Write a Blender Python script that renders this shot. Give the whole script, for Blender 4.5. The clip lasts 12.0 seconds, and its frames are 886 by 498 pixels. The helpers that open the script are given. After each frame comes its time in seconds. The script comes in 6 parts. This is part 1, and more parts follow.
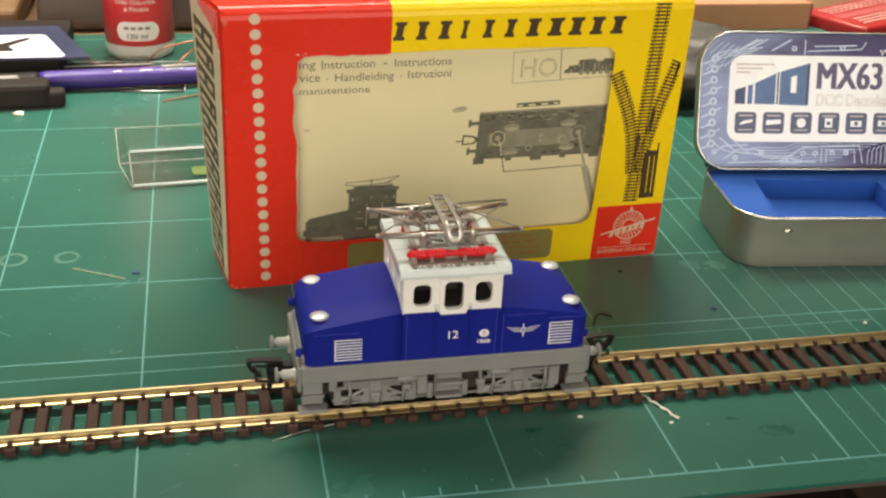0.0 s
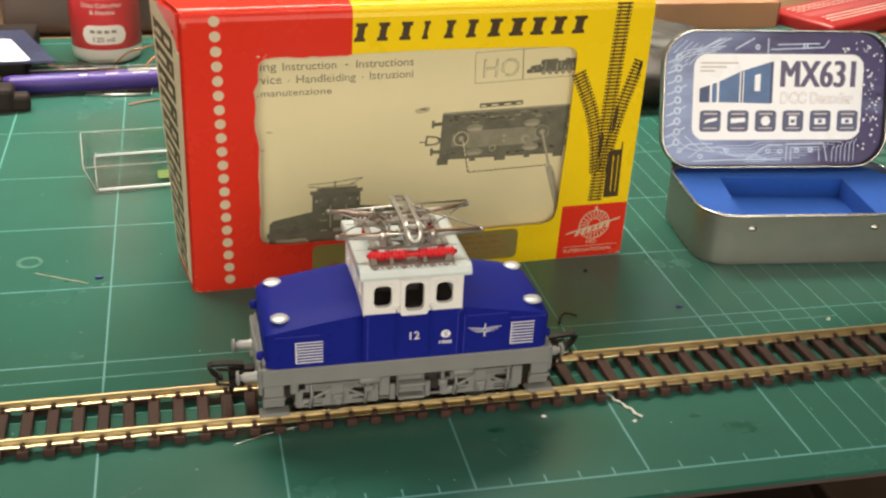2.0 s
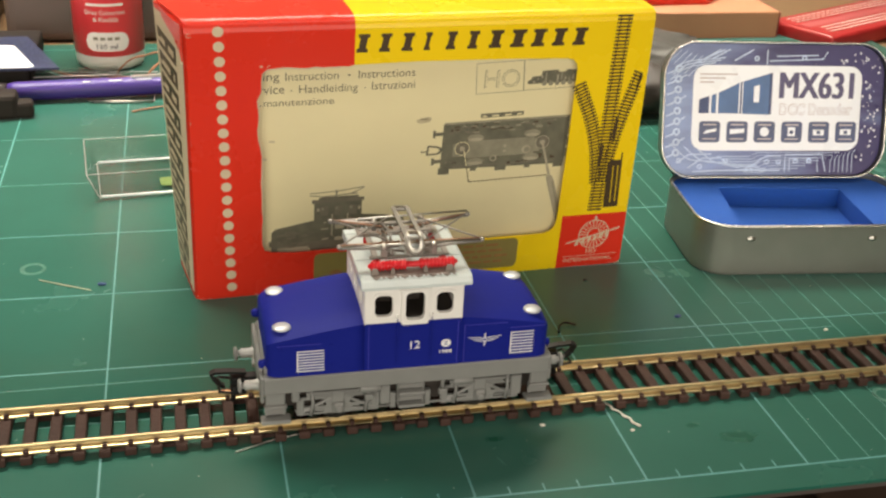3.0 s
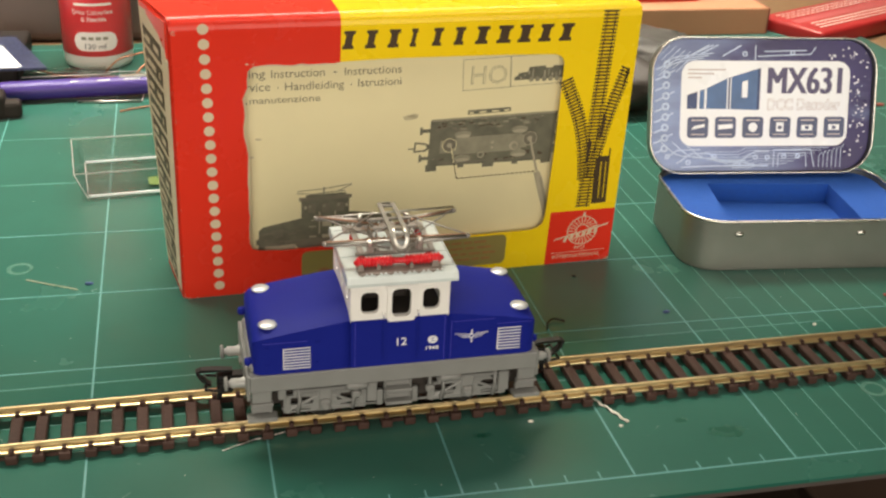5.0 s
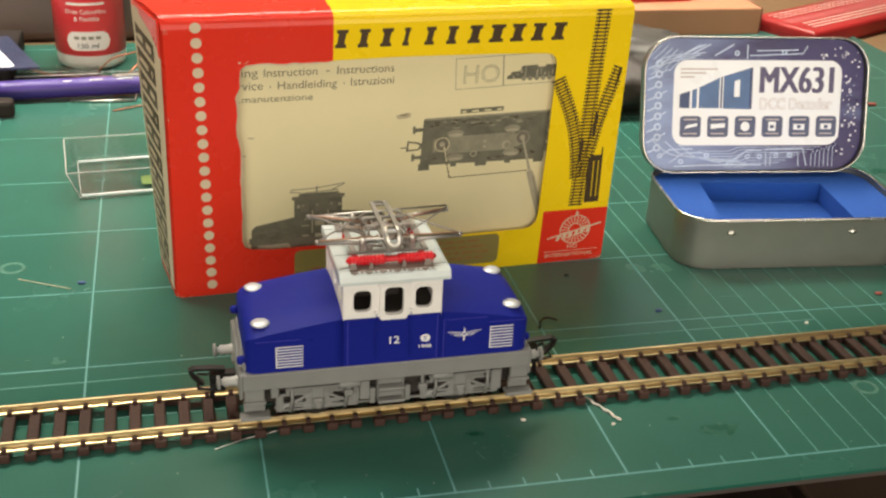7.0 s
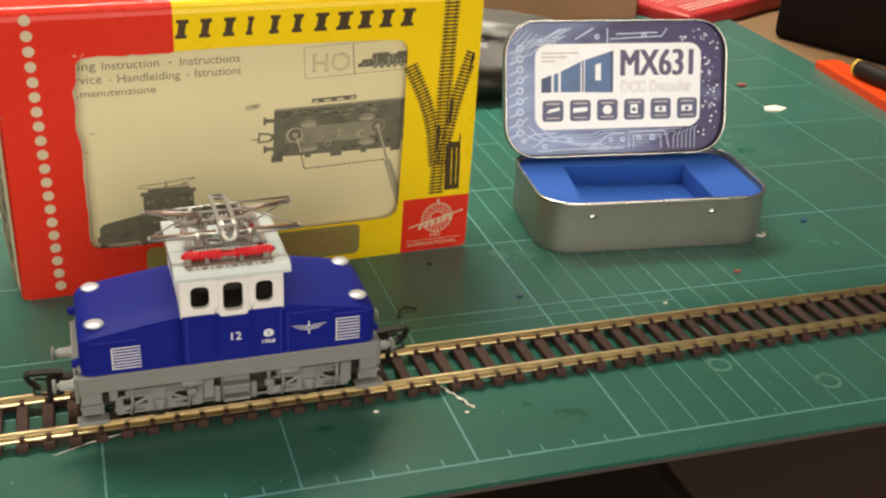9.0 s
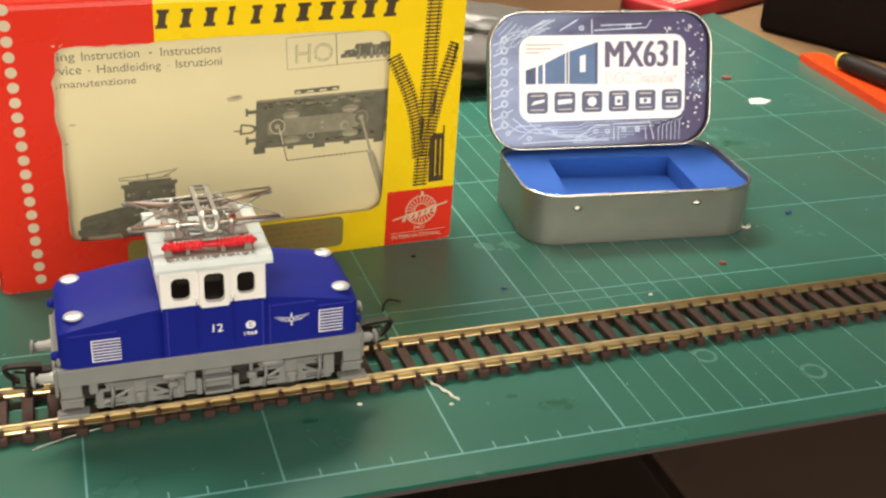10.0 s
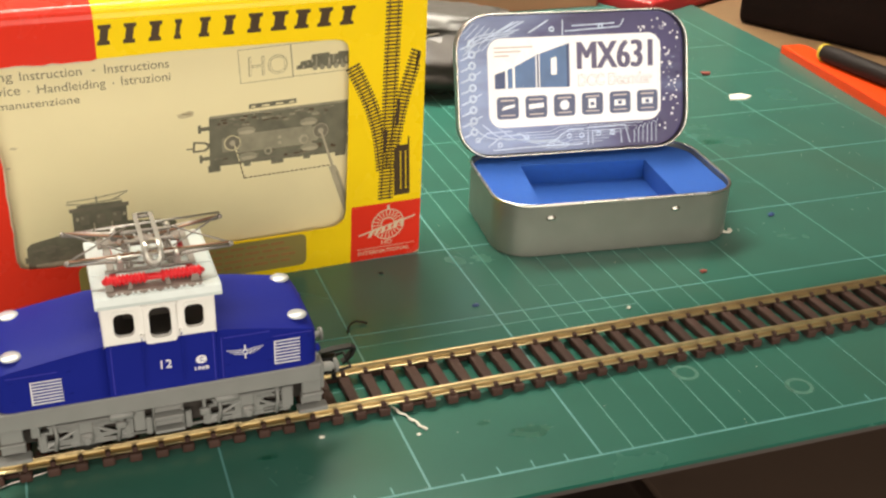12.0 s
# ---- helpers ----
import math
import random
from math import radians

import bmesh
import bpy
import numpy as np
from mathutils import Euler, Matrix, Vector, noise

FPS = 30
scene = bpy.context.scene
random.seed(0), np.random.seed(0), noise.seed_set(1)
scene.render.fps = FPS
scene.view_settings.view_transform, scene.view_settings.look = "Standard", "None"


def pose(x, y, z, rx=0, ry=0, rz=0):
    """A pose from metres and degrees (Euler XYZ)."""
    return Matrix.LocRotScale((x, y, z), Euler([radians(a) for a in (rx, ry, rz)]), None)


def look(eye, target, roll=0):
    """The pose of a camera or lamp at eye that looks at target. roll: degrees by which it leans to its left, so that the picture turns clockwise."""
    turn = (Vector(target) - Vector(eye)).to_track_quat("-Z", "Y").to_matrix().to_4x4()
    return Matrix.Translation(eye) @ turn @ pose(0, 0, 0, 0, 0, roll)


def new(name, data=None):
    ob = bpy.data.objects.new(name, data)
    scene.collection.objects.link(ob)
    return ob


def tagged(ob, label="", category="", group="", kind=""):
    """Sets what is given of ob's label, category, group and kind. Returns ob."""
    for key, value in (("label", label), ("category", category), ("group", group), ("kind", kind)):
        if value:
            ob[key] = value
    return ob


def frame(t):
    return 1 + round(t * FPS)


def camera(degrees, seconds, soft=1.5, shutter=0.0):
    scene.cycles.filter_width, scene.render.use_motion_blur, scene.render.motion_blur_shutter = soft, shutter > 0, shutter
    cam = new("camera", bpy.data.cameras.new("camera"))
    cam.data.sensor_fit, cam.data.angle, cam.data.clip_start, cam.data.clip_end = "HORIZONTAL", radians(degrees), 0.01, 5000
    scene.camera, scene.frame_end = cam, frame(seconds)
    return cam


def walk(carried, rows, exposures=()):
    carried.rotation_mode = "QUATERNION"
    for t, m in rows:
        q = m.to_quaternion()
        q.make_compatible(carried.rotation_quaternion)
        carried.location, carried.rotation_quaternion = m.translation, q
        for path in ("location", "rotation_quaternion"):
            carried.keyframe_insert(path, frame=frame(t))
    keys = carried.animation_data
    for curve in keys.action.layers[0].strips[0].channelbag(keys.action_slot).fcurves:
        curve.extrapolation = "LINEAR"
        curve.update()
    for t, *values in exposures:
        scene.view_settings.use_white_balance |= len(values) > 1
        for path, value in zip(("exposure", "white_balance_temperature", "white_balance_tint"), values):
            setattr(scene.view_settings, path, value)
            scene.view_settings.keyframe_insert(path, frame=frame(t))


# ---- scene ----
cam = camera(42.4, 12.0, soft=2.4)
PATH = [
    (0, (-0.12619, -0.23669, 0.19603), (-0.02837, 0.19927, -0.02840), 2.877),
    (0.5, (-0.12360, -0.23581, 0.19509), (-0.02439, 0.19952, -0.02997), 2.798),
    (1, (-0.12386, -0.23676, 0.19464), (-0.02396, 0.19854, -0.03015), 2.861),
    (1.5, (-0.12131, -0.23675, 0.19588), (-0.01772, 0.19796, -0.02838), 2.788),
    (2, (-0.12056, -0.23753, 0.19582), (-0.01449, 0.19702, -0.02758), 2.751),
    (2.5, (-0.12113, -0.23811, 0.19720), (-0.01487, 0.19690, -0.02522), 2.939),
    (3, (-0.12135, -0.23945, 0.19850), (-0.01510, 0.19601, -0.02304), 3.054),
    (3.5, (-0.11963, -0.23995, 0.19737), (-0.01320, 0.19574, -0.02364), 2.955),
    (5.5, (-0.11872, -0.23978, 0.19722), (-0.01014, 0.19505, -0.02444), 2.781),
    (6, (-0.12049, -0.24028, 0.19661), (-0.01200, 0.19444, -0.02532), 2.761),
    (6.5, (-0.12077, -0.24071, 0.19697), (-0.01249, 0.19431, -0.02446), 3.000),
    (8.3, (-0.10643, -0.23944, 0.19389), (0.01986, 0.19167, -0.02562), 2.931),
    (8.5, (-0.10528, -0.24027, 0.19303), (0.02434, 0.18862, -0.02890), 3.263),
    (9, (-0.09672, -0.24188, 0.19534), (0.04824, 0.18162, -0.02745), 3.087),
    (9.5, (-0.09617, -0.24199, 0.19474), (0.05431, 0.18094, -0.02545), 3.112),
    (10, (-0.09537, -0.24088, 0.19254), (0.05508, 0.18034, -0.03093), 3.238),
    (10.5, (-0.09153, -0.23982, 0.19330), (0.06090, 0.18082, -0.02990), 3.123),
    (11, (-0.09025, -0.24037, 0.19490), (0.06340, 0.18095, -0.02618), 2.975),
    (11.5, (-0.08925, -0.23608, 0.19265), (0.06662, 0.18422, -0.02883), 2.854),
    (12, (-0.08158, -0.22495, 0.19225), (0.07231, 0.19352, -0.03403), 1.937),
]
# the clip's camera opens up a little at 10 s and again at the end
EXPOSURE = [(0, 0.0), (9.4, 0.0), (10.0, 0.33), (10.6, 0.33), (11.1, 0.08), (11.6, 0.08), (12.0, 0.34)]
walk(cam, [(t, look(eye, target, roll)) for t, eye, target, roll in PATH], EXPOSURE)
# ---------- world, lights, exposure ----------
world = bpy.data.worlds.new("world")
scene.world = world
world.use_nodes = True
bgn = world.node_tree.nodes["Background"]
bgn.inputs[0].default_value = (1.0, 0.86, 0.68, 1)
bgn.inputs[1].default_value = 0.15


def area_lamp(name, eye, target, sx, sy, watts, colour, spread=180):
    li = bpy.data.lights.new(name, "AREA")
    li.shape, li.size, li.size_y, li.energy, li.color = "RECTANGLE", sx, sy, watts, colour
    li.spread = radians(spread)
    ob = new(name, li)
    ob.matrix_world = look(eye, target)
    return ob


# the shaded work lamp hung over the back of the table, then two added, unseen fill lamps: behind the camera and
# overhead
area_lamp("work_lamp_light", (-0.09, 0.46, 0.64), (-0.06, 0.36, 0), 0.95, 0.15, 4.9, (1.0, 0.91, 0.76), 80)
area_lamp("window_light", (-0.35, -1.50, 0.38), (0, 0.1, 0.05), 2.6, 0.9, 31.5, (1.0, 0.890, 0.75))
area_lamp("ceiling_lamp_light", (0.45, -0.45, 1.58), (0.05, 0.15, 0), 0.9, 0.5, 7.6, (1.0, 0.90, 0.76))


# ---------- materials ----------
def mat(name, col, rough=0.5, metal=0.0, var=0.12, scale=60.0, bump=0.0, bscale=400.0, spec=0.5, stain=0.0,
        stain_col=(0.1, 0.08, 0.05), sscale=12.0, island=0.0, coat=0.0, sheen=0.0):
    m = bpy.data.materials.new(name)
    m.use_nodes = True
    nt = m.node_tree
    b = nt.nodes["Principled BSDF"]
    b.inputs["Roughness"].default_value = rough
    b.inputs["Metallic"].default_value = metal
    b.inputs["Specular IOR Level"].default_value = spec
    b.inputs["Coat Weight"].default_value = coat
    b.inputs["Sheen Weight"].default_value = sheen
    b.inputs["Sheen Roughness"].default_value = 0.45
    tc = nt.nodes.new("ShaderNodeTexCoord")
    no = nt.nodes.new("ShaderNodeTexNoise")
    no.inputs["Scale"].default_value = scale
    no.inputs["Detail"].default_value = 5
    nt.links.new(tc.outputs["Object"], no.inputs["Vector"])
    rp = nt.nodes.new("ShaderNodeMapRange")
    rp.inputs[3].default_value, rp.inputs[4].default_value = 1 - var, 1 + var
    nt.links.new(no.outputs["Fac"], rp.inputs[0])
    mx = nt.nodes.new("ShaderNodeMix")
    mx.data_type, mx.blend_type = "RGBA", "MULTIPLY"
    mx.inputs[0].default_value = 1
    mx.inputs[6].default_value = (*col, 1)
    nt.links.new(rp.outputs[0], mx.inputs[7])
    out = mx.outputs[2]
    if stain > 0:
        n2 = nt.nodes.new("ShaderNodeTexNoise")
        n2.inputs["Scale"].default_value = sscale
        n2.inputs["Detail"].default_value = 8
        nt.links.new(tc.outputs["Object"], n2.inputs["Vector"])
        r2 = nt.nodes.new("ShaderNodeMapRange")
        r2.inputs[1].default_value, r2.inputs[2].default_value = 0.52, 0.75
        r2.inputs[4].default_value = stain
        nt.links.new(n2.outputs["Fac"], r2.inputs[0])
        m2 = nt.nodes.new("ShaderNodeMix")
        m2.data_type = "RGBA"
        m2.inputs[7].default_value = (*stain_col, 1)
        nt.links.new(r2.outputs[0], m2.inputs[0])
        nt.links.new(out, m2.inputs[6])
        out = m2.outputs[2]
    if island > 0:
        oi = nt.nodes.new("ShaderNodeObjectInfo")
        r3 = nt.nodes.new("ShaderNodeMapRange")
        r3.inputs[3].default_value, r3.inputs[4].default_value = 1 - island, 1 + island
        nt.links.new(oi.outputs["Random"], r3.inputs[0])
        m3 = nt.nodes.new("ShaderNodeMix")
        m3.data_type, m3.blend_type = "RGBA", "MULTIPLY"
        m3.inputs[0].default_value = 1
        nt.links.new(out, m3.inputs[6])
        nt.links.new(r3.outputs[0], m3.inputs[7])
        out = m3.outputs[2]
    nt.links.new(out, b.inputs["Base Color"])
    # roughness wanders with the same grain
    rr = nt.nodes.new("ShaderNodeMapRange")
    rr.inputs[3].default_value, rr.inputs[4].default_value = max(rough - 0.08, 0.02), min(rough + 0.08, 1)
    nt.links.new(no.outputs["Fac"], rr.inputs[0])
    nt.links.new(rr.outputs[0], b.inputs["Roughness"])
    if bump > 0:
        n3 = nt.nodes.new("ShaderNodeTexNoise")
        n3.inputs["Scale"].default_value = bscale
        n3.inputs["Detail"].default_value = 4
        nt.links.new(tc.outputs["Object"], n3.inputs["Vector"])
        bp = nt.nodes.new("ShaderNodeBump")
        bp.inputs["Strength"].default_value = bump
        bp.inputs["Distance"].default_value = 0.0006
        nt.links.new(n3.outputs["Fac"], bp.inputs["Height"])
        nt.links.new(bp.outputs[0], b.inputs["Normal"])
    return m


M_MAT = mat("mat_green", (0.0098, 0.097, 0.070), 0.25, spec=0.32, var=0.20, scale=26, bump=0.04, bscale=700, stain=0.6,
            stain_col=(0.026, 0.078, 0.049), sscale=9, sheen=0.21)
M_MATEDGE = mat("mat_core", (0.055, 0.045, 0.04), 0.7)
M_LINE = mat("mat_line", (0.088, 0.27, 0.262), 0.55, var=0.30, scale=80)
M_LINE2 = mat("mat_line_fine", (0.080, 0.250, 0.215), 0.55, var=0.40, scale=90, stain=0.7, stain_col=(0.030, 0.125, 0.092), sscale=170)
M_SCUFF = mat("mat_scuff", (0.060, 0.165, 0.125), 0.8, var=0.5, scale=500, stain=0.9, stain_col=(0.019, 0.095, 0.066), sscale=260)
M_DARKSPOT = mat("mat_oil_stain", (0.0150, 0.089, 0.060), 0.28, spec=0.32, var=0.4, scale=200)
M_DESK = mat("desk_wood", (0.20, 0.12, 0.06), 0.45, var=0.35, scale=18, bump=0.2, bscale=120)
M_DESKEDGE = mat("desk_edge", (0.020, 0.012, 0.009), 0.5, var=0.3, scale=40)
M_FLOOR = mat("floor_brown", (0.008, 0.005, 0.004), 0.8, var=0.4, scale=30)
M_WALL = mat("wall_paint", (0.50, 0.41, 0.31), 0.9, var=0.05, scale=6)
M_CEIL = mat("ceiling_paint", (0.48, 0.44, 0.38), 0.9, var=0.04, scale=6)
M_CAB = mat("brown_board", (0.105, 0.070, 0.052), 0.55, var=0.3, scale=14, stain=0.6, stain_col=(0.045, 0.028, 0.020), sscale=22)
M_BRASS = mat("rail_brass", (0.52, 0.42, 0.235), 0.37, metal=0.95, var=0.22, scale=140, stain=0.35, stain_col=(0.26, 0.17, 0.07), sscale=70)
M_SLEEPER = mat("sleeper_plastic", (0.050, 0.028, 0.0225), 0.6, spec=0.15, var=0.25, scale=250, bump=0.4, bscale=900, island=0.18)
M_RED = mat("box_red", (0.68, 0.034, 0.016), 0.27, spec=0.3, var=0.07, scale=35, stain=0.18, stain_col=(0.50, 0.035, 0.02), sscale=20,
            bump=0.10, bscale=120)
M_YEL = mat("box_yellow", (0.86, 0.61, 0.008), 0.27, spec=0.3, var=0.06, scale=30, stain=0.22, stain_col=(0.72, 0.42, 0.02), sscale=18,
            bump=0.10, bscale=120)
M_CARD = mat("bare_card", (0.60, 0.50, 0.36), 0.85, var=0.18, scale=120)
M_CREAM = mat("print_cream", (0.60, 0.50, 0.35), 0.6, var=0.12, scale=80)
M_INK = mat("print_brown_ink", (0.055, 0.032, 0.012), 0.5, var=0.3, scale=300)
M_PAPER = mat("insert_paper", (0.74, 0.665, 0.40), 0.7, var=0.07, scale=20, stain=0.30, stain_col=(0.52, 0.46, 0.30), sscale=16)
M_SMUDGE = mat("paper_smudge", (0.50, 0.44, 0.28), 0.7, var=0.25, scale=300)
M_GREYINK = mat("print_grey_ink", (0.16, 0.145, 0.105), 0.7, var=0.25, scale=300)
M_PHOTO = mat("print_photo_dark", (0.135, 0.130, 0.090), 0.7, var=0.5, scale=220)
M_PHOTOMID = mat("print_photo_mid", (0.25, 0.235, 0.165), 0.7, var=0.4, scale=260)
M_PHOTOLIGHT = mat("print_photo_light", (0.37, 0.335, 0.24), 0.7, var=0.2, scale=260)
M_OLIVE = mat("olive_sticker", (0.25, 0.205, 0.060), 0.45, var=0.2, scale=60)
M_STICKRED = mat("sticker_red_ink", (0.30, 0.15, 0.05), 0.6, var=0.3, scale=400)
M_BLUE = mat("loco_blue", (0.0085, 0.0150, 0.205), 0.52, spec=0.08, var=0.08, scale=80, bump=0.10, bscale=600)
M_WHITE = mat("cab_white", (0.76, 0.755, 0.73), 0.45, var=0.06, scale=120, stain=0.12, stain_col=(0.5, 0.46, 0.4), sscale=90)
M_ROOF = mat("roof_grey", (0.55, 0.62, 0.62), 0.24, var=0.12, scale=90, stain=0.25, stain_col=(0.36, 0.36, 0.34), sscale=120)
M_GREY = mat("chassis_grey", (0.200, 0.206, 0.200), 0.42, var=0.12, scale=150, bump=0.12, bscale=900)
M_BLACK = mat("black_plastic", (0.006, 0.006, 0.006), 0.5, spec=0.25, var=0.3, scale=200)
M_WHEEL = mat("dark_wheel", (0.03, 0.028, 0.026), 0.4, metal=0.5, var=0.3)
M_CHROME = mat("nickel_wire", (0.58, 0.57, 0.53), 0.30, metal=1.0, var=0.18, scale=300)
M_STEELGREY = mat("panto_grey", (0.25, 0.235, 0.215), 0.40, metal=0.25, var=0.2, scale=300)
M_ROOFPLATE = mat("roof_plate_grey", (0.22, 0.19, 0.17), 0.45, spec=0.2, var=0.2, scale=300)
M_BUFFER = mat("buffer_grey", (0.42, 0.43, 0.42), 0.35, metal=0.3, var=0.12, scale=200)
M_BOWGREY = mat("bow_nickel", (0.22, 0.21, 0.19), 0.5, metal=0.5, var=0.2, scale=300)
M_COPPER = mat("copper_part", (0.36, 0.21, 0.14), 0.4, metal=0.6, var=0.3, scale=300)
M_INSUL = mat("red_insulator", (0.58, 0.012, 0.020), 0.28, var=0.12, scale=300)
M_LAMPDOME = mat("silver_dome", (0.46, 0.49, 0.52), 0.30, metal=0.35, var=0.08, scale=300)
M_DECAL = mat("white_decal", (0.80, 0.80, 0.80), 0.5, var=0.10, scale=600)
M_BLUELINE = mat("panel_line_blue", (0.040, 0.038, 0.34), 0.4)
M_CABDARK = mat("cab_interior", (0.03, 0.024, 0.02), 0.7)
M_TIN = mat("tin_metal", (0.27, 0.28, 0.25), 0.36, metal=0.7, var=0.06, scale=200, bump=0.05, bscale=1500)
M_TINRIM = mat("tin_rim", (0.62, 0.61, 0.57), 0.26, metal=1.0, var=0.05)
M_FOAM = mat("blue_foam", (0.013, 0.092, 0.43), 0.85, var=0.14, scale=500, bump=0.5, bscale=2500)
M_TRACE = mat("lid_trace", (0.58, 0.70, 0.90), 0.4, var=0.3, scale=200)
M_DOT = mat("lid_dot", (0.85, 0.86, 0.95), 0.4, var=0.1)
M_LABEL = mat("label_white", (0.90, 0.93, 0.97), 0.30, var=0.02, coat=0.4)
M_LOGO = mat("logo_blue", (0.085, 0.17, 0.36), 0.4, var=0.35, scale=120)
M_LOGOD = mat("logo_dark", (0.045, 0.07, 0.17), 0.4, var=0.3, scale=120)
M_TXT = mat("label_violet", (0.105, 0.092, 0.185), 0.4, var=0.15, scale=200)
M_TXTPALE = mat("label_pale", (0.58, 0.52, 0.52), 0.4, var=0.1)
M_ICON = mat("icon_blue", (0.085, 0.105, 0.20), 0.4, var=0.25, scale=150)
M_BOTTLE = mat("bottle_white", (0.78, 0.74, 0.68), 0.35, var=0.05)
M_BOTLAB = mat("bottle_red", (0.74, 0.045, 0.050), 0.35, var=0.08)
M_PURPLE = mat("pen_purple", (0.048, 0.022, 0.20), 0.42, var=0.1)
M_PENDARK = mat("pen_dark", (0.016, 0.012, 0.011), 0.55, spec=0.2, var=0.2)
M_NAVY = mat("navy_card", (0.022, 0.028, 0.070), 0.5, var=0.9, scale=400, stain=0.8, stain_col=(0.10, 0.12, 0.22), sscale=700)
M_DARKBOX = mat("dark_box", (0.022, 0.017, 0.0145), 0.7, spec=0.2, var=0.3, scale=60)
M_DEVICE = mat("device_grey", (0.12, 0.088, 0.078), 0.5, var=0.2, scale=20)
M_TAN = mat("tan_card", (0.42, 0.20, 0.105), 0.75, var=0.16, scale=20, stain=0.3, stain_col=(0.28, 0.13, 0.07), sscale=16)
M_REDPACK = mat("red_pack", (0.33, 0.018, 0.018), 0.4, var=0.15, scale=40)
M_BROWNRED = mat("brown_red_card", (0.20, 0.05, 0.03), 0.6, var=0.2)
M_BAG = mat("dark_bag", (0.010, 0.0055, 0.0045), 0.95, spec=0.1, var=0.4, scale=30, bump=0.6, bscale=200)
M_ORANGE = mat("orange_plastic", (0.80, 0.065, 0.008), 0.35, var=0.08, scale=60)
M_YELLOWBAND = mat("yellow_band", (0.70, 0.50, 0.05), 0.4)
M_GREYCABLE = mat("grey_cable", (0.30, 0.29, 0.27), 0.45, var=0.15)
M_COPWIRE = mat("thin_copper", (0.36, 0.15, 0.08), 0.4, metal=0.5)
M_WHITEBIT = mat("white_scrap", (0.72, 0.70, 0.62), 0.7, var=0.15, scale=300)
M_DUST = mat("pale_dust", (0.36, 0.40, 0.33), 0.8, var=0.3, scale=300)
M_STRAW = mat("pale_wire", (0.42, 0.42, 0.30), 0.4, var=0.15)
M_BITRED = mat("red_scrap", (0.25, 0.055, 0.04), 0.6)
M_BITBLUE = mat("blue_scrap", (0.025, 0.06, 0.18), 0.6)


def clear_plastic():
    """Thin clear film: nearly all light goes straight through, a little glints."""
    m = bpy.data.materials.new("clear_plastic")
    m.use_nodes = True
    nt = m.node_tree
    tr = nt.nodes.new("ShaderNodeBsdfTransparent")
    tr.inputs[0].default_value = (0.93, 0.94, 0.93, 1)
    gl = nt.nodes.new("ShaderNodeBsdfGlossy")
    gl.inputs["Roughness"].default_value = 0.12
    mx = nt.nodes.new("ShaderNodeMixShader")
    mx.inputs[0].default_value = 0.07
    nt.links.new(tr.outputs[0], mx.inputs[1])
    nt.links.new(gl.outputs[0], mx.inputs[2])
    nt.links.new(mx.outputs[0], nt.nodes["Material Output"].inputs[0])
    return m


M_CLEAR = clear_plastic()


def circuit_print():
    """Violet print with cloudy streaks that pales to a milky blue on one side, part of it glossy haze put into the
    colour.
    """
    m = mat("lid_print", (0.060, 0.050, 0.150), 0.30, var=0.5, scale=60, spec=0.35)
    nt = m.node_tree
    b = nt.nodes["Principled BSDF"]
    old = b.inputs["Base Color"].links[0].from_socket
    tc = nt.nodes.new("ShaderNodeTexCoord")
    mp = nt.nodes.new("ShaderNodeMapping")
    mp.inputs["Rotation"].default_value = (0, radians(28), 0)
    mp.inputs["Scale"].default_value = (16, 40, 75)
    no = nt.nodes.new("ShaderNodeTexNoise")
    no.inputs["Scale"].default_value = 1.0
    no.inputs["Detail"].default_value = 6
    sx = nt.nodes.new("ShaderNodeSeparateXYZ")
    side = nt.nodes.new("ShaderNodeMapRange")
    side.inputs[1].default_value, side.inputs[2].default_value = 0.030, -0.046
    side.inputs[3].default_value, side.inputs[4].default_value = -0.14, 0.40
    add = nt.nodes.new("ShaderNodeMath")
    rng_ = nt.nodes.new("ShaderNodeMapRange")
    rng_.inputs[1].default_value, rng_.inputs[2].default_value = 0.42, 0.86
    mx = nt.nodes.new("ShaderNodeMix")
    mx.data_type = "RGBA"
    mx.inputs[7].default_value = (0.30, 0.39, 0.66, 1)
    nt.links.new(tc.outputs["Object"], mp.inputs["Vector"])
    nt.links.new(mp.outputs[0], no.inputs["Vector"])
    nt.links.new(tc.outputs["Object"], sx.inputs[0])
    nt.links.new(sx.outputs[0], side.inputs[0])
    nt.links.new(no.outputs["Fac"], add.inputs[0])
    nt.links.new(side.outputs[0], add.inputs[1])
    nt.links.new(add.outputs[0], rng_.inputs[0])
    nt.links.new(rng_.outputs[0], mx.inputs[0])
    nt.links.new(old, mx.inputs[6])
    nt.links.new(mx.outputs[2], b.inputs["Base Color"])
    return m


M_LIDPRINT = circuit_print()


# ---------- mesh helpers ----------
def part(name, bm, material, parent=None, label="", smooth=False):
    me = bpy.data.meshes.new(name)
    bmesh.ops.recalc_face_normals(bm, faces=bm.faces)
    bm.edges.index_update()
    sharp = {e.index for e in bm.edges if len(e.link_faces) == 2 and e.calc_face_angle(0) > 0.65} if smooth == "crisp" else ()
    bm.to_mesh(me)
    bm.free()
    me.materials.append(material)
    if smooth:
        for p in me.polygons:
            p.use_smooth = True
        for e in me.edges:
            e.use_edge_sharp = e.index in sharp or e.use_edge_sharp
    ob = new(name, me)
    if parent is not None:
        ob.parent = parent
    if label:
        ob["label"] = label
    return ob


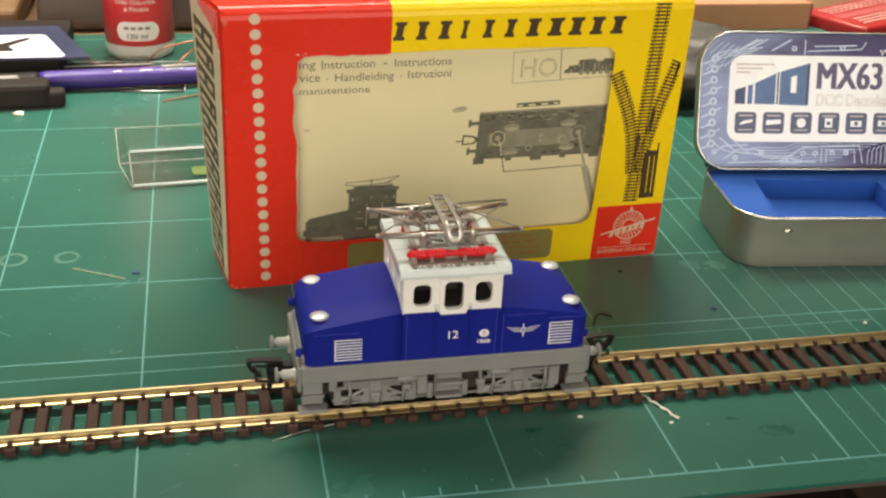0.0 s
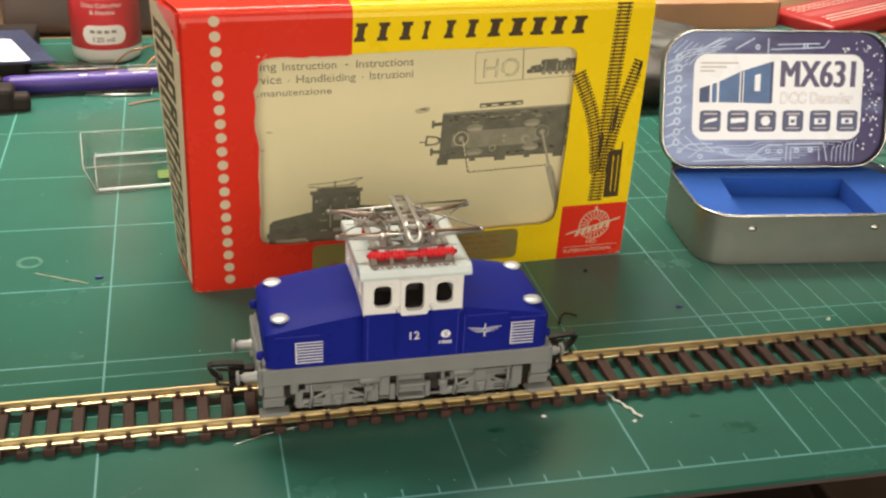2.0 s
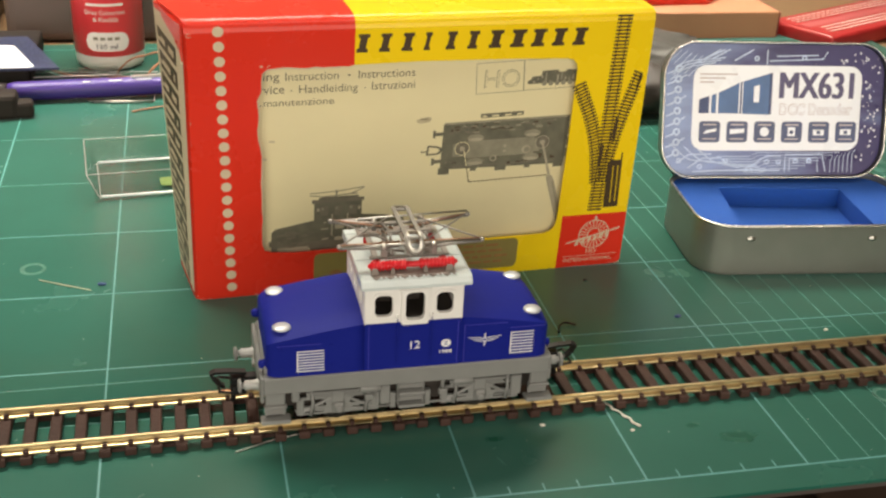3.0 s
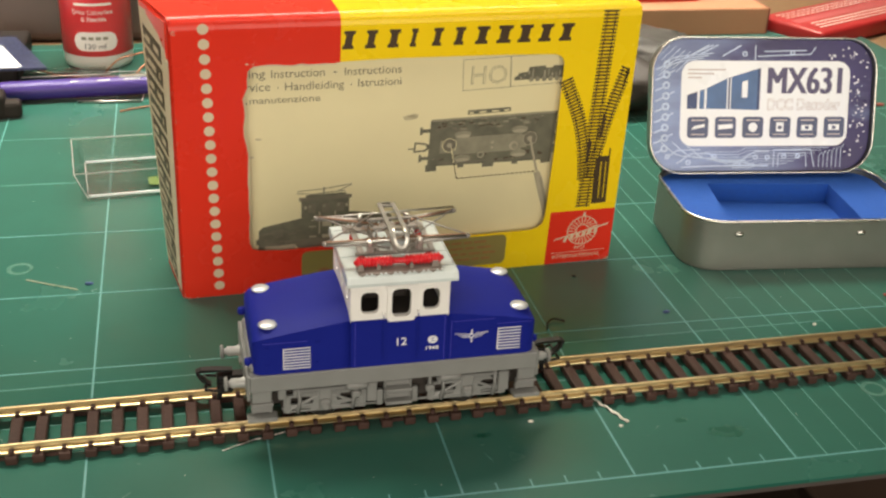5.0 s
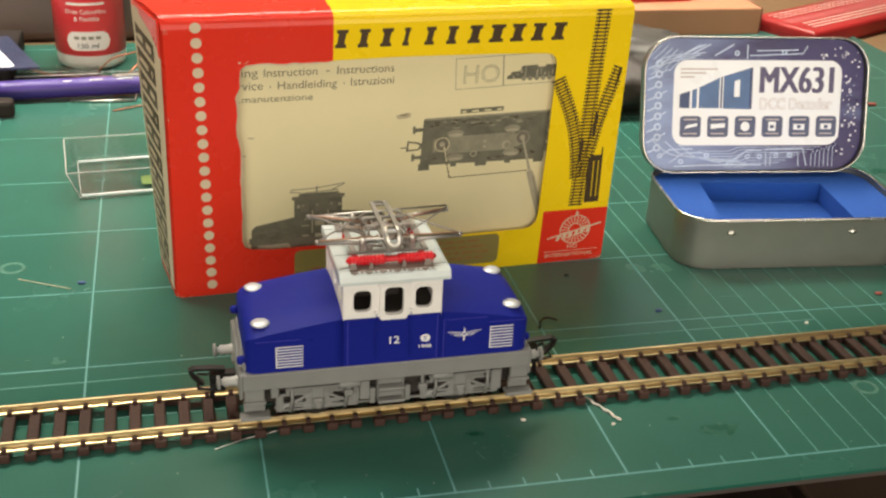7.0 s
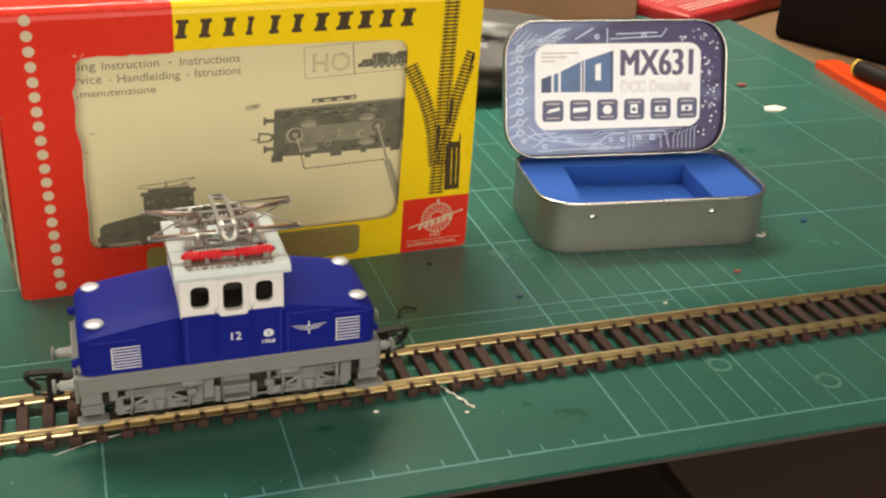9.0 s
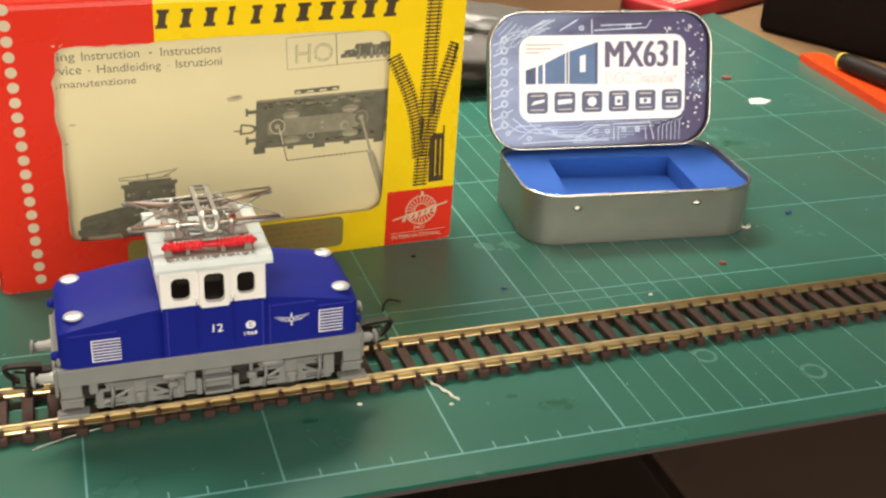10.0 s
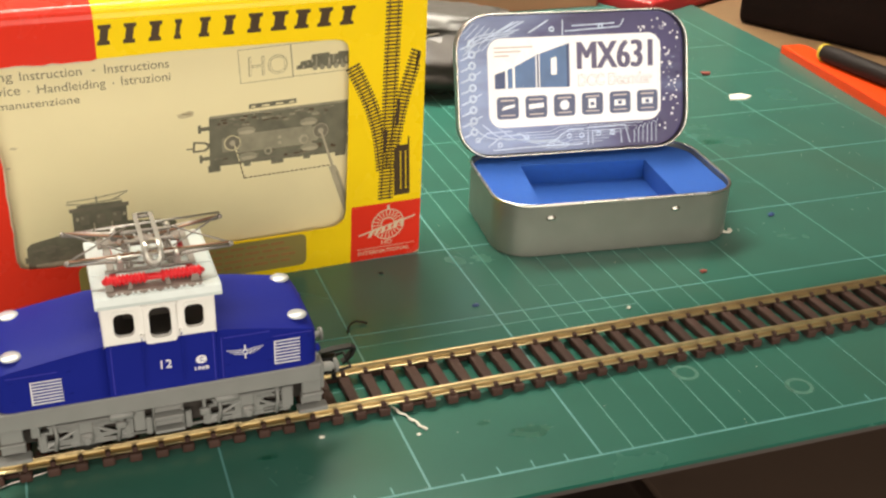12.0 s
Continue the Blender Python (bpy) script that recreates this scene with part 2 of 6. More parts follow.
def again(ob, m=None, parent=None):
    """The same mesh once more as an object of its own."""
    o = new(ob.name.split(".")[0], ob.data)
    o.parent = parent if parent is not None else ob.parent
    o.matrix_basis = m if m is not None else ob.matrix_basis
    if "label" in ob:
        o["label"] = ob["label"]
    return o


def thing(name, m, label, category, group="", kind=""):
    e = new(name)
    e.empty_display_size = 0.01
    e.matrix_world = m
    return tagged(e, label, category, group, kind)


def shift(bm, m):
    bmesh.ops.transform(bm, matrix=m, verts=bm.verts)
    return bm


def merge(*bms):
    out = bms[0]
    for b in bms[1:]:
        me = bpy.data.meshes.new("tmp")
        b.to_mesh(me)
        b.free()
        out.from_mesh(me)
        bpy.data.meshes.remove(me)
    return out


def block(x0, y0, z0, x1, y1, z1, bev=0.0, seg=2):
    bm = bmesh.new()
    bmesh.ops.create_cube(bm, size=1)
    shift(bm, Matrix.Translation(((x0 + x1) / 2, (y0 + y1) / 2, (z0 + z1) / 2)) @ Matrix.Diagonal((x1 - x0, y1 - y0, z1 - z0, 1)))
    if bev > 0:
        bmesh.ops.bevel(bm, geom=bm.edges[:], offset=bev, segments=seg, profile=0.5, affect="EDGES")
    return bm


def prism(pts, depth, m=None, bev=0.0):
    """A closed outline in x, y with its thickness along z, from 0 to depth."""
    bm = bmesh.new()
    lo = [bm.verts.new((x, y, 0)) for x, y in pts]
    hi = [bm.verts.new((x, y, depth)) for x, y in pts]
    n = len(pts)
    bm.faces.new(hi)
    bm.faces.new(lo[::-1])
    for i in range(n):
        bm.faces.new((lo[i], lo[(i + 1) % n], hi[(i + 1) % n], hi[i]))
    if bev > 0:
        top = [e for e in bm.edges if e.verts[0].co.z > depth * 0.99 and e.verts[1].co.z > depth * 0.99]
        bmesh.ops.bevel(bm, geom=top, offset=bev, segments=2, profile=0.5, affect="EDGES")
    if m is not None:
        shift(bm, m)
    return bm


def holed(outer, holes, depth, m=None):
    """A plate with openings through it."""
    bm = bmesh.new()
    edges = []
    for loop in [outer, *holes]:
        vs = [bm.verts.new((x, y, 0)) for x, y in loop]
        edges += [bm.edges.new((vs[i], vs[(i + 1) % len(vs)])) for i in range(len(vs))]
    bmesh.ops.triangle_fill(bm, use_beauty=True, use_dissolve=False, edges=edges)
    r = bmesh.ops.extrude_face_region(bm, geom=bm.faces[:])
    bmesh.ops.translate(bm, vec=(0, 0, depth), verts=[g for g in r["geom"] if isinstance(g, bmesh.types.BMVert)])
    if m is not None:
        shift(bm, m)
    return bm


def rrect(x0, y0, x1, y1, r, n=5):
    pts = []
    for cx, cy, a in ((x1 - r, y0 + r, -90), (x1 - r, y1 - r, 0), (x0 + r, y1 - r, 90), (x0 + r, y0 + r, 180)):
        pts += [(cx + r * math.cos(radians(a + 90 * i / n)), cy + r * math.sin(radians(a + 90 * i / n))) for i in range(n + 1)]
    return pts


def disc(x, y, r, n=16, sy=1.0):
    return [(x + r * math.cos(2 * math.pi * i / n), y + r * sy * math.sin(2 * math.pi * i / n)) for i in range(n)]


def lathe(profile, n=24):
    """A turned form about z from (radius, z) pairs, closed at both ends."""
    bm = bmesh.new()
    rings = [[bm.verts.new((max(r, 1e-6) * math.cos(2 * math.pi * i / n), max(r, 1e-6) * math.sin(2 * math.pi * i / n), z)) for i in range(n)]
             for r, z in profile]
    for a, b in zip(rings, rings[1:]):
        for i in range(n):
            bm.faces.new((a[i], a[(i + 1) % n], b[(i + 1) % n], b[i]))
    bm.faces.new(rings[0][::-1])
    bm.faces.new(rings[-1])
    return bm


def tube(pts, r, n=8, closed=False, taper=None):
    """A round bar along a line of points."""
    bm = bmesh.new()
    P = [Vector(p) for p in pts]
    k = len(P)
    rings = []
    up = Vector((0, 0, 1))
    for i, p in enumerate(P):
        a = P[(i - 1) % k] if (i > 0 or closed) else p
        b = P[(i + 1) % k] if (i < k - 1 or closed) else p
        d = (b - a).normalized()
        s = d.cross(up)
        if s.length < 1e-4:
            s = d.cross(Vector((1, 0, 0)))
        s.normalize()
        t = s.cross(d).normalized()
        rad = r if taper is None else r * taper[i]
        rings.append([bm.verts.new(p + rad * (math.cos(2 * math.pi * j / n) * s + math.sin(2 * math.pi * j / n) * t)) for j in range(n)])
    pairs = list(zip(rings, rings[1:])) + ([(rings[-1], rings[0])] if closed else [])
    for a, b in pairs:
        for j in range(n):
            bm.faces.new((a[j], a[(j + 1) % n], b[(j + 1) % n], b[j]))
    if not closed:
        bm.faces.new(rings[0][::-1])
        bm.faces.new(rings[-1])
    return bm


def curve_pts(ctrl, n=12):
    """A smooth line through the given points."""
    C = [Vector(c) for c in ctrl]
    C = [C[0] * 2 - C[1], *C, C[-1] * 2 - C[-2]]
    out = []
    for i in range(1, len(C) - 2):
        p0, p1, p2, p3 = C[i - 1:i + 3]
        for j in range(n):
            t = j / n
            out.append(0.5 * ((2 * p1) + (p2 - p0) * t + (2 * p0 - 5 * p1 + 4 * p2 - p3) * t * t + (3 * p1 - p0 - 3 * p2 + p3) * t ** 3))
    out.append(C[-2])
    return out


def lettering(body, x0, y0, x1, y1, depth=0.0001, bold=0.0):
    """Raised writing in the x, y plane that fills the given rectangle."""
    cu = bpy.data.curves.new("writing", "FONT")
    cu.body, cu.size, cu.extrude, cu.offset = body, 1.0, 0.01, bold
    cu.resolution_u = 3
    tmp = new("writing", cu)
    bpy.context.view_layer.update()
    me = bpy.data.meshes.new_from_object(tmp.evaluated_get(bpy.context.evaluated_depsgraph_get()))
    bpy.data.objects.remove(tmp)
    bpy.data.curves.remove(cu)
    bm = bmesh.new()
    bm.from_mesh(me)
    bpy.data.meshes.remove(me)
    xs, ys = [v.co.x for v in bm.verts], [v.co.y for v in bm.verts]
    sx, sy = (x1 - x0) / (max(xs) - min(xs)), (y1 - y0) / (max(ys) - min(ys))
    lx, ly = min(xs), min(ys)
    for v in bm.verts:
        v.co = Vector((x0 + (v.co.x - lx) * sx, y0 + (v.co.y - ly) * sy, depth if v.co.z > 0 else 0))
    return bm


def letters(body, x0, y0, x1, y1, depth=0.0001, bold=0.0):
    """The same writing as one small mesh a character, in reading order."""
    whole = lettering(body, x0, y0, x1, y1, depth, bold)
    left = set(whole.verts)
    islands = []
    while left:
        todo = [left.pop()]
        got = set(todo)
        while todo:
            for e in todo.pop().link_edges:
                for w in e.verts:
                    if w in left:
                        left.discard(w)
                        got.add(w)
                        todo.append(w)
        islands.append(got)
    spans = sorted((min(v.co.x for v in g), max(v.co.x for v in g), k) for k, g in enumerate(islands))
    groups = []
    for a, b, k in spans:
        if groups and a < groups[-1][0] - 0.2 * (b - a):
            groups[-1][0] = max(groups[-1][0], b)
            groups[-1][1].append(k)
        else:
            groups.append([b, [k]])
    for _, ks in groups:
        bm, made = bmesh.new(), {}
        for k in ks:
            for v in islands[k]:
                made[v] = bm.verts.new(v.co)
        for f in whole.faces:
            if f.verts[0] in made:
                bm.faces.new([made[v] for v in f.verts])
        yield bm
    whole.free()


UPRIGHT = Matrix.Rotation(radians(90), 4, "X")  # x, y outline to x, z; its thickness points to -y
# ---------- the room ----------
def setting(name, bm, material, label, category):
    return tagged(part(name, bm, material), label, category, kind="structure")


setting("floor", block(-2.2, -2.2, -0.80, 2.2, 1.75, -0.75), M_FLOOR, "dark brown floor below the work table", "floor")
setting("ceiling", block(-2.2, -2.2, 1.65, 2.2, 1.75, 1.70), M_CEIL, "plain off-white ceiling above the room", "ceiling")
setting("wall_back", block(-2.2, 1.65, -0.75, 2.2, 1.75, 1.65), M_WALL, "plain beige wall behind the table", "wall")
setting("wall_front", block(-2.2, -2.3, -0.75, 2.2, -2.2, 1.65), M_WALL, "plain beige wall of the room", "wall")
setting("wall_left", block(-2.3, -2.2, -0.75, -2.2, 1.75, 1.65), M_WALL, "plain beige wall of the room", "wall")
setting("wall_right", block(2.2, -2.2, -0.75, 2.3, 1.75, 1.65), M_WALL, "plain beige wall of the room", "wall")

# work table: a board on four legs
table = thing("work_table", Matrix.Identity(4), "brown wooden work table under the cutting mat", "table")
part("tabletop", block(-0.85, 0.0150, -0.021, 0.95, 0.80, -0.003, 0.002), M_DESK, table)
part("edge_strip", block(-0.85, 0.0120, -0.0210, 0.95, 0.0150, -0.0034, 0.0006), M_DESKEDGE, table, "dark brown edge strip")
leg = part("leg", block(-0.03, -0.03, -0.75, 0.03, 0.03, -0.021, 0.003), M_DESKEDGE, table)
leg.location = (-0.80, 0.05, 0)
for lx, ly in ((0.90, 0.05), (-0.80, 0.75), (0.90, 0.75)):
    again(leg, Matrix.Translation((lx, ly, 0)))

# drawer unit under the table edge
drawers = thing("drawer_unit", Matrix.Identity(4), "brown wooden drawer unit standing below the table top", "drawer unit")
# near-black body: the darkness below the table is put into its colour
part("body", block(0.120, -0.29, -0.75, 0.700, 0.280, -0.095, 0.004), M_DESKEDGE, drawers, "near-black body, shade put into its colour")
part("top_board", block(0.112, -0.30, -0.095, 0.705, 0.290, -0.080, 0.003), M_CAB, drawers, "worn reddish brown top board")
# added thin dark panel that covers the board's lit left edge
part("side_panel", block(0.106, -0.30, -0.75, 0.1115, 0.290, -0.0792, 0.001), M_DESKEDGE, drawers, "added near-black panel hiding the board's left edge")
part("knob", shift(lathe([(0.004, 0), (0.004, 0.01), (0.009, 0.014), (0.009, 0.02), (0.004, 0.024)]), pose(0.40, -0.29, -0.25, 90, 0, 0)), M_DESKEDGE, drawers)

# ---------- cutting mat ----------
cmat = thing("cutting_mat", Matrix.Identity(4), "worn green cutting mat with pale grid lines, flat on the table", "cutting mat")
part("sheet", prism(rrect(-0.275, -0.0098, 0.325, 0.4385, 0.006), 0.0012, Matrix.Translation((0, 0, -0.0012)), 0.0003), M_MAT, cmat)
part("core", prism(rrect(-0.2745, -0.0094, 0.3245, 0.438, 0.006), 0.0018, Matrix.Translation((0, 0, -0.0030))), M_MATEDGE, cmat, "dark core of the mat")


def mat_line(x0, y0, x1, y1, w, material=M_LINE):
    d = Vector((x1 - x0, y1 - y0)).normalized()
    nx, ny = -d.y * w / 2, d.x * w / 2
    return part("grid_line", prism([(x0 - nx, y0 - ny), (x1 - nx, y1 - ny), (x1 + nx, y1 + ny), (x0 + nx, y0 + ny)], 0.00006), material, cmat)


mat_line(-0.25, 0, 0.30, 0, 0.0007)
mat_line(-0.25, 0.428, 0.30, 0.428, 0.0007)
for i in range(-5, 7):
    mat_line(i * 0.05, 0.0004, i * 0.05, 0.4276, 0.0006 if i < 2 else 0.00045, M_LINE if i < 2 else M_LINE2)
for y in (0.080, 0.130, 0.180, 0.231, 0.285, 0.335, 0.385):
    mat_line(-0.25, y, 0.30, y, 0.0005, M_LINE if y < 0.2 else M_LINE2)
mat_line(-0.25, 0.0705, 0.10, 0.0735, 0.0004, M_LINE2)
mat_line(-0.25, 0.0505, 0.0, 0.0505, 0.0004, M_LINE2)
for i in range(6, 14):
    if i != 10:
        mat_line(i * 0.01, 0.0004, i * 0.01, 0.4276, 0.00036, M_LINE2)
for i in range(-24, 30):
    if i % 5 and not 5 < i < 14:
        mat_line(i * 0.01, 0.0004, i * 0.01, 0.0034, 0.00045, M_LINE)


def ring_mark(x, y, r, w):
    bm = holed(disc(x, y, r, 28), [disc(x + 0.0002, y, r - w, 28)], 0.00006)
    return part("ring_mark", bm, M_SCUFF, cmat, "pale ring worn into the mat")


for x, y, r, w in ((0.0935, 0.030, 0.0042, 0.0013), (0.1235, 0.0132, 0.0044, 0.0013), (-0.198, 0.1525, 0.0052, 0.0016), (-0.1792, 0.1525, 0.0046, 0.0014)):
    ring_mark(x, y, r, w)
rng = random.Random(5)


def blotch(x, y, rx, ry, turn=0.0, n=22, rough=0.25):
    pts = []
    for i in range(n):
        a = 2 * math.pi * i / n
        k = 1 + rough * (rng.random() - 0.5) * 2
        px, py = rx * k * math.cos(a), ry * k * math.sin(a)
        pts.append((x + px * math.cos(turn) - py * math.sin(turn), y + px * math.sin(turn) + py * math.cos(turn)))
    return prism(pts, 0.00005)


for x, y, rx, ry in ((-0.091, 0.097, 0.0042, 0.0016), (0.036, 0.016, 0.006, 0.0028), (-0.038, 0.0255, 0.003, 0.001), (0.205, 0.20, 0.006, 0.003),
                     (0.175, 0.165, 0.010, 0.004), (0.024, 0.0235, 0.0022, 0.001)):
    part("stain", blotch(x, y, rx, ry), M_DARKSPOT, cmat, "dark stain on the mat")
scr = tube(curve_pts([(-0.146, 0.0105, 0), (-0.1415, 0.0125, 0), (-0.138, 0.0155, 0)], 6), 0.00012, 5)
part("scratch", scr, M_SCUFF, cmat)
for k in range(46):
    x, y = rng.uniform(-0.24, 0.30), rng.uniform(0.0, 0.36)
    a, ln = rng.uniform(0, 3.14), rng.uniform(0.003, 0.016)
    part("scratch", prism([(x, y), (x + ln * math.cos(a), y + ln * math.sin(a)), (x + ln * math.cos(a) + 0.0001, y + ln * math.sin(a) + 0.00012),
                           (x + 0.0001, y + 0.00012)], 0.00004), M_LINE2 if k % 3 else M_SCUFF, cmat)

# ---------- the model track ----------
YAW = 0.66
TRACK = pose(-0.1, 0.0459, 0, 0, 0, YAW)
track = thing("model_railway_track", TRACK, "model railway track with brass rails and dark brown plastic sleepers", "railway track")
half = [(0.0, 0.0), (0.0019, 0.0), (0.0019, 0.00036), (0.0018, 0.00044), (0.00034, 0.00074), (0.00025, 0.00135), (0.00044, 0.00152), (0.00044, 0.00205), (0.00037, 0.00217), (0, 0.0022)]
prof = half + [(-x, z) for x, z in half[-2:0:-1]]
rail_bm = prism([(x, z) for x, z in prof], 0.66, Matrix(((0, 0, 1, -0.20), (1, 0, 0, 0), (0, 1, 0, 0), (0, 0, 0, 1))))
rail = part("rail", rail_bm, M_BRASS, track, "polished brass rail")
rail.location = (0, -0.0092, 0.00285)
again(rail, Matrix.Translation((0, 0.0092, 0.00285)))


def sleeper_bm():
    b = block(-0.00165, -0.0127, 0.0, 0.00165, 0.0127, 0.00255, 0.0005, 2)
    out = [b]
    for y in (-0.0092, 0.0092):
        for s in (-1, 1):
            out.append(block(-0.00070, y + s * 0.00150 - 0.0008, 0.0022, 0.00070, y + s * 0.00150 + 0.0008, 0.0039, 0.0003, 1))
    return merge(*out)


slp = part("sleeper", sleeper_bm(), M_SLEEPER, track)
slp.location = (-0.1884, 0, 0.0002)
for i in range(1, 91):
    again(slp, Matrix.Translation((-0.1884 + i * 0.00698, rng.uniform(-0.0002, 0.0002), 0.0002)))
webs = []
for i in range(90):
    for y in (-0.0092, 0.0092):
        if i % 2 == (y > 0):
            webs.append((i, y))
web = part("link", block(-0.0018, -0.0009, 0.0003, 0.0018, 0.0009, 0.0015), M_SLEEPER, track)
web.location = (-0.1884 + 0.00349, -0.0092, 0)
for i, y in webs:
    again(web, Matrix.Translation((-0.1884 + (i + 0.5) * 0.00698, y, 0)))
# ---------- the model locomotive, standing on the track ----------
loco = thing("model_locomotive", TRACK @ Matrix.Translation((0.0375, 0, 0)),
             "blue and white toy electric locomotive with folded pantograph, on track", "model locomotive")
W = 0.0156          # half the body's width
E0, E1 = -0.0413, 0.0400   # ends of the blue hoods
C0, C1 = -0.0142, 0.0134   # ends of the cab


def hood(x_end, x_cab):
    """Sloping bonnet with a crowned top, from the cab down to the end; the shoulder and the lower edge stay crisp."""
    bm = bmesh.new()
    s = 1 if x_end > x_cab else -1
    full = abs(x_end - x_cab)
    rows = []
    stations = [(d, 0.0) for d in np.linspace(0, full - 0.0036, 9)] + [(full - 0.0022, 0.0003), (full - 0.0010, 0.0010), (full - 0.0003, 0.0019), (full, 0.0028)]
    for d, inset in stations:
        zs = 0.0392 - 0.0043 * (d / full) ** 1.15 - inset * 0.55
        w = W - inset * 0.8
        up = 0.0017 - inset * 0.25
        ring = [(-w, 0.0238), (-w, zs)]
        for k in range(1, 12):
            y = -w + 2 * w * k / 12
            ring.append((y, zs + up * (1 - abs(y / w) ** 3.2)))
        ring += [(w, zs), (w, 0.0238)]
        rows.append([bm.verts.new((x_cab + s * d, y, z)) for y, z in ring])
    n = len(rows[0])
    for a, b in zip(rows, rows[1:]):
        for i in range(n):
            bm.faces.new((a[i], a[(i + 1) % n], b[(i + 1) % n], b[i]))
    bm.faces.new(rows[0])
    bm.faces.new(rows[-1][::-1])
    crisp = {v for r_ in rows for v in (r_[0], r_[1], r_[-1], r_[-2])} | set(rows[0])
    for e in bm.edges:
        if e.verts[0] in crisp and e.verts[1] in crisp and abs(e.verts[0].co.z - e.verts[1].co.z) < 0.004:
            e.smooth = False
    return bm


for xe, xc in ((E0, C0), (E1, C1)):
    part("hood", hood(xe, xc), M_BLUE, loco, "glossy blue sloping bonnet", True)
part("cab_base", block(C0, -W - 0.0001, 0.0238, C1, W + 0.0001, 0.0398, 0.0002, 1), M_BLUE, loco, "glossy blue lower cab side")

# cab walls with window openings
arch = lambda x0, z0, x1, z1: rrect(x0, z0, x1, z1, 0.0016, 5)
side_windows = [arch(-0.0116, 0.0414, -0.0066, 0.0480), arch(-0.0030, 0.0400, 0.0024, 0.0487), arch(0.0058, 0.0414, 0.0106, 0.0480)]
side_outer = [(C0, 0.0393), (C1, 0.0393), (C1, 0.0505), (C0, 0.0505)]
for y in (-W - 0.0004, W - 0.0006):
    part("cab_wall", holed(side_outer, side_windows, 0.0010, Matrix.Translation((0, y + 0.0010, 0)) @ UPRIGHT), M_WHITE, loco, "white cab side with three windows")
end_outer = [(-W, 0.0385), (W, 0.0385), (W, 0.0505), (-W, 0.0505)]
end_windows = [arch(-0.0118, 0.0425, -0.0070, 0.0480), arch(-0.0026, 0.0425, 0.0026, 0.0480), arch(0.0070, 0.0425, 0.0118, 0.0480)]
TURN = Matrix(((0, 0, 1, 0), (1, 0, 0, 0), (0, 1, 0, 0), (0, 0, 0, 1)))
for x in (C0 - 0.0002, C1 - 0.0008):
    part("cab_wall", holed(end_outer, end_windows, 0.0010, Matrix.Translation((x, 0, 0)) @ TURN), M_WHITE, loco, "white cab end wall")
part("cab_floor", block(C0 + 0.001, -W + 0.001, 0.0398, C1 - 0.001, W - 0.001, 0.0402), M_CABDARK, loco)
part("motor_block", block(-0.009, -0.006, 0.0402, 0.0035, 0.006, 0.0446, 0.0008), M_CABDARK, loco, "dark motor inside the cab")
for y in (-W - 0.0004, W + 0.0004):
    s = -1 if y < 0 else 1
    fr = holed(rrect(-0.0042, 0.0386, 0.0036, 0.0499, 0.0008, 3), [arch(-0.0030, 0.0400, 0.0024, 0.0487)], 0.0007)
    part("door_frame", shift(fr, Matrix.Translation((0, y if s < 0 else y + 0.0007, 0)) @ UPRIGHT), M_WHITE, loco, "raised white door frame")
    for x0, x1 in ((-0.0121, -0.0061), (0.0053, 0.0111)):
        fr = holed(rrect(x0, 0.0403, x1, 0.0488, 0.0013, 3), [arch(x0 + 0.0005, 0.0414, x1 - 0.0005, 0.0480)], 0.0003)
        part("window_frame", shift(fr, Matrix.Translation((0, y if s < 0 else y + 0.0003, 0)) @ UPRIGHT), M_WHITE, loco)
    part("door_lintel", block(-0.0048, y - 0.0010 if s < 0 else y, 0.0492, 0.0042, y if s < 0 else y + 0.0010, 0.0500, 0.0002, 1), M_WHITE, loco)
    for x in (-0.0052, 0.0046):
        part("handrail", tube([(x, y + s * 0.0007, 0.0262), (x, y + s * 0.0007, 0.0412)], 0.00012, 6), M_BLUE, loco, "thin blue door handrail")
        part("handrail_foot", shift(lathe([(0.0004, 0), (0.0004, 0.0009)], 8), pose(x, y, 0.0412, 90 if s < 0 else -90, 0, 0)), M_WHITE, loco)

# roof
RX0, RX1, RY = -0.0156, 0.0154, W + 0.0018
eaves = [(-RY, 0.0504), (RY, 0.0504), (RY, 0.0513), (RY - 0.0007, 0.0528), (RY - 0.0013, 0.0531), (-RY + 0.0013, 0.0531), (-RY + 0.0007, 0.0528), (-RY, 0.0513)]
part("roof", prism(eaves, RX1 - RX0, Matrix(((0, 0, 1, RX0), (1, 0, 0, 0), (0, 1, 0, 0), (0, 0, 0, 1)))), M_ROOF, loco, "pale grey overhanging cab roof")
for y in (-0.0130, -0.0040, 0.0040, 0.0130):
    part("roof_seam", block(RX0 + 0.0001, y - 0.00014, 0.0531, RX1 - 0.0001, y + 0.00014, 0.0533), M_ROOF, loco)
for x in (RX0 + 0.0003, RX1 - 0.0003):
    part("roof_seam", block(x - 0.00015, -RY + 0.0026, 0.0531, x + 0.00015, RY - 0.0026, 0.0534), M_ROOF, loco)
for s in (-1, 1):
    y0, y1 = sorted((s * 0.0106, s * 0.0160))
    part("walkway_plate", block(-0.0122, y0, 0.0531, 0.0112, y1, 0.0535, 0.00015, 1), M_ROOFPLATE, loco, "grey ribbed walkway plate")
    for k in range(18):
        x = -0.0116 + k * 0.00131
        part("walkway_tooth", block(x, min(s * 0.0157, s * 0.0164), 0.0530, x + 0.0006, max(s * 0.0157, s * 0.0164), 0.0537, 0.0001, 1), M_ROOF if k % 3 else M_ROOFPLATE, loco)

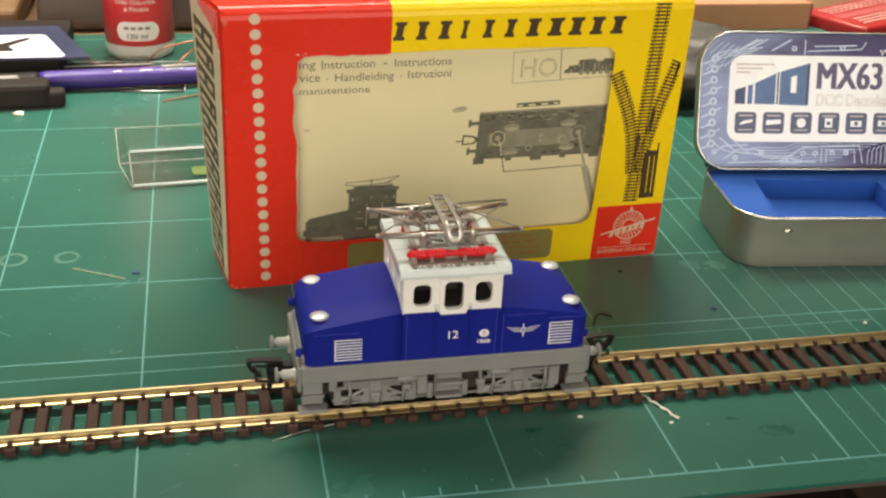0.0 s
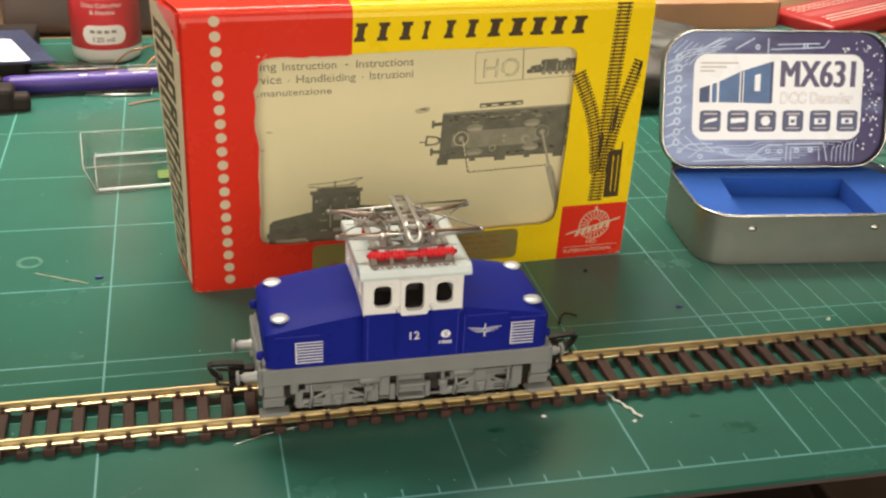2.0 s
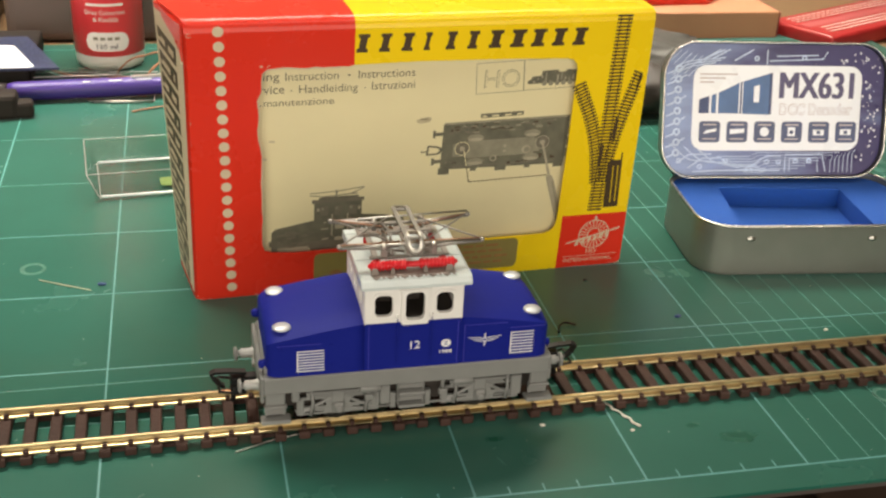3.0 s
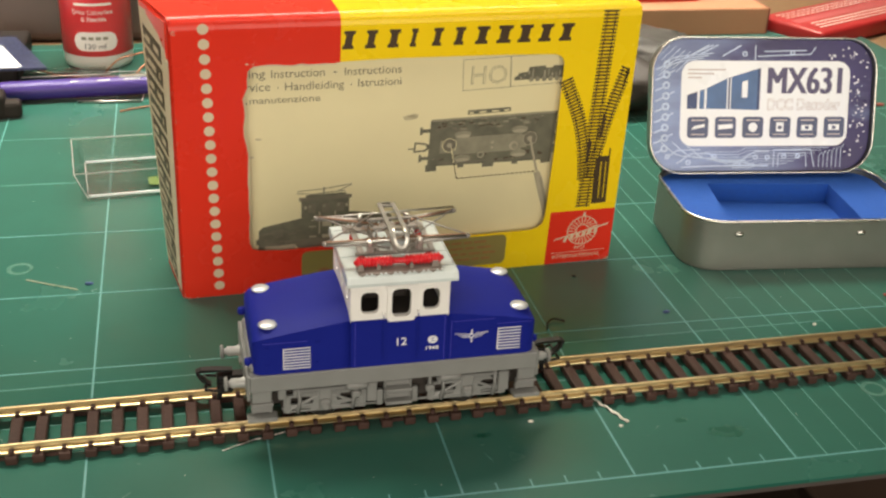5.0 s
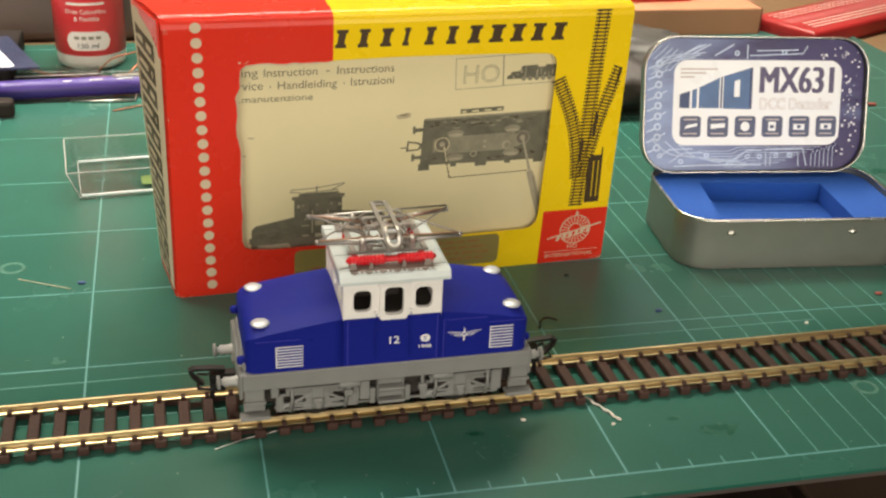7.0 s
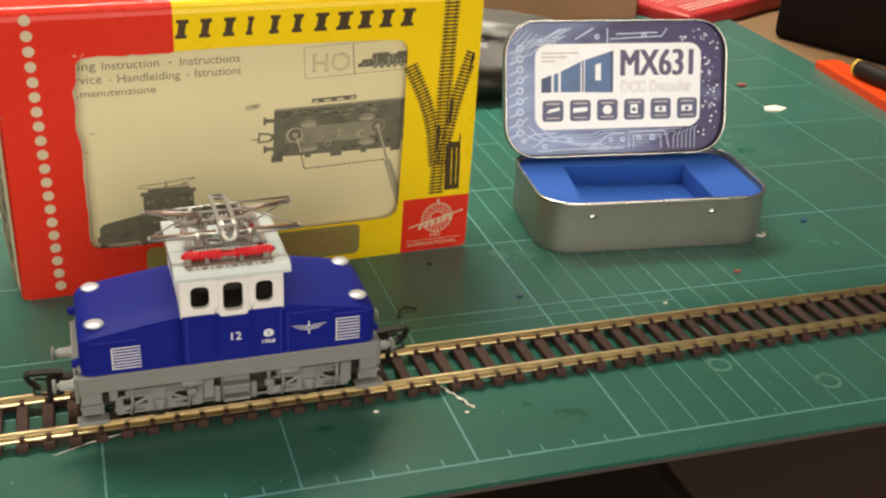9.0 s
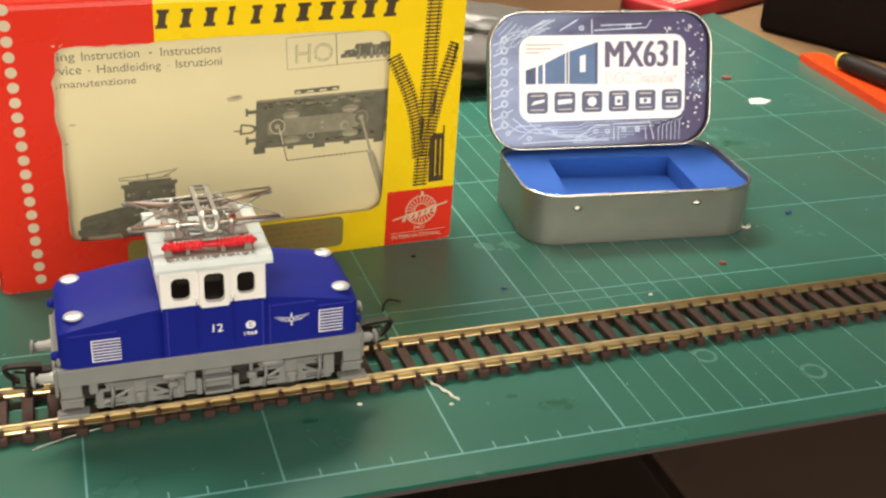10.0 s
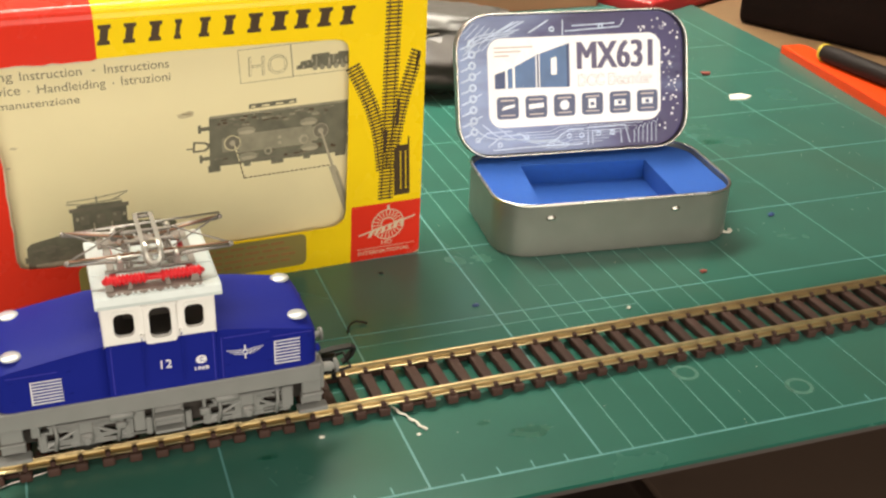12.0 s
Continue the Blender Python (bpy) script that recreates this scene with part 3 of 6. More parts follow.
# red insulated bar on brackets in front of the pantograph
for y in (-0.0120,):
    prf = [(0.0003, 0.0)]
    L = 0.0252
    n_rib = 10
    for k in range(n_rib):
        z = 0.0008 + k * 0.0010
        prf += [(0.00085, z), (0.00125, z + 0.00025), (0.00125, z + 0.00055), (0.00085, z + 0.0008)]
    prf += [(0.00072, 0.0110), (0.00072, L - 0.0110)]
    for k in range(n_rib):
        z = L - 0.0108 + k * 0.0010
        prf += [(0.00085, z), (0.00125, z + 0.00025), (0.00125, z + 0.00055), (0.00085, z + 0.0008)]
    prf += [(0.0003, L)]
    part("insulator_bar", shift(lathe(prf, 14), pose(-0.0130, y, 0.0552, 0, 90, 0) @ Matrix.Diagonal((1.18, 1.18, 1, 1))), M_INSUL, loco, "bright red ribbed insulator bar", True)
    for x0, x1 in ((-0.0124, -0.0104), (-0.0070, -0.0058), (0.0022, 0.0034), (0.0084, 0.0106)):
        part("bracket", prism([(x0, 0.0530), (x1, 0.0530), (x1, 0.0540), (x1 - 0.0003, 0.0552), (x0 + 0.0003, 0.0552), (x0, 0.0540)], 0.0005,
                              Matrix(((1, 0, 0, 0), (0, 0, 1, y - 0.0021), (0, 1, 0, 0), (0, 0, 0, 1)))), M_ROOFPLATE, loco, "dull grey bracket")

# pantograph, folded down
panto = part("pantograph", block(-0.0118, -0.0080, 0.0550, 0.0108, -0.0066, 0.0557, 0.0002, 1), M_STEELGREY, loco, "folded nickel pantograph")
part("base_bar", block(-0.0118, 0.0066, 0.0550, 0.0108, 0.0080, 0.0557, 0.0002, 1), M_STEELGREY, panto)
for x in (-0.0112, -0.0066, -0.0012, 0.0040, 0.0088):
    part("base_bar", block(x, -0.0092, 0.0558, x + 0.0018, 0.0092, 0.0563, 0.0002, 1), M_STEELGREY, panto, "dull grey flat strap")
for x in (-0.0100, 0.0090):
    for y in (-0.0073, 0.0073):
        part("insulator", shift(lathe([(0.0011, 0), (0.0011, 0.0004), (0.0007, 0.0007), (0.0011, 0.0011), (0.0007, 0.0015), (0.0010, 0.0019)], 12),
                                Matrix.Translation((x, y, 0.0531))), M_INSUL, panto, "small red insulator", True)
XL, XR = -0.0205, 0.0198
for y, zl, zr in ((-0.0086, 0.0598, 0.0598), (0.0082, 0.0599, 0.0610)):
    part("long_tube", tube([(XL, y, zl), (XR, y, zr)], 0.00030, 8), M_CHROME, panto, "bright nickel tube", True)
    for x0, x1 in ((XL, -0.0020), (XR, 0.0012)):
        part("lower_arm", tube([(x0, y, zl - 0.0005), ((x0 + x1) / 2, y * 0.93, 0.0586), (x1, y * 0.80, 0.0566)], 0.00036, 6), M_STEELGREY, panto, "", True)
        part("flat_stay", tube([(x0 * 0.97, y * 0.97, zl + 0.0003), (x1 * 1.5, y * 0.55, 0.0585)], 0.00030, 6), M_COPPER, panto, "thin coppery stay", True)
    for x in (XL, XR):
        part("joint", shift(lathe([(0.0004, -0.0009), (0.0006, -0.0005), (0.0006, 0.0005), (0.0004, 0.0009)], 10), pose(x, y, zl, 90, 0, 0)), M_STEELGREY, panto, "", True)
for x, sx in ((XL, 1), (XR, -1)):
    part("end_tube", tube([(x, -0.0086, 0.0600), (x + sx * 0.0160, 0.0070, 0.0606)], 0.00024, 6), M_STEELGREY, panto, "", True)
    part("end_tube", tube([(x, 0.0082, 0.0604), (x + sx * 0.0140, -0.0040, 0.0590)], 0.00024, 6), M_STEELGREY, panto, "", True)
    part("upper_arm", tube([(x + sx * 0.0008, -0.0083, 0.0598), (x + sx * 0.0170, -0.0062, 0.0578)], 0.00026, 6), M_CHROME, panto, "", True)
    part("upper_arm", tube([(x + sx * 0.0008, 0.0080, 0.0602), (x + sx * 0.0180, 0.0062, 0.0590)], 0.00026, 6), M_CHROME, panto, "", True)
for y in (-0.0030, 0.0036):
    part("spring", tube([(-0.008 + 0.0004 * i, y + 0.0006 * math.cos(i * 1.57), 0.0576 + 0.0006 * math.sin(i * 1.57)) for i in range(41)], 0.00014, 5), M_COPPER, panto, "small copper spring")
for x, y in ((-0.0080, 0.0082), (0.0058, 0.0082), (-0.0080, -0.0086), (0.0060, -0.0086)):
    part("crank", block(x - 0.0009, y - 0.0007, 0.0563, x + 0.0009, y + 0.0007, 0.0600, 0.0003, 1), M_STEELGREY, panto, "upright crank arm")
    part("pivot", shift(lathe([(0.0005, -0.0012), (0.0007, -0.0009), (0.0007, 0.0009), (0.0005, 0.0012)], 10), pose(x, y, 0.0594, 90, 0, 0)), M_CHROME, panto, "", True)
for x in (-0.0058, 0.0050):
    part("cross_shaft", tube([(x, -0.0086, 0.0572), (x, 0.0086, 0.0572)], 0.00045, 8), M_STEELGREY, panto, "", True)


def strap(pts, w, t):
    """A flat bent strip along x = const; pts are (y, z)."""
    bm = bmesh.new()
    rows = []
    for i, (y, z) in enumerate(pts):
        a, b = pts[max(i - 1, 0)], pts[min(i + 1, len(pts) - 1)]
        d = Vector((b[0] - a[0], b[1] - a[1])).normalized()
        ny, nz = -d.y * t / 2, d.x * t / 2
        rows.append([bm.verts.new((sx * w / 2, y + sn * ny, z + sn * nz)) for sx, sn in ((-1, -1), (1, -1), (1, 1), (-1, 1))])
    for a, b in zip(rows, rows[1:]):
        for i in range(4):
            bm.faces.new((a[i], a[(i + 1) % 4], b[(i + 1) % 4], b[i]))
    bm.faces.new(rows[0][::-1])
    bm.faces.new(rows[-1])
    return bm


def bow_z(y):
    """Height of the collector: level in the middle, bent steeply down at its front end and a little at the back."""
    if y < -0.0078:
        return 0.0620 - 105 * (y + 0.0078) ** 2
    return 0.0620 - 30 * max(y - 0.0090, 0) ** 2


def loop_strap(x0, x1, reach, w, t, at=0.0):
    """A closed flat loop of strip with rounded ends, following the bow."""
    def outline(d):
        pts = []
        src = rrect(x0 + d, -reach + d, x1 - d, reach - d, (x1 - x0) / 2 - d - 0.0001, 6)
        for a, b in zip(src, src[1:] + src[:1]):
            k = 24 if abs(a[1] - b[1]) > 0.003 else 1
            pts += [(a[0] + (b[0] - a[0]) * i / k, a[1] + (b[1] - a[1]) * i / k) for i in range(k)]
        return pts

    bm = bmesh.new()
    o, i_ = outline(0), outline(w)
    R = [[bm.verts.new((x, y * (0.90 if y > 0 else 1.0) + at, bow_z(y + at) + dz)) for x, y in pts] for pts, dz in ((o, 0), (o, t), (i_, t), (i_, 0))]
    n = len(o)
    for q in range(4):
        a, b = R[q], R[(q + 1) % 4]
        for k in range(n):
            bm.faces.new((a[k], a[(k + 1) % n], b[(k + 1) % n], b[k]))
    return bm


part("collector_loop", loop_strap(-0.0026, 0.0026, 0.0138, 0.0012, 0.0005), M_BOWGREY, panto, "shiny rounded collector loop")
part("front_clip", loop_strap(-0.0019, 0.0019, 0.0036, 0.0006, 0.0010, -0.0101), M_CHROME, panto, "bright inner loop")
for y in (-0.0092, 0.0096):
    part("collector_link", block(-0.0022, y - 0.0006, bow_z(y) - 0.0005, 0.0022, y + 0.0006, bow_z(y) + 0.0002, 0.0002, 1), M_BOWGREY, panto)
for y in (-0.0028, 0.0028):
    part("head_cross", block(-0.0062, y - 0.0006, 0.0606, 0.0062, y + 0.0006, 0.0613, 0.0002, 1), M_STEELGREY, panto)
for x in (-0.0060, 0.0060):
    part("crank_link", tube([(x, -0.0070, 0.0572), (x * 0.8, -0.0010, 0.0600), (x, 0.0066, 0.0590)], 0.00035, 6), M_STEELGREY, panto, "", True)
# lamps on the bonnets
dome = lathe([(0.0014, 0), (0.0014, 0.0005), (0.0026, 0.0009), (0.0027, 0.0011), (0.0023, 0.0014), (0.0013, 0.00165), (0.0, 0.0017)], 20)
d0 = part("roof_vent", dome, M_LAMPDOME, loco, "round silver roof vent", True)
d0.location = (-0.0366, -0.0106, 0.0362)
for x, y in ((-0.0366, 0.0106), (0.0358, -0.0106), (0.0358, 0.0106)):
    again(d0, Matrix.Translation((x, y, 0.0362)))

# decals and details of both sides
for s in (-1, 1):
    side = Matrix.Translation((0, -W - 0.00005, 0)) @ UPRIGHT if s < 0 else Matrix.Rotation(math.pi, 4, "Z") @ Matrix.Translation((0, -W - 0.00005, 0)) @ UPRIGHT

    def decal(name, bm, label=""):
        return part(name, shift(bm, side), M_DECAL, loco, label)

    for x0, x1, z0, z1 in ((-0.0328, -0.0254, 0.0256, 0.0319), (0.0285, 0.0352, 0.0262, 0.0330)):
        for k in range(8):
            z = z0 + (z1 - z0) * k / 7
            decal("vent_slat", prism([(x0, z - 0.00012), (x1, z - 0.00012), (x1, z + 0.00012), (x0, z + 0.00012)], 0.00025))
        decal("vent_bar", prism([(x0 - 0.0002, z0 - 0.0001), (x0 + 0.0001, z0 - 0.0001), (x0 + 0.0001, z1 + 0.0001), (x0 - 0.0002, z1 + 0.0001)], 0.00027))
    decal("number", lettering("12", -0.0011, 0.0302, 0.0017, 0.0326, 0.0002), "white painted number 12")
    decal("crest", holed(disc(0.0092, 0.0312, 0.0014, 20, 0.85), [disc(0.0092, 0.0316, 0.0007, 10, 0.3), disc(0.0092, 0.0308, 0.0007, 10, 0.3)], 0.0002), "round white crest")
    decal("year", lettering("1968", 0.0074, 0.0280, 0.0110, 0.0291, 0.0002, 0.01), "white painted year")
    decal("emblem", holed(disc(0.0206, 0.0313, 0.0008, 16), [disc(0.0206, 0.0313, 0.0005, 12)], 0.0002), "white winged emblem")
    for sg in (-1, 1):
        for dz, ln in ((0.0009, 0.0040), (0.0003, 0.0031), (-0.0003, 0.0022)):
            x0 = 0.0206 + sg * 0.0009
            decal("emblem_feather", prism([(x0, 0.0311 + dz - 0.00012), (x0 + sg * ln, 0.0313 + dz + 0.0001), (x0 + sg * ln, 0.0313 + dz + 0.00018), (x0, 0.0311 + dz + 0.00003)], 0.0002))
    decal("emblem_tip", prism([(0.02045, 0.0322), (0.02075, 0.0322), (0.0208, 0.0333), (0.0204, 0.0333)], 0.0002))
    decal("emblem_tip", prism([(0.02045, 0.0304), (0.02075, 0.0304), (0.0208, 0.0293), (0.0204, 0.0293)], 0.0002))
    for x in (-0.0130, 0.0126, 0.0146):
        part("panel_seam", shift(block(x - 0.0001, 0.0242, 0, x + 0.0001, 0.0385 if abs(x) < 0.0135 else 0.0368, 0.00012), side), M_BLUELINE, loco)
    for x0, x1, z in ((0.0153, 0.0272, 0.0364), (0.0280, 0.0385, 0.0346), (-0.0385, -0.0262, 0.0340)):
        part("panel_seam", shift(block(x0, z - 0.0001, 0, x1, z + 0.0001, 0.00012), side), M_BLUELINE, loco)
    for x, z in ((0.0160, 0.0340), (0.0160, 0.0280), (0.0268, 0.0335), (0.0268, 0.0275), (0.0380, 0.0330), (0.0380, 0.0270), (-0.0375, 0.0325), (-0.0375, 0.0270), (-0.0235, 0.0335), (-0.0235, 0.0270)):
        part("hinge", shift(block(x - 0.0006, z - 0.0002, 0, x + 0.0006, z + 0.0002, 0.00025, 0.00008, 1), side), M_BLUE, loco)

# grey frame
part("frame_skirt", block(-0.0423, -W - 0.0006, 0.0188, 0.0407, W + 0.0006, 0.0240, 0.0003, 1), M_GREY, loco, "plain grey frame skirt")
# backing plate behind the frame parts, the gaps' shade put into its dark colour
part("frame_plate", block(-0.0335, -W + 0.0036, 0.0104, 0.0325, W - 0.0030, 0.0188, 0.0003, 1), M_CABDARK, loco, "inner plate coloured dark like the shaded gaps")
part("underfloor", block(-0.040, -0.0105, 0.0110, 0.0385, 0.0105, 0.0187), M_CABDARK, loco, "dark underside")
for s in (-1, 1):
    y0 = s * (W - 0.0006)

    def frame_part(name, x0, z0, x1, z1, t=0.0022, off=0.0, bev=0.0003):
        ya, yb = y0 + s * off, y0 + s * (off + t)
        return part(name, block(x0, min(ya, yb), z0, x1, max(ya, yb), z1, bev, 1), M_GREY, loco)

    # steps at the four corners and a double step between the axles
    for x0, x1 in ((-0.0429, -0.0353), (0.0345, 0.0419)):
        frame_part("step_board", x0 + 0.0010, 0.0148, x1 - 0.0010, 0.0189, 0.0012, -0.0006)
        frame_part("step_rib", x0 + 0.0006, 0.0142, x1 - 0.0006, 0.0150, 0.0024, -0.0008)
        frame_part("step_board", x0 + 0.0008, 0.0112, x1 - 0.0008, 0.0134, 0.0014, -0.0014)
        frame_part("step", x0 - 0.0004, 0.0096, x1 + 0.0004, 0.0108, 0.0040, -0.0014)
        for x in (x0 + 0.0010, x1 - 0.0018):
            frame_part("step_hanger", x, 0.0106, x + 0.0008, 0.0148, 0.0012, -0.0016)
    for z in (0.0154, 0.0112):
        frame_part("step", -0.0042, z, 0.0036, z + 0.0009, 0.0036, -0.0012)
        frame_part("step_board", -0.0040, z + 0.0009, 0.0034, z + 0.0026, 0.0010, -0.0010)
    for x in (-0.0043, 0.0031):
        frame_part("step_hanger", x, 0.0112, x + 0.0006, 0.0189, 0.0020, -0.0014)
    for xc in (-0.0212, 0.0206):
        rc = lambda x0, z0, x1, z1: rrect(xc + x0, z0, xc + x1, z1, 0.0003, 2)
        lattice = holed(rc(-0.0118, 0.0098, 0.0118, 0.0156), [rc(-0.0106, 0.0124, -0.0034, 0.0148), rc(-0.0098, 0.0104, -0.0040, 0.0116), rc(0.0034, 0.0128, 0.0102, 0.0150),
                                                              rc(0.0042, 0.0104, 0.0106, 0.0118)], 0.0008)
        part("frame_lattice", shift(lattice, Matrix.Translation((0, y0 - s * 0.0016 + (0.0008 if s > 0 else 0), 0)) @ UPRIGHT), M_GREY, loco, "grey pierced axle frame")
    for xc in (-0.0212, 0.0206):
        frame_part("axle_guard", xc - 0.0018, 0.0098, xc + 0.0018, 0.0180, 0.0020, -0.0024)
        frame_part("axle_box", xc - 0.0016, 0.0105, xc + 0.0016, 0.0138, 0.0016, -0.0008, 0.0005)
        part("axle_cap", shift(lathe([(0.0012, 0), (0.0012, 0.0005), (0.0008, 0.0009)], 12), pose(xc, y0 + s * 0.0006, 0.0120, -s * -90 if s > 0 else 90, 0, 0) if s < 0 else pose(xc, y0 + 0.0006, 0.0120, -90, 0, 0)), M_GREY, loco)
        for k in range(4):
            ln = 0.0084 - 0.0013 * k
            frame_part("spring_leaf", xc - ln, 0.0164 - 0.0006 * k, xc + ln, 0.0169 - 0.0006 * k, 0.0012, -0.0018, 0.0001)
        for sg in (-1, 1):
            frame_part("spring_hanger", xc + sg * 0.0084 - 0.0006, 0.0150, xc + sg * 0.0084 + 0.0006, 0.0188, 0.0016, -0.0020)
            frame_part("guard_stay", xc + sg * 0.0052 - 0.0011, 0.0100, xc + sg * 0.0052 + 0.0011, 0.0128, 0.0012, -0.0026)
            part("stay_rod", tube([(xc + sg * 0.0018, y0 + s * -0.0010, 0.0150), (xc + sg * 0.0110, y0 + s * -0.0010, 0.0104)], 0.00045, 6), M_GREY, loco)
            part("brake_block", block(xc + sg * 0.0105 - 0.0008, min(y0 - s * 0.0026, y0 - s * 0.0006), 0.0096, xc + sg * 0.0105 + 0.0008, max(y0 - s * 0.0026, y0 - s * 0.0006), 0.0150, 0.0003, 1), M_GREY, loco)
        frame_part("guard_bar", xc - 0.0092, 0.0094, xc + 0.0092, 0.0103, 0.0012, -0.0026)
        part("air_cylinder", shift(lathe([(0.0010, 0), (0.0014, 0.0004), (0.0014, 0.0058), (0.0010, 0.0062)], 14), pose(xc - 0.0085 if xc > 0 else xc + 0.0060, y0 - s * 0.0005, 0.0176, 0, 90, 0)), M_GREY, loco, "", True)
    for x0, z0, x1, z1, off in ((-0.0345, 0.0150, -0.0322, 0.0189, -0.0014), (-0.0138, 0.0142, -0.0112, 0.0160, -0.0004), (-0.0128, 0.0160, -0.0118, 0.0189, -0.0010),
                                (0.0078, 0.0140, 0.0104, 0.0158, -0.0004), (0.0086, 0.0158, 0.0096, 0.0189, -0.0010), (-0.0305, 0.0172, -0.0120, 0.0178, -0.0012),
                                (0.0110, 0.0172, 0.0298, 0.0178, -0.0012), (-0.0062, 0.0098, -0.0044, 0.0150, -0.0020), (0.0040, 0.0098, 0.0058, 0.0150, -0.0020)):
        frame_part("frame_lug", x0, z0, x1, z1, 0.0016, off)
    for x in (-0.0290, -0.0134, 0.0128, 0.0284):
        part("brake_hanger", tube([(x, y0 - s * 0.0004, 0.0186), (x + 0.0006, y0 - s * 0.0004, 0.0140), (x, y0 - s * 0.0002, 0.0100)], 0.00055, 6), M_GREY, loco, "", True)
    part("pull_rod", tube([(-0.0335, y0 - s * 0.0012, 0.0112), (-0.0044, y0 - s * 0.0008, 0.0106)], 0.00040, 6), M_GREY, loco, "", True)
    part("pull_rod", tube([(0.0036, y0 - s * 0.0008, 0.0106), (0.0330, y0 - s * 0.0012, 0.0112)], 0.00040, 6), M_GREY, loco, "", True)
    frame_part("sand_box", 0.0300, 0.0110, 0.0332, 0.0175, 0.0016, -0.0018)
    frame_part("sand_box", -0.0092, 0.0115, -0.0062, 0.0178, 0.0016, -0.0018)

# wheels
for xc in (-0.0212, 0.0206):
    ax = part("axle", shift(lathe([(0.001, -0.0095), (0.001, 0.0095)], 10), pose(xc, 0, 0.0102, 90, 0, 0)), M_WHEEL, loco)
    for s in (-1, 1):
        w = lathe([(0.0012, 0), (0.0040, 0), (0.0046, 0.0004), (0.0051, 0.0004), (0.0051, 0.0024), (0.0058, 0.0027), (0.0058, 0.0031), (0.0010, 0.0031)], 28)
        part("wheel", shift(w, pose(xc, s * 0.0104, 0.0102, 90 if s > 0 else -90, 0, 0)), M_WHEEL, loco, "dark metal wheel")

# both ends: beam, buffers, lamps, hook couplings
for s, xe in ((-1, -0.0422), (1, 0.0406)):
    part("buffer_beam", block(min(xe, xe + s * 0.0010), -W - 0.0004, 0.0160, max(xe, xe + s * 0.0010), W + 0.0004, 0.0240, 0.0003, 1), M_GREY, loco)
    part("end_panel", block(min(xe - s * 0.0016, xe - s * 0.0002), -W + 0.0018, 0.0240, max(xe - s * 0.0016, xe - s * 0.0002), W - 0.0018, 0.0262, 0.0004, 1), M_GREY, loco, "grey end platform panel")
    for y in (-0.0088, 0.0088):
        sh = lathe([(0.0017, 0), (0.0017, 0.0008), (0.0014, 0.0011), (0.0014, 0.0040), (0.0009, 0.0042), (0.0009, 0.0050)], 14)
        part("buffer_shank", shift(sh, pose(xe + s * 0.0008, y, 0.0180, 0, 90 * s, 0)), M_BUFFER, loco, "bright grey buffer shank", True)
        hd = lathe([(0.0009, 0), (0.0020, 0.0002), (0.0021, 0.0008), (0.0016, 0.0011), (0.0, 0.0012)], 18)
        part("buffer_head", shift(hd, pose(xe + s * 0.0057, y, 0.0180, 0, 90 * s, 0)), M_GREY, loco, "grey buffer head", True)
    for y, z in ((-0.0112, 0.0262), (0.0112, 0.0300)):
        lp = lathe([(0.0013, 0), (0.0013, 0.0016), (0.0010, 0.0024), (0, 0.0026)], 14)
        part("end_lamp", shift(lp, pose(xe - s * 0.0014, y, z, 0, 90 * s, 0)), M_BLUE, loco, "small blue end lamp", True)
    cp = part("coupling", merge(block(min(xe, xe + s * 0.0085), -0.0020, 0.0120, max(xe, xe + s * 0.0085), 0.0020, 0.0160, 0.0005, 1),
                                block(min(xe + s * 0.0040, xe + s * 0.0085), -0.0034, 0.0112, max(xe + s * 0.0040, xe + s * 0.0085), 0.0034, 0.0140, 0.0005, 1)),
              M_BLACK, loco, "black plastic hook coupling")
    arm = strap([(0, 0.0002), (0.0040, 0.0008), (0.0088, 0.0010), (0.0100, 0.0006), (0.0092, -0.0014), (0.0074, -0.0034), (0.0062, -0.0040)], 0.0022, 0.0008)
    part("hook", shift(arm, Matrix.Translation((xe + s * 0.0040, 0, 0.0168)) @ Matrix(((0, s, 0, 0), (1, 0, 0, 0), (0, 0, 1, 0), (0, 0, 0, 1)))), M_BLACK, cp)
    part("uncoupling_loop", tube([(xe + s * 0.0080, -0.0040, 0.0128), (xe + s * 0.0118, -0.0040, 0.0134), (xe + s * 0.0118, 0.0040, 0.0134), (xe + s * 0.0080, 0.0040, 0.0128)], 0.00045, 6), M_BLACK, cp)
    part("drop_pin", tube([(xe + s * 0.0075, 0.0, 0.0125), (xe + s * 0.0080, 0.0, 0.0075)], 0.0008, 6), M_BLACK, cp)
# ---------- the old locomotive carton ----------
BOXM = pose(-0.121, 0.122, 0, 0, 0, 3.5)
LEAN = 0.08
BW, BH, BD = 0.1610, 0.1020, 0.030
carton = thing("locomotive_carton", BOXM, "old red and yellow cardboard train box with torn window, standing upright", "cardboard box")


def bp(name, bm, material, label="", parent=None, smooth=False):
    """A part of the carton, leaning with it; its free end has sagged inwards at the top."""
    for v in bm.verts:
        if v.co.x > BW - 0.003:
            v.co.x -= 0.0020 * v.co.z / BH
        v.co.y -= LEAN * v.co.z
    return part(name, bm, material, parent or carton, label, smooth)


def on_front(bm, lift=0.0):
    return shift(bm, Matrix.Translation((0, -lift, 0)) @ UPRIGHT)


wr = random.Random(11)
WU0, WU1, WZ0, WZ1, SPLIT = 0.0228, 0.1325, 0.0168, 0.0852, 0.0535
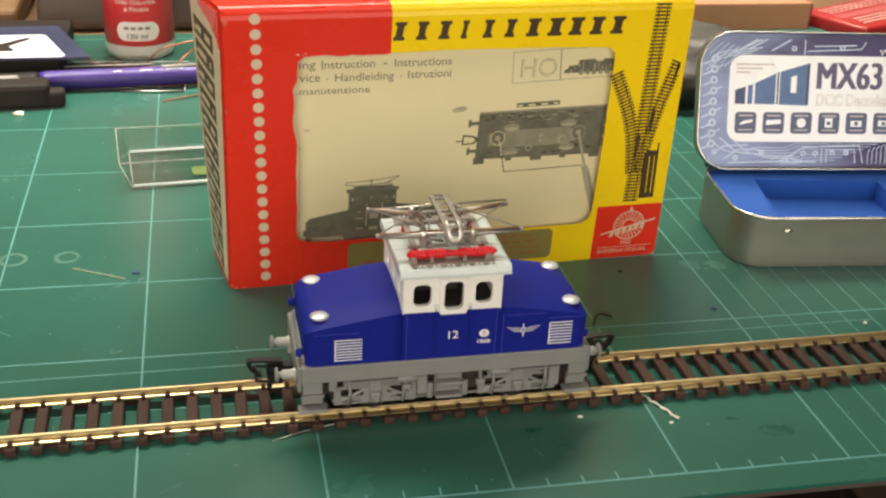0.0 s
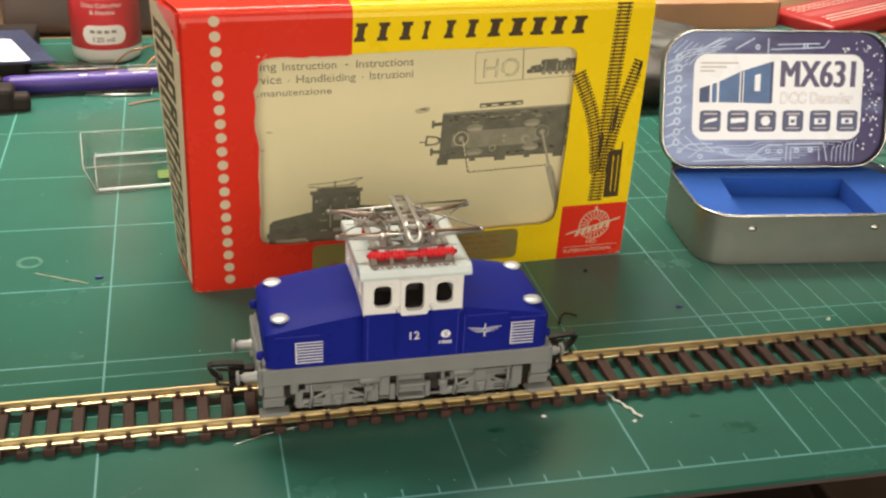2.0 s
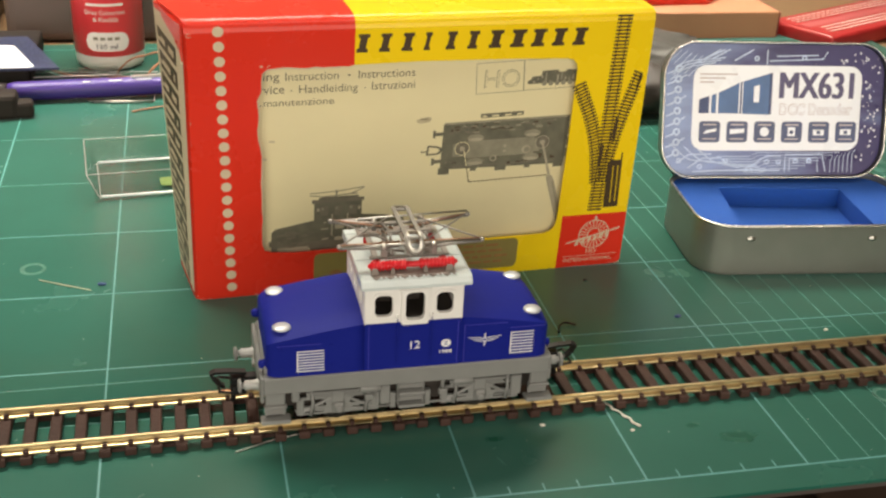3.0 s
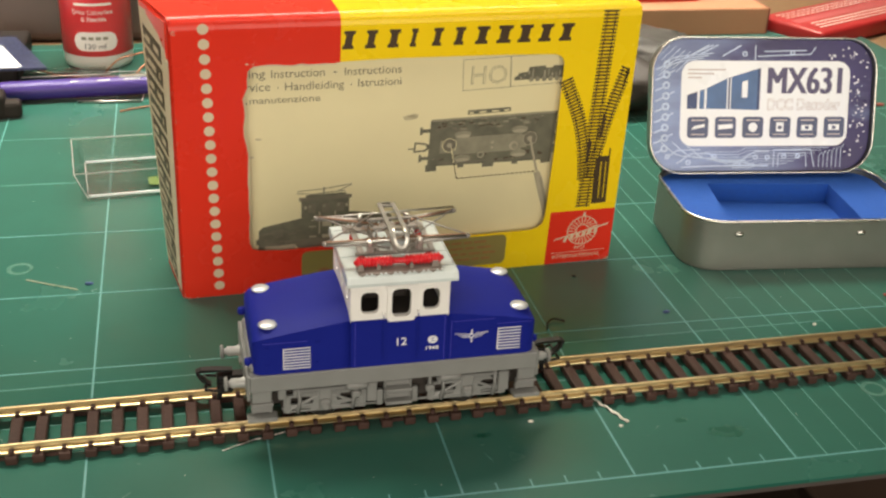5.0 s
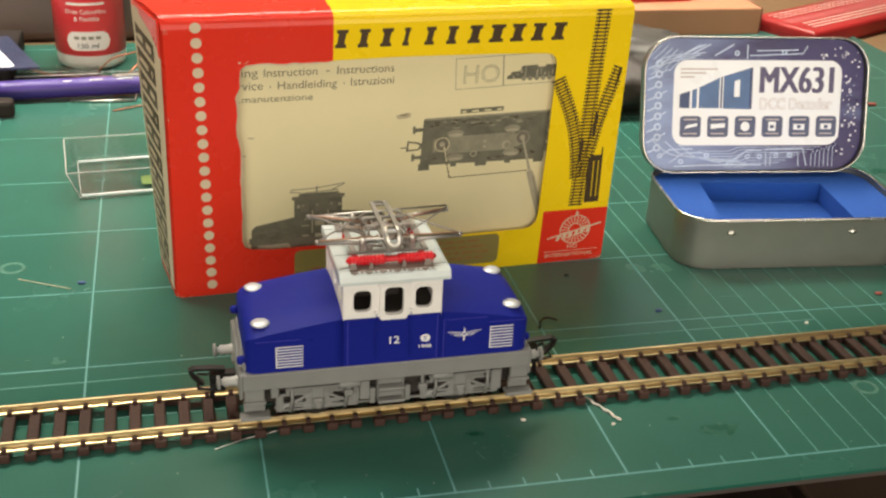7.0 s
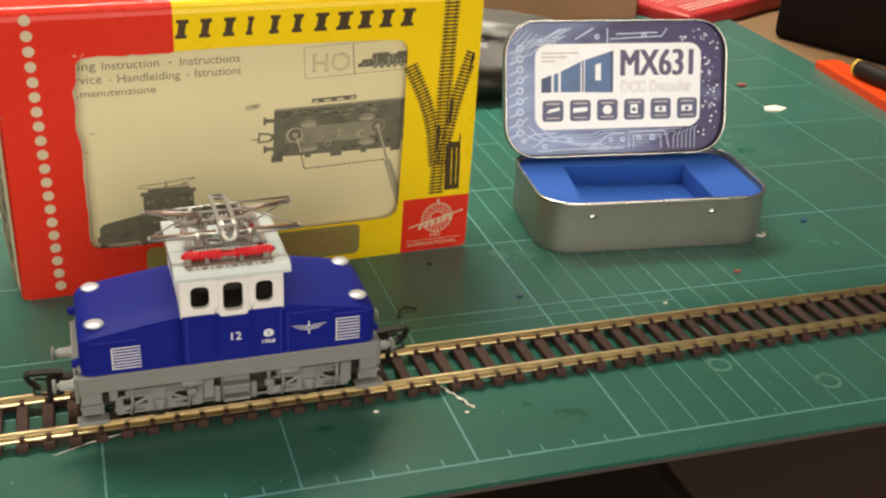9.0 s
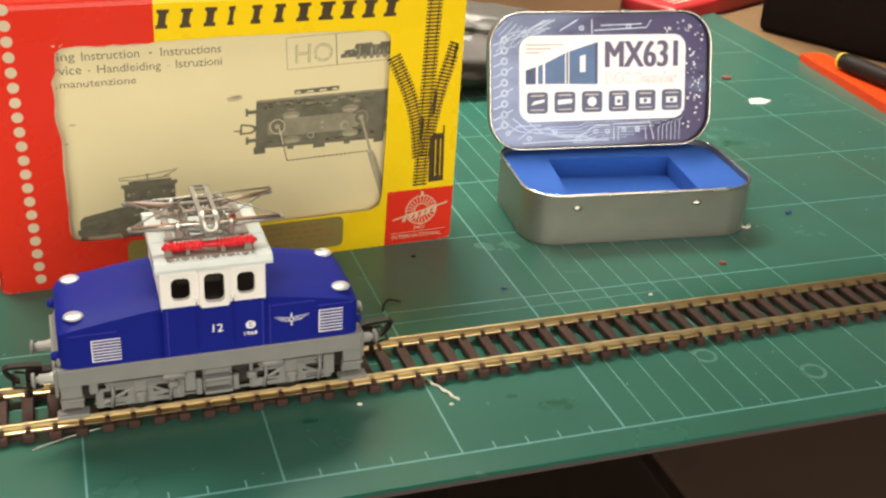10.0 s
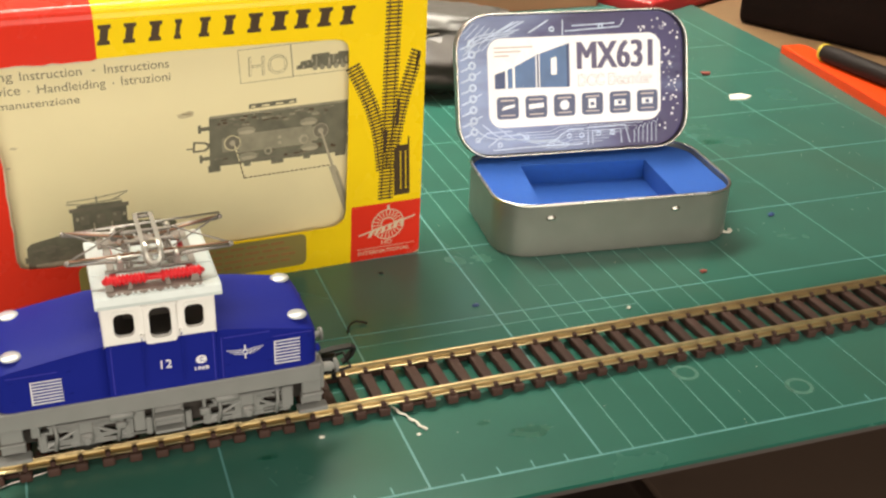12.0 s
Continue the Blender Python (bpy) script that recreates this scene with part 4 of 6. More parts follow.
# torn inner edge of the red side of the window, from the bottom seam round to the top seam
torn = [(SPLIT, WZ0 - 0.0004), (0.034, WZ0 - 0.0006), (WU0 + 0.0035, WZ0)]
torn += [(WU0 + 0.0009, WZ0 + 0.0010), (WU0, WZ0 + 0.0036)]
torn += [(WU0 + wr.uniform(-0.0004, 0.0003) - (0.0009 if 0.060 < z < 0.075 else 0), z) for z in np.linspace(0.024, WZ1 - 0.004, 18)]
torn += [(WU0 + 0.0006, WZ1 - 0.0012), (WU0 + 0.0024, WZ1 + 0.0002)]
torn += [(u, WZ1 + 0.0004 + wr.uniform(-0.0003, 0.0005)) for u in np.linspace(0.030, SPLIT - 0.002, 9)] + [(SPLIT, WZ1 + 0.0006)]
HT = BH - 0.004
red_pts = [(0.0, 0.0008), (0.001, 0.0), (SPLIT, 0.0)] + torn + [(SPLIT, HT), (0, HT)]
bp("front_red", on_front(prism(red_pts, 0.0006)), M_RED, "glossy red printed card with worn edges")
yel_in = [(SPLIT, WZ1 + 0.0006), (0.075, WZ1 + 0.0010), (0.110, WZ1 + 0.0006), (WU1 - 0.004, WZ1)] + \
         [(WU1 - 0.004 + 0.004 * math.cos(radians(a)), WZ1 - 0.004 + 0.004 * math.sin(radians(a))) for a in (60, 30, 0)] + \
         [(WU1 + 0.0003, 0.05), (WU1, WZ0 + 0.005)] + \
         [(WU1 - 0.005 + 0.005 * math.cos(radians(a)), WZ0 + 0.004 + 0.005 * math.sin(radians(a))) for a in (-30, -60, -90)] + \
         [(0.105, WZ0 - 0.0012), (0.08, WZ0 - 0.0008), (SPLIT, WZ0 - 0.0004)]
SQ, SQZ = 0.1345, 0.0226
yel_pts = [(SPLIT, 0), (SQ, 0), (SQ, SQZ), (BW, SQZ), (BW, HT), (SPLIT, HT)] + yel_in
bp("front_yellow", on_front(prism(yel_pts, 0.0006)), M_YEL, "glossy yellow printed card")
bp("front_corner", on_front(prism([(SQ, 0), (BW - 0.0015, 0), (BW, 0.0015), (BW, SQZ), (SQ, SQZ)], 0.0006)), M_RED, "red corner panel")


def roll(u0, u1):
    """Rounded upper edge and lid, from the front to the back."""
    arc = [(-0.0006, HT)] + [(0.0034 - 0.0040 * math.cos(radians(a)), HT + 0.0040 * math.sin(radians(a))) for a in (20, 45, 70, 90)] + [(0.012, BH + 0.0003), (BD, BH)]
    inner = [(y + 0.0005, z - 0.0006) for y, z in arc]
    poly = arc + inner[::-1]
    bm = shift(prism(poly, u1 - u0), Matrix(((0, 0, 1, u0), (1, 0, 0, 0), (0, 1, 0, 0), (0, 0, 0, 1))))
    for v in bm.verts:
        if v.co.x < 0.001:
            v.co.x -= 0.0006 + 0.0070 * max(v.co.y, 0) / BD
    return bm


bp("lid_red", roll(0.0, SPLIT), M_RED, "red upper flap with worn rounded edge", None, "crisp")
bp("lid_yellow", roll(SPLIT, BW), M_YEL, "yellow upper flap with rounded edge", None, "crisp")


def skew_block(pts, z0, z1):
    return prism(pts, z1 - z0, Matrix.Translation((0, 0, z0)))


SK = -0.0035


def bulge(bm):
    """The worn side panel leans outwards towards its upper back edge."""
    bmesh.ops.subdivide_edges(bm, edges=[e for e in bm.edges if e.calc_length() > 0.006], cuts=5, use_grid_fill=True)
    for v in bm.verts:
        if v.co.x < 0.004:
            v.co.x -= 0.0046 * max(v.co.y, 0) / BD * v.co.z / BH
    return bm


side_pts = [(0.0, 0.0), (-0.0008, 0.0015), (SK, BD - 0.001), (SK + 0.001, BD), (SK + 0.0016, BD), (0.0006, 0.0006)]
bp("side_panel", bulge(skew_block(side_pts, 0.0, BH - 0.001)), M_RED, "red side panel")
bp("side_panel", skew_block([(BW, 0), (BW, BD), (BW - 0.0006, BD), (BW - 0.0006, 0.0006)], 0, BH - 0.001), M_YEL, "yellow side panel")
bp("back_panel", bulge(block(SK, BD - 0.0006, 0, BW, BD, BH - 0.0008)), M_CARD, "bare card back panel")
bp("base_panel", block(0, 0, 0.0001, BW, BD, 0.0007), M_CARD)
# red tip of the lid folded down over the upper front corner, with its pale crease
YZ = Matrix(((0, 0, 1, 0), (1, 0, 0, 0), (0, 1, 0, 0), (0, 0, 0, 1)))
for nm, tip, t, m_ in (("corner_fold", [(0.0004, 0.0885), (0.0024, 0.0915), (0.0080, 0.0950), (0.0190, 0.0985), (0.0190, BH - 0.0012), (0.0004, BH - 0.0012)], 0.0005, M_RED),
                       ("worn_spot", [(0.0004, 0.0880), (0.0024, 0.0911), (0.0050, 0.0929), (0.0048, 0.0935), (0.0022, 0.0918), (0.0004, 0.0890)], 0.0006, M_CARD)):
    bm = shift(prism(tip, t), YZ)
    for v in bm.verts:
        v.co.x += -0.0010 + (SK + 0.0010) * (v.co.y - 0.0015) / (BD - 0.0025) - t - 0.0002
    bp(nm, bulge(bm), m_)
# pale field on the side with a column of dark letter-shaped bars
fx = lambda y: -0.0010 + (SK + 0.0010) * (y - 0.0015) / (BD - 0.0025)
fld = [(fx(0.0006) - 0.0001, 0.0006), (fx(0.0290) - 0.0001, 0.0290), (fx(0.0290) - 0.0002, 0.0290), (fx(0.0006) - 0.0002, 0.0006)]
bp("side_field", bulge(skew_block(fld, 0.0030, 0.0992)), M_CREAM, "cream printed field")
for k in range(11):
    z1 = 0.0925 - k * 0.0081
    # two heavy slanting bars with broad feet and a tie between them
    tie = (0.0120, 0.0150) if k % 2 else (0.0160, 0.0190)
    for ya, yb, lo, hi in ((0.0075, 0.0264, 0.0028, 0.0006), (0.0075, 0.0264, 0.0068, 0.0052), (0.0075, 0.0100, 0.0068, 0.0006), (*tie, 0.0054, 0.0028), (0.0240, 0.0264, 0.0040, 0.0004)):
        q = [(fx(ya) - 0.00022, ya), (fx(yb) - 0.00022, yb), (fx(yb) - 0.0003, yb), (fx(ya) - 0.0003, ya)]
        bm = skew_block(q, z1 - lo, z1 - hi)
        for v in bm.verts:
            v.co.z += 0.0042 * (v.co.y / BD - 0.5)
        bulge(bm)
        bp("side_mark", bm, M_INK, "dark printed shape")

# printing on the front
for k in range(20):
    t = k / 19
    bp("dot", on_front(prism(disc(0.0098 + 0.0021 * t, 0.0984 - 0.0940 * t, 0.00175, 18), 0.00012), 0.0006), M_CREAM)
for k in range(11):
    u = 0.0540 + k * 0.00752
    wd = (0.0046, 0.0044, 0.0046, 0.0026, 0.0040, 0.0042, 0.0054, 0.0062, 0.0058, 0.0056, 0.0056)[k]
    k1 = 0.10 * 0.0062
    bp("brand_bar", on_front(prism([(u, 0.0900), (u + wd * 0.80, 0.0900), (u + wd * 0.80, 0.0911), (u + wd * 0.66, 0.0914), (u + wd * 0.66 + k1, 0.0948), (u + wd * 0.82 + k1, 0.0951), (u + wd * 0.82 + k1, 0.0962),
                                    (u + k1, 0.0962), (u + k1, 0.0951), (u + wd * 0.14 + k1, 0.0948), (u + wd * 0.14, 0.0914), (u, 0.0911)], 0.00012), 0.0006), M_INK, "dark brown printed bar")


def print_track(line, w, pitch):
    """Printed track: sleepers across a line and two thin rails along it."""
    L = [Vector((x, y, 0)) for x, y in line]
    path = curve_pts(L, 14) if len(L) > 2 else [L[0].lerp(L[1], i / 60) for i in range(61)]
    seg, acc, out = 0.0, 0.0, []
    for a, b in zip(path, path[1:]):
        d = (b - a)
        ln = d.length
        while acc <= seg + ln:
            p = a + d * ((acc - seg) / ln)
            n = Vector((-d.y, d.x, 0)).normalized()
            t = d.normalized()
            q = [p - n * w / 2 - t * pitch * 0.26, p + n * w / 2 - t * pitch * 0.26, p + n * w / 2 + t * pitch * 0.26, p - n * w / 2 + t * pitch * 0.26]
            bp("printed_sleeper", on_front(prism([(v.x, v.y) for v in q], 0.0001), 0.0006), M_INK)
            acc += pitch
        seg += ln
    for s in (-0.27, 0.27):
        left = []
        right = []
        for i, p in enumerate(path):
            d = (path[min(i + 1, len(path) - 1)] - path[max(i - 1, 0)]).normalized()
            n = Vector((-d.y, d.x, 0))
            left.append(p + n * (w * s - 0.00018))
            right.append(p + n * (w * s + 0.00018))
        bp("printed_rail", on_front(prism([(v.x, v.y) for v in left + right[::-1]], 0.00014), 0.0006), M_INK)


print_track([(0.1476, 0.1000), (0.1470, 0.0240)], 0.0056, 0.00130)
print_track([(0.1340, 0.0752), (0.1405, 0.0610), (0.1440, 0.0490), (0.1458, 0.0360)], 0.0052, 0.00128)
print_track([(0.1566, 0.0790), (0.1520, 0.0616), (0.1495, 0.0470), (0.1482, 0.0360)], 0.0050, 0.00128)
for u, z in ((0.1502, 0.0570), (0.1460, 0.0470)):
    bp("printed_frog", on_front(prism([(u - 0.0005, z - 0.0050), (u + 0.0006, z - 0.0045), (u + 0.0010, z + 0.0040), (u - 0.0003, z + 0.0050)], 0.00017), 0.0006), M_INK)
lever = [(0.1503, 0.0252), (0.1562, 0.0254), (0.1552, 0.0440), (0.1546, 0.0448), (0.1508, 0.0448), (0.1496, 0.0436)]
bp("printed_lever", on_front(prism(lever, 0.00018), 0.0006), M_INK)
for x, w in ((0.1522, 0.0003), (0.1541, 0.0003)):
    bp("printed_lever", on_front(prism([(x + 0.0004, 0.0275), (x + 0.0004 + w, 0.0275), (x + w - 0.0004, 0.0425), (x - 0.0004, 0.0425)], 0.00024), 0.0006), M_YEL)
bp("printed_lever", on_front(prism([(0.1546, 0.0440), (0.1552, 0.0440), (0.1550, 0.0478), (0.1545, 0.0478)], 0.00018), 0.0006), M_INK)

# round emblem with a slanting bar, and the lower lettering
ec = (0.1484, 0.0138)
bp("emblem_ring", on_front(holed(disc(*ec, 0.0062, 32), [disc(*ec, 0.0058, 32)], 0.00012), 0.0006), M_CREAM)
bp("emblem_ring", on_front(holed(disc(*ec, 0.0028, 24), [disc(*ec, 0.0024, 24)], 0.00012), 0.0006), M_CREAM)
for k in range(22):
    a = 2 * math.pi * k / 22
    q = [(ec[0] + r * math.cos(a + da), ec[1] + r * math.sin(a + da)) for r, da in ((0.0031, -0.045), (0.0056, -0.035), (0.0056, 0.035), (0.0031, 0.045))]
    bp("emblem_ray", on_front(prism(q, 0.00012), 0.0006), M_CREAM)
bp("emblem_bar", on_front(prism([(0.1372, 0.0102), (0.1588, 0.0156), (0.1592, 0.0163), (0.1376, 0.0108)], 0.00016), 0.0006), M_CREAM)
for k in range(6):
    u, z = 0.1410 + k * 0.0024, 0.0092 + k * 0.00062
    bp("emblem_bar", on_front(prism([(u, z), (u + 0.0013, z + 0.0003), (u + 0.0018, z + 0.0026), (u + 0.0006, z + 0.0023)], 0.00015), 0.0006), M_CREAM)
bp("emblem_bar", on_front(prism([(0.1478, 0.0196), (0.1490, 0.0196), (0.1488, 0.0216), (0.1480, 0.0216)], 0.00012), 0.0006), M_CREAM)
for ch in letters("HO", 0.1462, 0.0056, 0.1502, 0.0073, 0.00012):
    bp("printed_letter", on_front(ch, 0.0006), M_CREAM)
bp("printed_rule", on_front(prism([(0.1368, 0.0046), (0.1590, 0.0046), (0.1590, 0.00475), (0.1368, 0.00475)], 0.00012), 0.0006), M_CREAM)
for ch in letters("INTERNATIONAL", 0.1374, 0.0022, 0.1572, 0.0037, 0.00012):
    bp("printed_letter", on_front(ch, 0.0006), M_CREAM)

# olive sticker below the window with unreadable red lines
bp("sticker", on_front(prism(rrect(0.0410, 0.0026, 0.1180, 0.0150, 0.0022, 4), 0.00012), 0.0006), M_OLIVE, "olive green sticker")
for k, (u0, u1) in enumerate(((0.060, 0.110), (0.062, 0.113), (0.058, 0.114), (0.061, 0.112))):
    z = 0.0128 - k * 0.0024
    u = u0
    while u < u1:
        ln = wr.uniform(0.002, 0.006)
        bp("sticker_line", on_front(prism([(u, z - 0.0005), (min(u + ln, u1), z - 0.0005), (min(u + ln, u1), z + 0.0005), (u, z + 0.0005)], 0.00008), 0.00072), M_STICKRED)
        u += ln + 0.0009
bp("sticker_mark", on_front(prism(disc(0.0490, 0.0065, 0.0022, 12, 0.6), 0.00008), 0.00072), M_STICKRED)

# wear: bare card where the print has rubbed off
for k in range(46):
    w, h = wr.uniform(0.0003, 0.0014), wr.uniform(0.00015, 0.0004)
    if k < 8:      # the crushed upper corner
        u, z = abs(wr.gauss(0, 0.0016)), HT + wr.uniform(-0.0016, 0.0)
    elif k < 14:   # above the window's torn corner
        u, z = WU0 + abs(wr.gauss(0.001, 0.003)), WZ1 + wr.uniform(0.0008, 0.0016)
    elif k < 20:   # the front fold
        w, h, u, z = h * 0.7, w, wr.uniform(0.0, 0.0003), wr.uniform(0, HT)
    elif k < 38:   # the lower edge
        u, z = wr.uniform(0.0, 0.12), wr.uniform(0.0002, 0.0005)
    else:          # the lower corner of the red square
        u, z = BW - abs(wr.gauss(0, 0.0022)), abs(wr.gauss(0, 0.0012))
    a = [(max(u - w / 2, 0), z), (u, max(z - h / 2, 0)), (min(u + w / 2, BW), z + h * 0.1), (u + w * 0.1, z + h / 2)]
    bp("worn_spot", on_front(prism(a, 0.00005 + 0.000001 * k), 0.0006), M_CARD)
# pale torn fibres along the window
for a, b in zip(torn[4:], torn[5:]):
    d = wr.uniform(0.0002, 0.0006)
    q = [a, b, (b[0] + (d if b[1] < WZ1 - 0.002 else 0), b[1] - (d if b[1] > WZ1 - 0.002 else 0)), (a[0] + (d if a[1] < WZ1 - 0.002 else 0), a[1] - (d if a[1] > WZ1 - 0.002 else 0))]
    if b[0] < 0.050:
        bp("torn_edge", on_front(prism(q, 0.0004)), M_CARD, "pale torn card fibres")

# the instruction sheet behind the window
# depth of the sheet behind the window
SHEET_Y = 0.0026
sheet = tagged(part("instruction_sheet", shift(block(0.012, SHEET_Y, 0.004, 0.1440, SHEET_Y + 0.0003, 0.0940), Matrix.Identity(4)), M_PAPER), "", "")
for v in sheet.data.vertices:
    v.co.y -= LEAN * v.co.z
sheet.matrix_world = BOXM
tagged(sheet, "yellowed instruction sheet with printed locomotive pictures inside the carton", "paper sheet")


def ip(name, bm, material, lift=0.0, label=""):
    bm = shift(bm, Matrix.Translation((0, SHEET_Y - lift, 0)) @ UPRIGHT)
    for v in bm.verts:
        v.co.y -= LEAN * v.co.z
    return part(name, bm, material, sheet, label)


def flat(pts):
    return prism(pts, 0.00008)


def box_print(name, x0, z0, x1, z1, material, t=0.00012, rise=0.012):
    """A printed patch that follows the slight turn of the sheet."""
    return ip(name, prism([(x0, z0), (x1, z0 + (x1 - x0) * rise), (x1, z1 + (x1 - x0) * rise), (x0, z1)], t), material)


for body, x0, x1, z in (("ting", 0.0222, 0.0294, 0.0802), ("Instruction", 0.0314, 0.0490, 0.0801), ("-", 0.0520, 0.0530, 0.0811), ("Instructions", 0.0557, 0.0751, 0.0800),
                        ("rvice", 0.0228, 0.0310, 0.0757), ("Handleiding", 0.0359, 0.0556, 0.0755), ("Istruzioni", 0.0604, 0.0752, 0.0757), ("manutenzione", 0.0242, 0.0476, 0.0713)):
    low = 0.0008 if "g" in body else 0
    high = 0.0004 if body == "-" else 0.0022 if body == "manutenzione" else 0.0028
    for ch in letters(body, x0, z - low, x1, z + high, 0.0001, -0.004):
        ip("printed_letter", ch, M_GREYINK)
for x, z in ((0.0334, 0.0766), (0.0580, 0.0766), (0.0232, 0.0716)):
    ip("printed_stop", flat(disc(x, z, 0.00025, 8)), M_GREYINK)
for q in ([(0.0972, 0.0722), (0.1146, 0.0728), (0.1138, 0.0842), (0.0966, 0.0836)], [(0.1146, 0.0729), (0.1395, 0.0736), (0.1390, 0.0850), (0.1138, 0.0842)]):
    c = (sum(p[0] for p in q) / 4, sum(p[1] for p in q) / 4)
    inner = [(p[0] + (0.00018 if p[0] < c[0] else -0.00018), p[1] + (0.00018 if p[1] < c[1] else -0.00018)) for p in q]
    ip("printed_frame", holed(q, [inner], 0.00008), M_PHOTOMID)
for ch in letters("HO", 0.1000, 0.0744, 0.1128, 0.0810):
    ip("printed_letter", ch, M_PHOTOMID)
for ch in letters("HO", 0.1003, 0.0746, 0.1125, 0.0808, 0.00012, -0.022):
    ip("printed_letter", ch, M_PAPER)
# small steam engine in the frame
ip("printed_engine", flat([(0.1158, 0.0752), (0.1360, 0.0756), (0.1360, 0.0800), (0.1300, 0.0802), (0.1296, 0.0794), (0.1270, 0.0794), (0.1268, 0.0802), (0.1210, 0.0799), (0.1206, 0.0782), (0.1172, 0.0778), (0.1170, 0.0768), (0.1158, 0.0764)]), M_PHOTO)
for k in range(12):
    box_print("printed_tone", 0.1178 + 0.00145 * k, 0.0756 + 0.0009 * (k % 3), 0.1184 + 0.00145 * k, 0.0764 + 0.0010 * (k % 4), M_PHOTOMID if k % 2 else M_PHOTOLIGHT)
for k in range(5):
    ip("printed_engine_wheel", prism(disc(0.1220 + k * 0.0024, 0.0753, 0.0009, 10), 0.00014), M_PHOTOMID)
# electric engine seen from the side
ip("printed_hood", flat([(0.0262, 0.0152), (0.0264, 0.0232), (0.0278, 0.0246), (0.0417, 0.0272), (0.0417, 0.0160)]), M_PHOTO)
ip("printed_hood", flat([(0.0580, 0.0196), (0.0580, 0.0286), (0.0724, 0.0268), (0.0740, 0.0258), (0.0742, 0.0198)]), M_PHOTO)
box_print("printed_vent", 0.0312, 0.0212, 0.0350, 0.0232, M_GREYINK)
box_print("printed_vent", 0.0680, 0.0226, 0.0715, 0.0246, M_GREYINK)
box_print("printed_cab", 0.0414, 0.0166, 0.0584, 0.0340, M_PHOTO, 0.0001)
box_print("printed_roof", 0.0406, 0.0338, 0.0592, 0.0352, M_GREYINK, 0.00012)
box_print("printed_roof", 0.0430, 0.0352, 0.0572, 0.0361, M_PHOTO, 0.00012)
for x in (0.0436, 0.0487, 0.0538):
    ip("printed_window", prism(rrect(x, 0.0288, x + 0.0029, 0.0324, 0.0006, 3), 0.00014), M_GREYINK)
    box_print("printed_tone", x + 0.0004, 0.0310, x + 0.0012, 0.0320, M_PHOTOMID, 0.00018)
for x in (0.0424, 0.0571):
    box_print("printed_lamp", x, 0.0306, x + 0.0009, 0.0318, M_PHOTOLIGHT, 0.00016)
for x in (0.0476, 0.0532):
    box_print("printed_rail", x, 0.0204, x + 0.0005, 0.0292, M_PHOTOLIGHT, 0.00018)
for x0, z0, x1, z1 in ((0.0489, 0.0232, 0.0522, 0.0252), (0.0489, 0.0186, 0.0520, 0.0199), (0.0541, 0.0244, 0.0574, 0.0248), (0.0440, 0.0232, 0.0466, 0.0236), (0.0443, 0.0191, 0.0467, 0.0196), (0.0538, 0.0197, 0.0564, 0.0203), (0.0449, 0.0258, 0.0458, 0.0262)):
    box_print("printed_plate", x0, z0, x1, z1, M_PHOTOLIGHT, 0.00018)
box_print("printed_chassis", 0.0400, 0.0150, 0.0612, 0.0186, M_GREYINK, 0.00011)
for x0, x1, z in ((0.0285, 0.0395, 0.0140), (0.0615, 0.0728, 0.0166)):
    box_print("printed_wheelset", x0, z, x1, z + 0.0028, M_PHOTOLIGHT, 0.00011)
for x, z in ((0.0255, 0.0176), (0.0740, 0.0190)):
    box_print("printed_buffer", x, z, x + 0.0011, z + 0.0022, M_PHOTO)
for q in ([(0.0397, 0.0372), (0.0402, 0.0368), (0.0440, 0.0364), (0.0440, 0.0367), (0.0402, 0.0372)], [(0.0400, 0.0377), (0.0494, 0.0380), (0.0494, 0.0383), (0.0400, 0.0380)], [(0.0494, 0.0380), (0.0592, 0.0393), (0.0592, 0.0396), (0.0494, 0.0383)],
          [(0.0540, 0.0365), (0.0590, 0.0390), (0.0592, 0.0394), (0.0538, 0.0369)], [(0.0440, 0.0361), (0.0568, 0.0368), (0.0568, 0.0372), (0.0440, 0.0365)], [(0.0490, 0.0360), (0.0496, 0.0360), (0.0496, 0.0388), (0.0490, 0.0388)]):
    ip("printed_pantograph", prism(q, 0.00012), M_PHOTOMID)
# the engine seen from below
ip("printed_underside", flat([(0.0862, 0.0440), (0.1330, 0.0437), (0.1336, 0.0628), (0.0866, 0.0614)]), M_PHOTO)
box_print("printed_plate", 0.0905, 0.0488, 0.1230, 0.0538, M_PHOTOMID, 0.00012)
box_print("printed_plate", 0.0960, 0.0480, 0.1210, 0.0546, M_PHOTOMID, 0.00013)
box_print("printed_beam", 0.0868, 0.0612, 0.1330, 0.0620, M_PHOTOMID, 0.00012, 0.018)
box_print("printed_beam", 0.0905, 0.0448, 0.1290, 0.0453, M_GREYINK, 0.00012, 0.0)
for x, z in ((0.0986, 0.0557), (0.0990, 0.0464), (0.1198, 0.0564), (0.1202, 0.0470)):
    ip("printed_wheel", prism(disc(x, z, 0.0031, 20, 0.46), 0.00016), M_PHOTOMID)
    ip("printed_wheel", prism(disc(x, z - 0.0006, 0.0027, 20, 0.24), 0.00018), M_PHOTOLIGHT)
for x, z in ((0.0939, 0.0518), (0.1240, 0.0526)):
    ip("printed_hole", prism(disc(x, z, 0.0024, 18), 0.00017), M_GREYINK)
    ip("printed_circle", holed(disc(x, z, 0.0027, 22), [disc(x, z, 0.0025, 22)], 0.0002), M_PAPER if x < 0.1 else M_PHOTOLIGHT)
    ip("printed_screw", prism(disc(x, z, 0.0010, 10), 0.0002), M_PHOTOLIGHT)
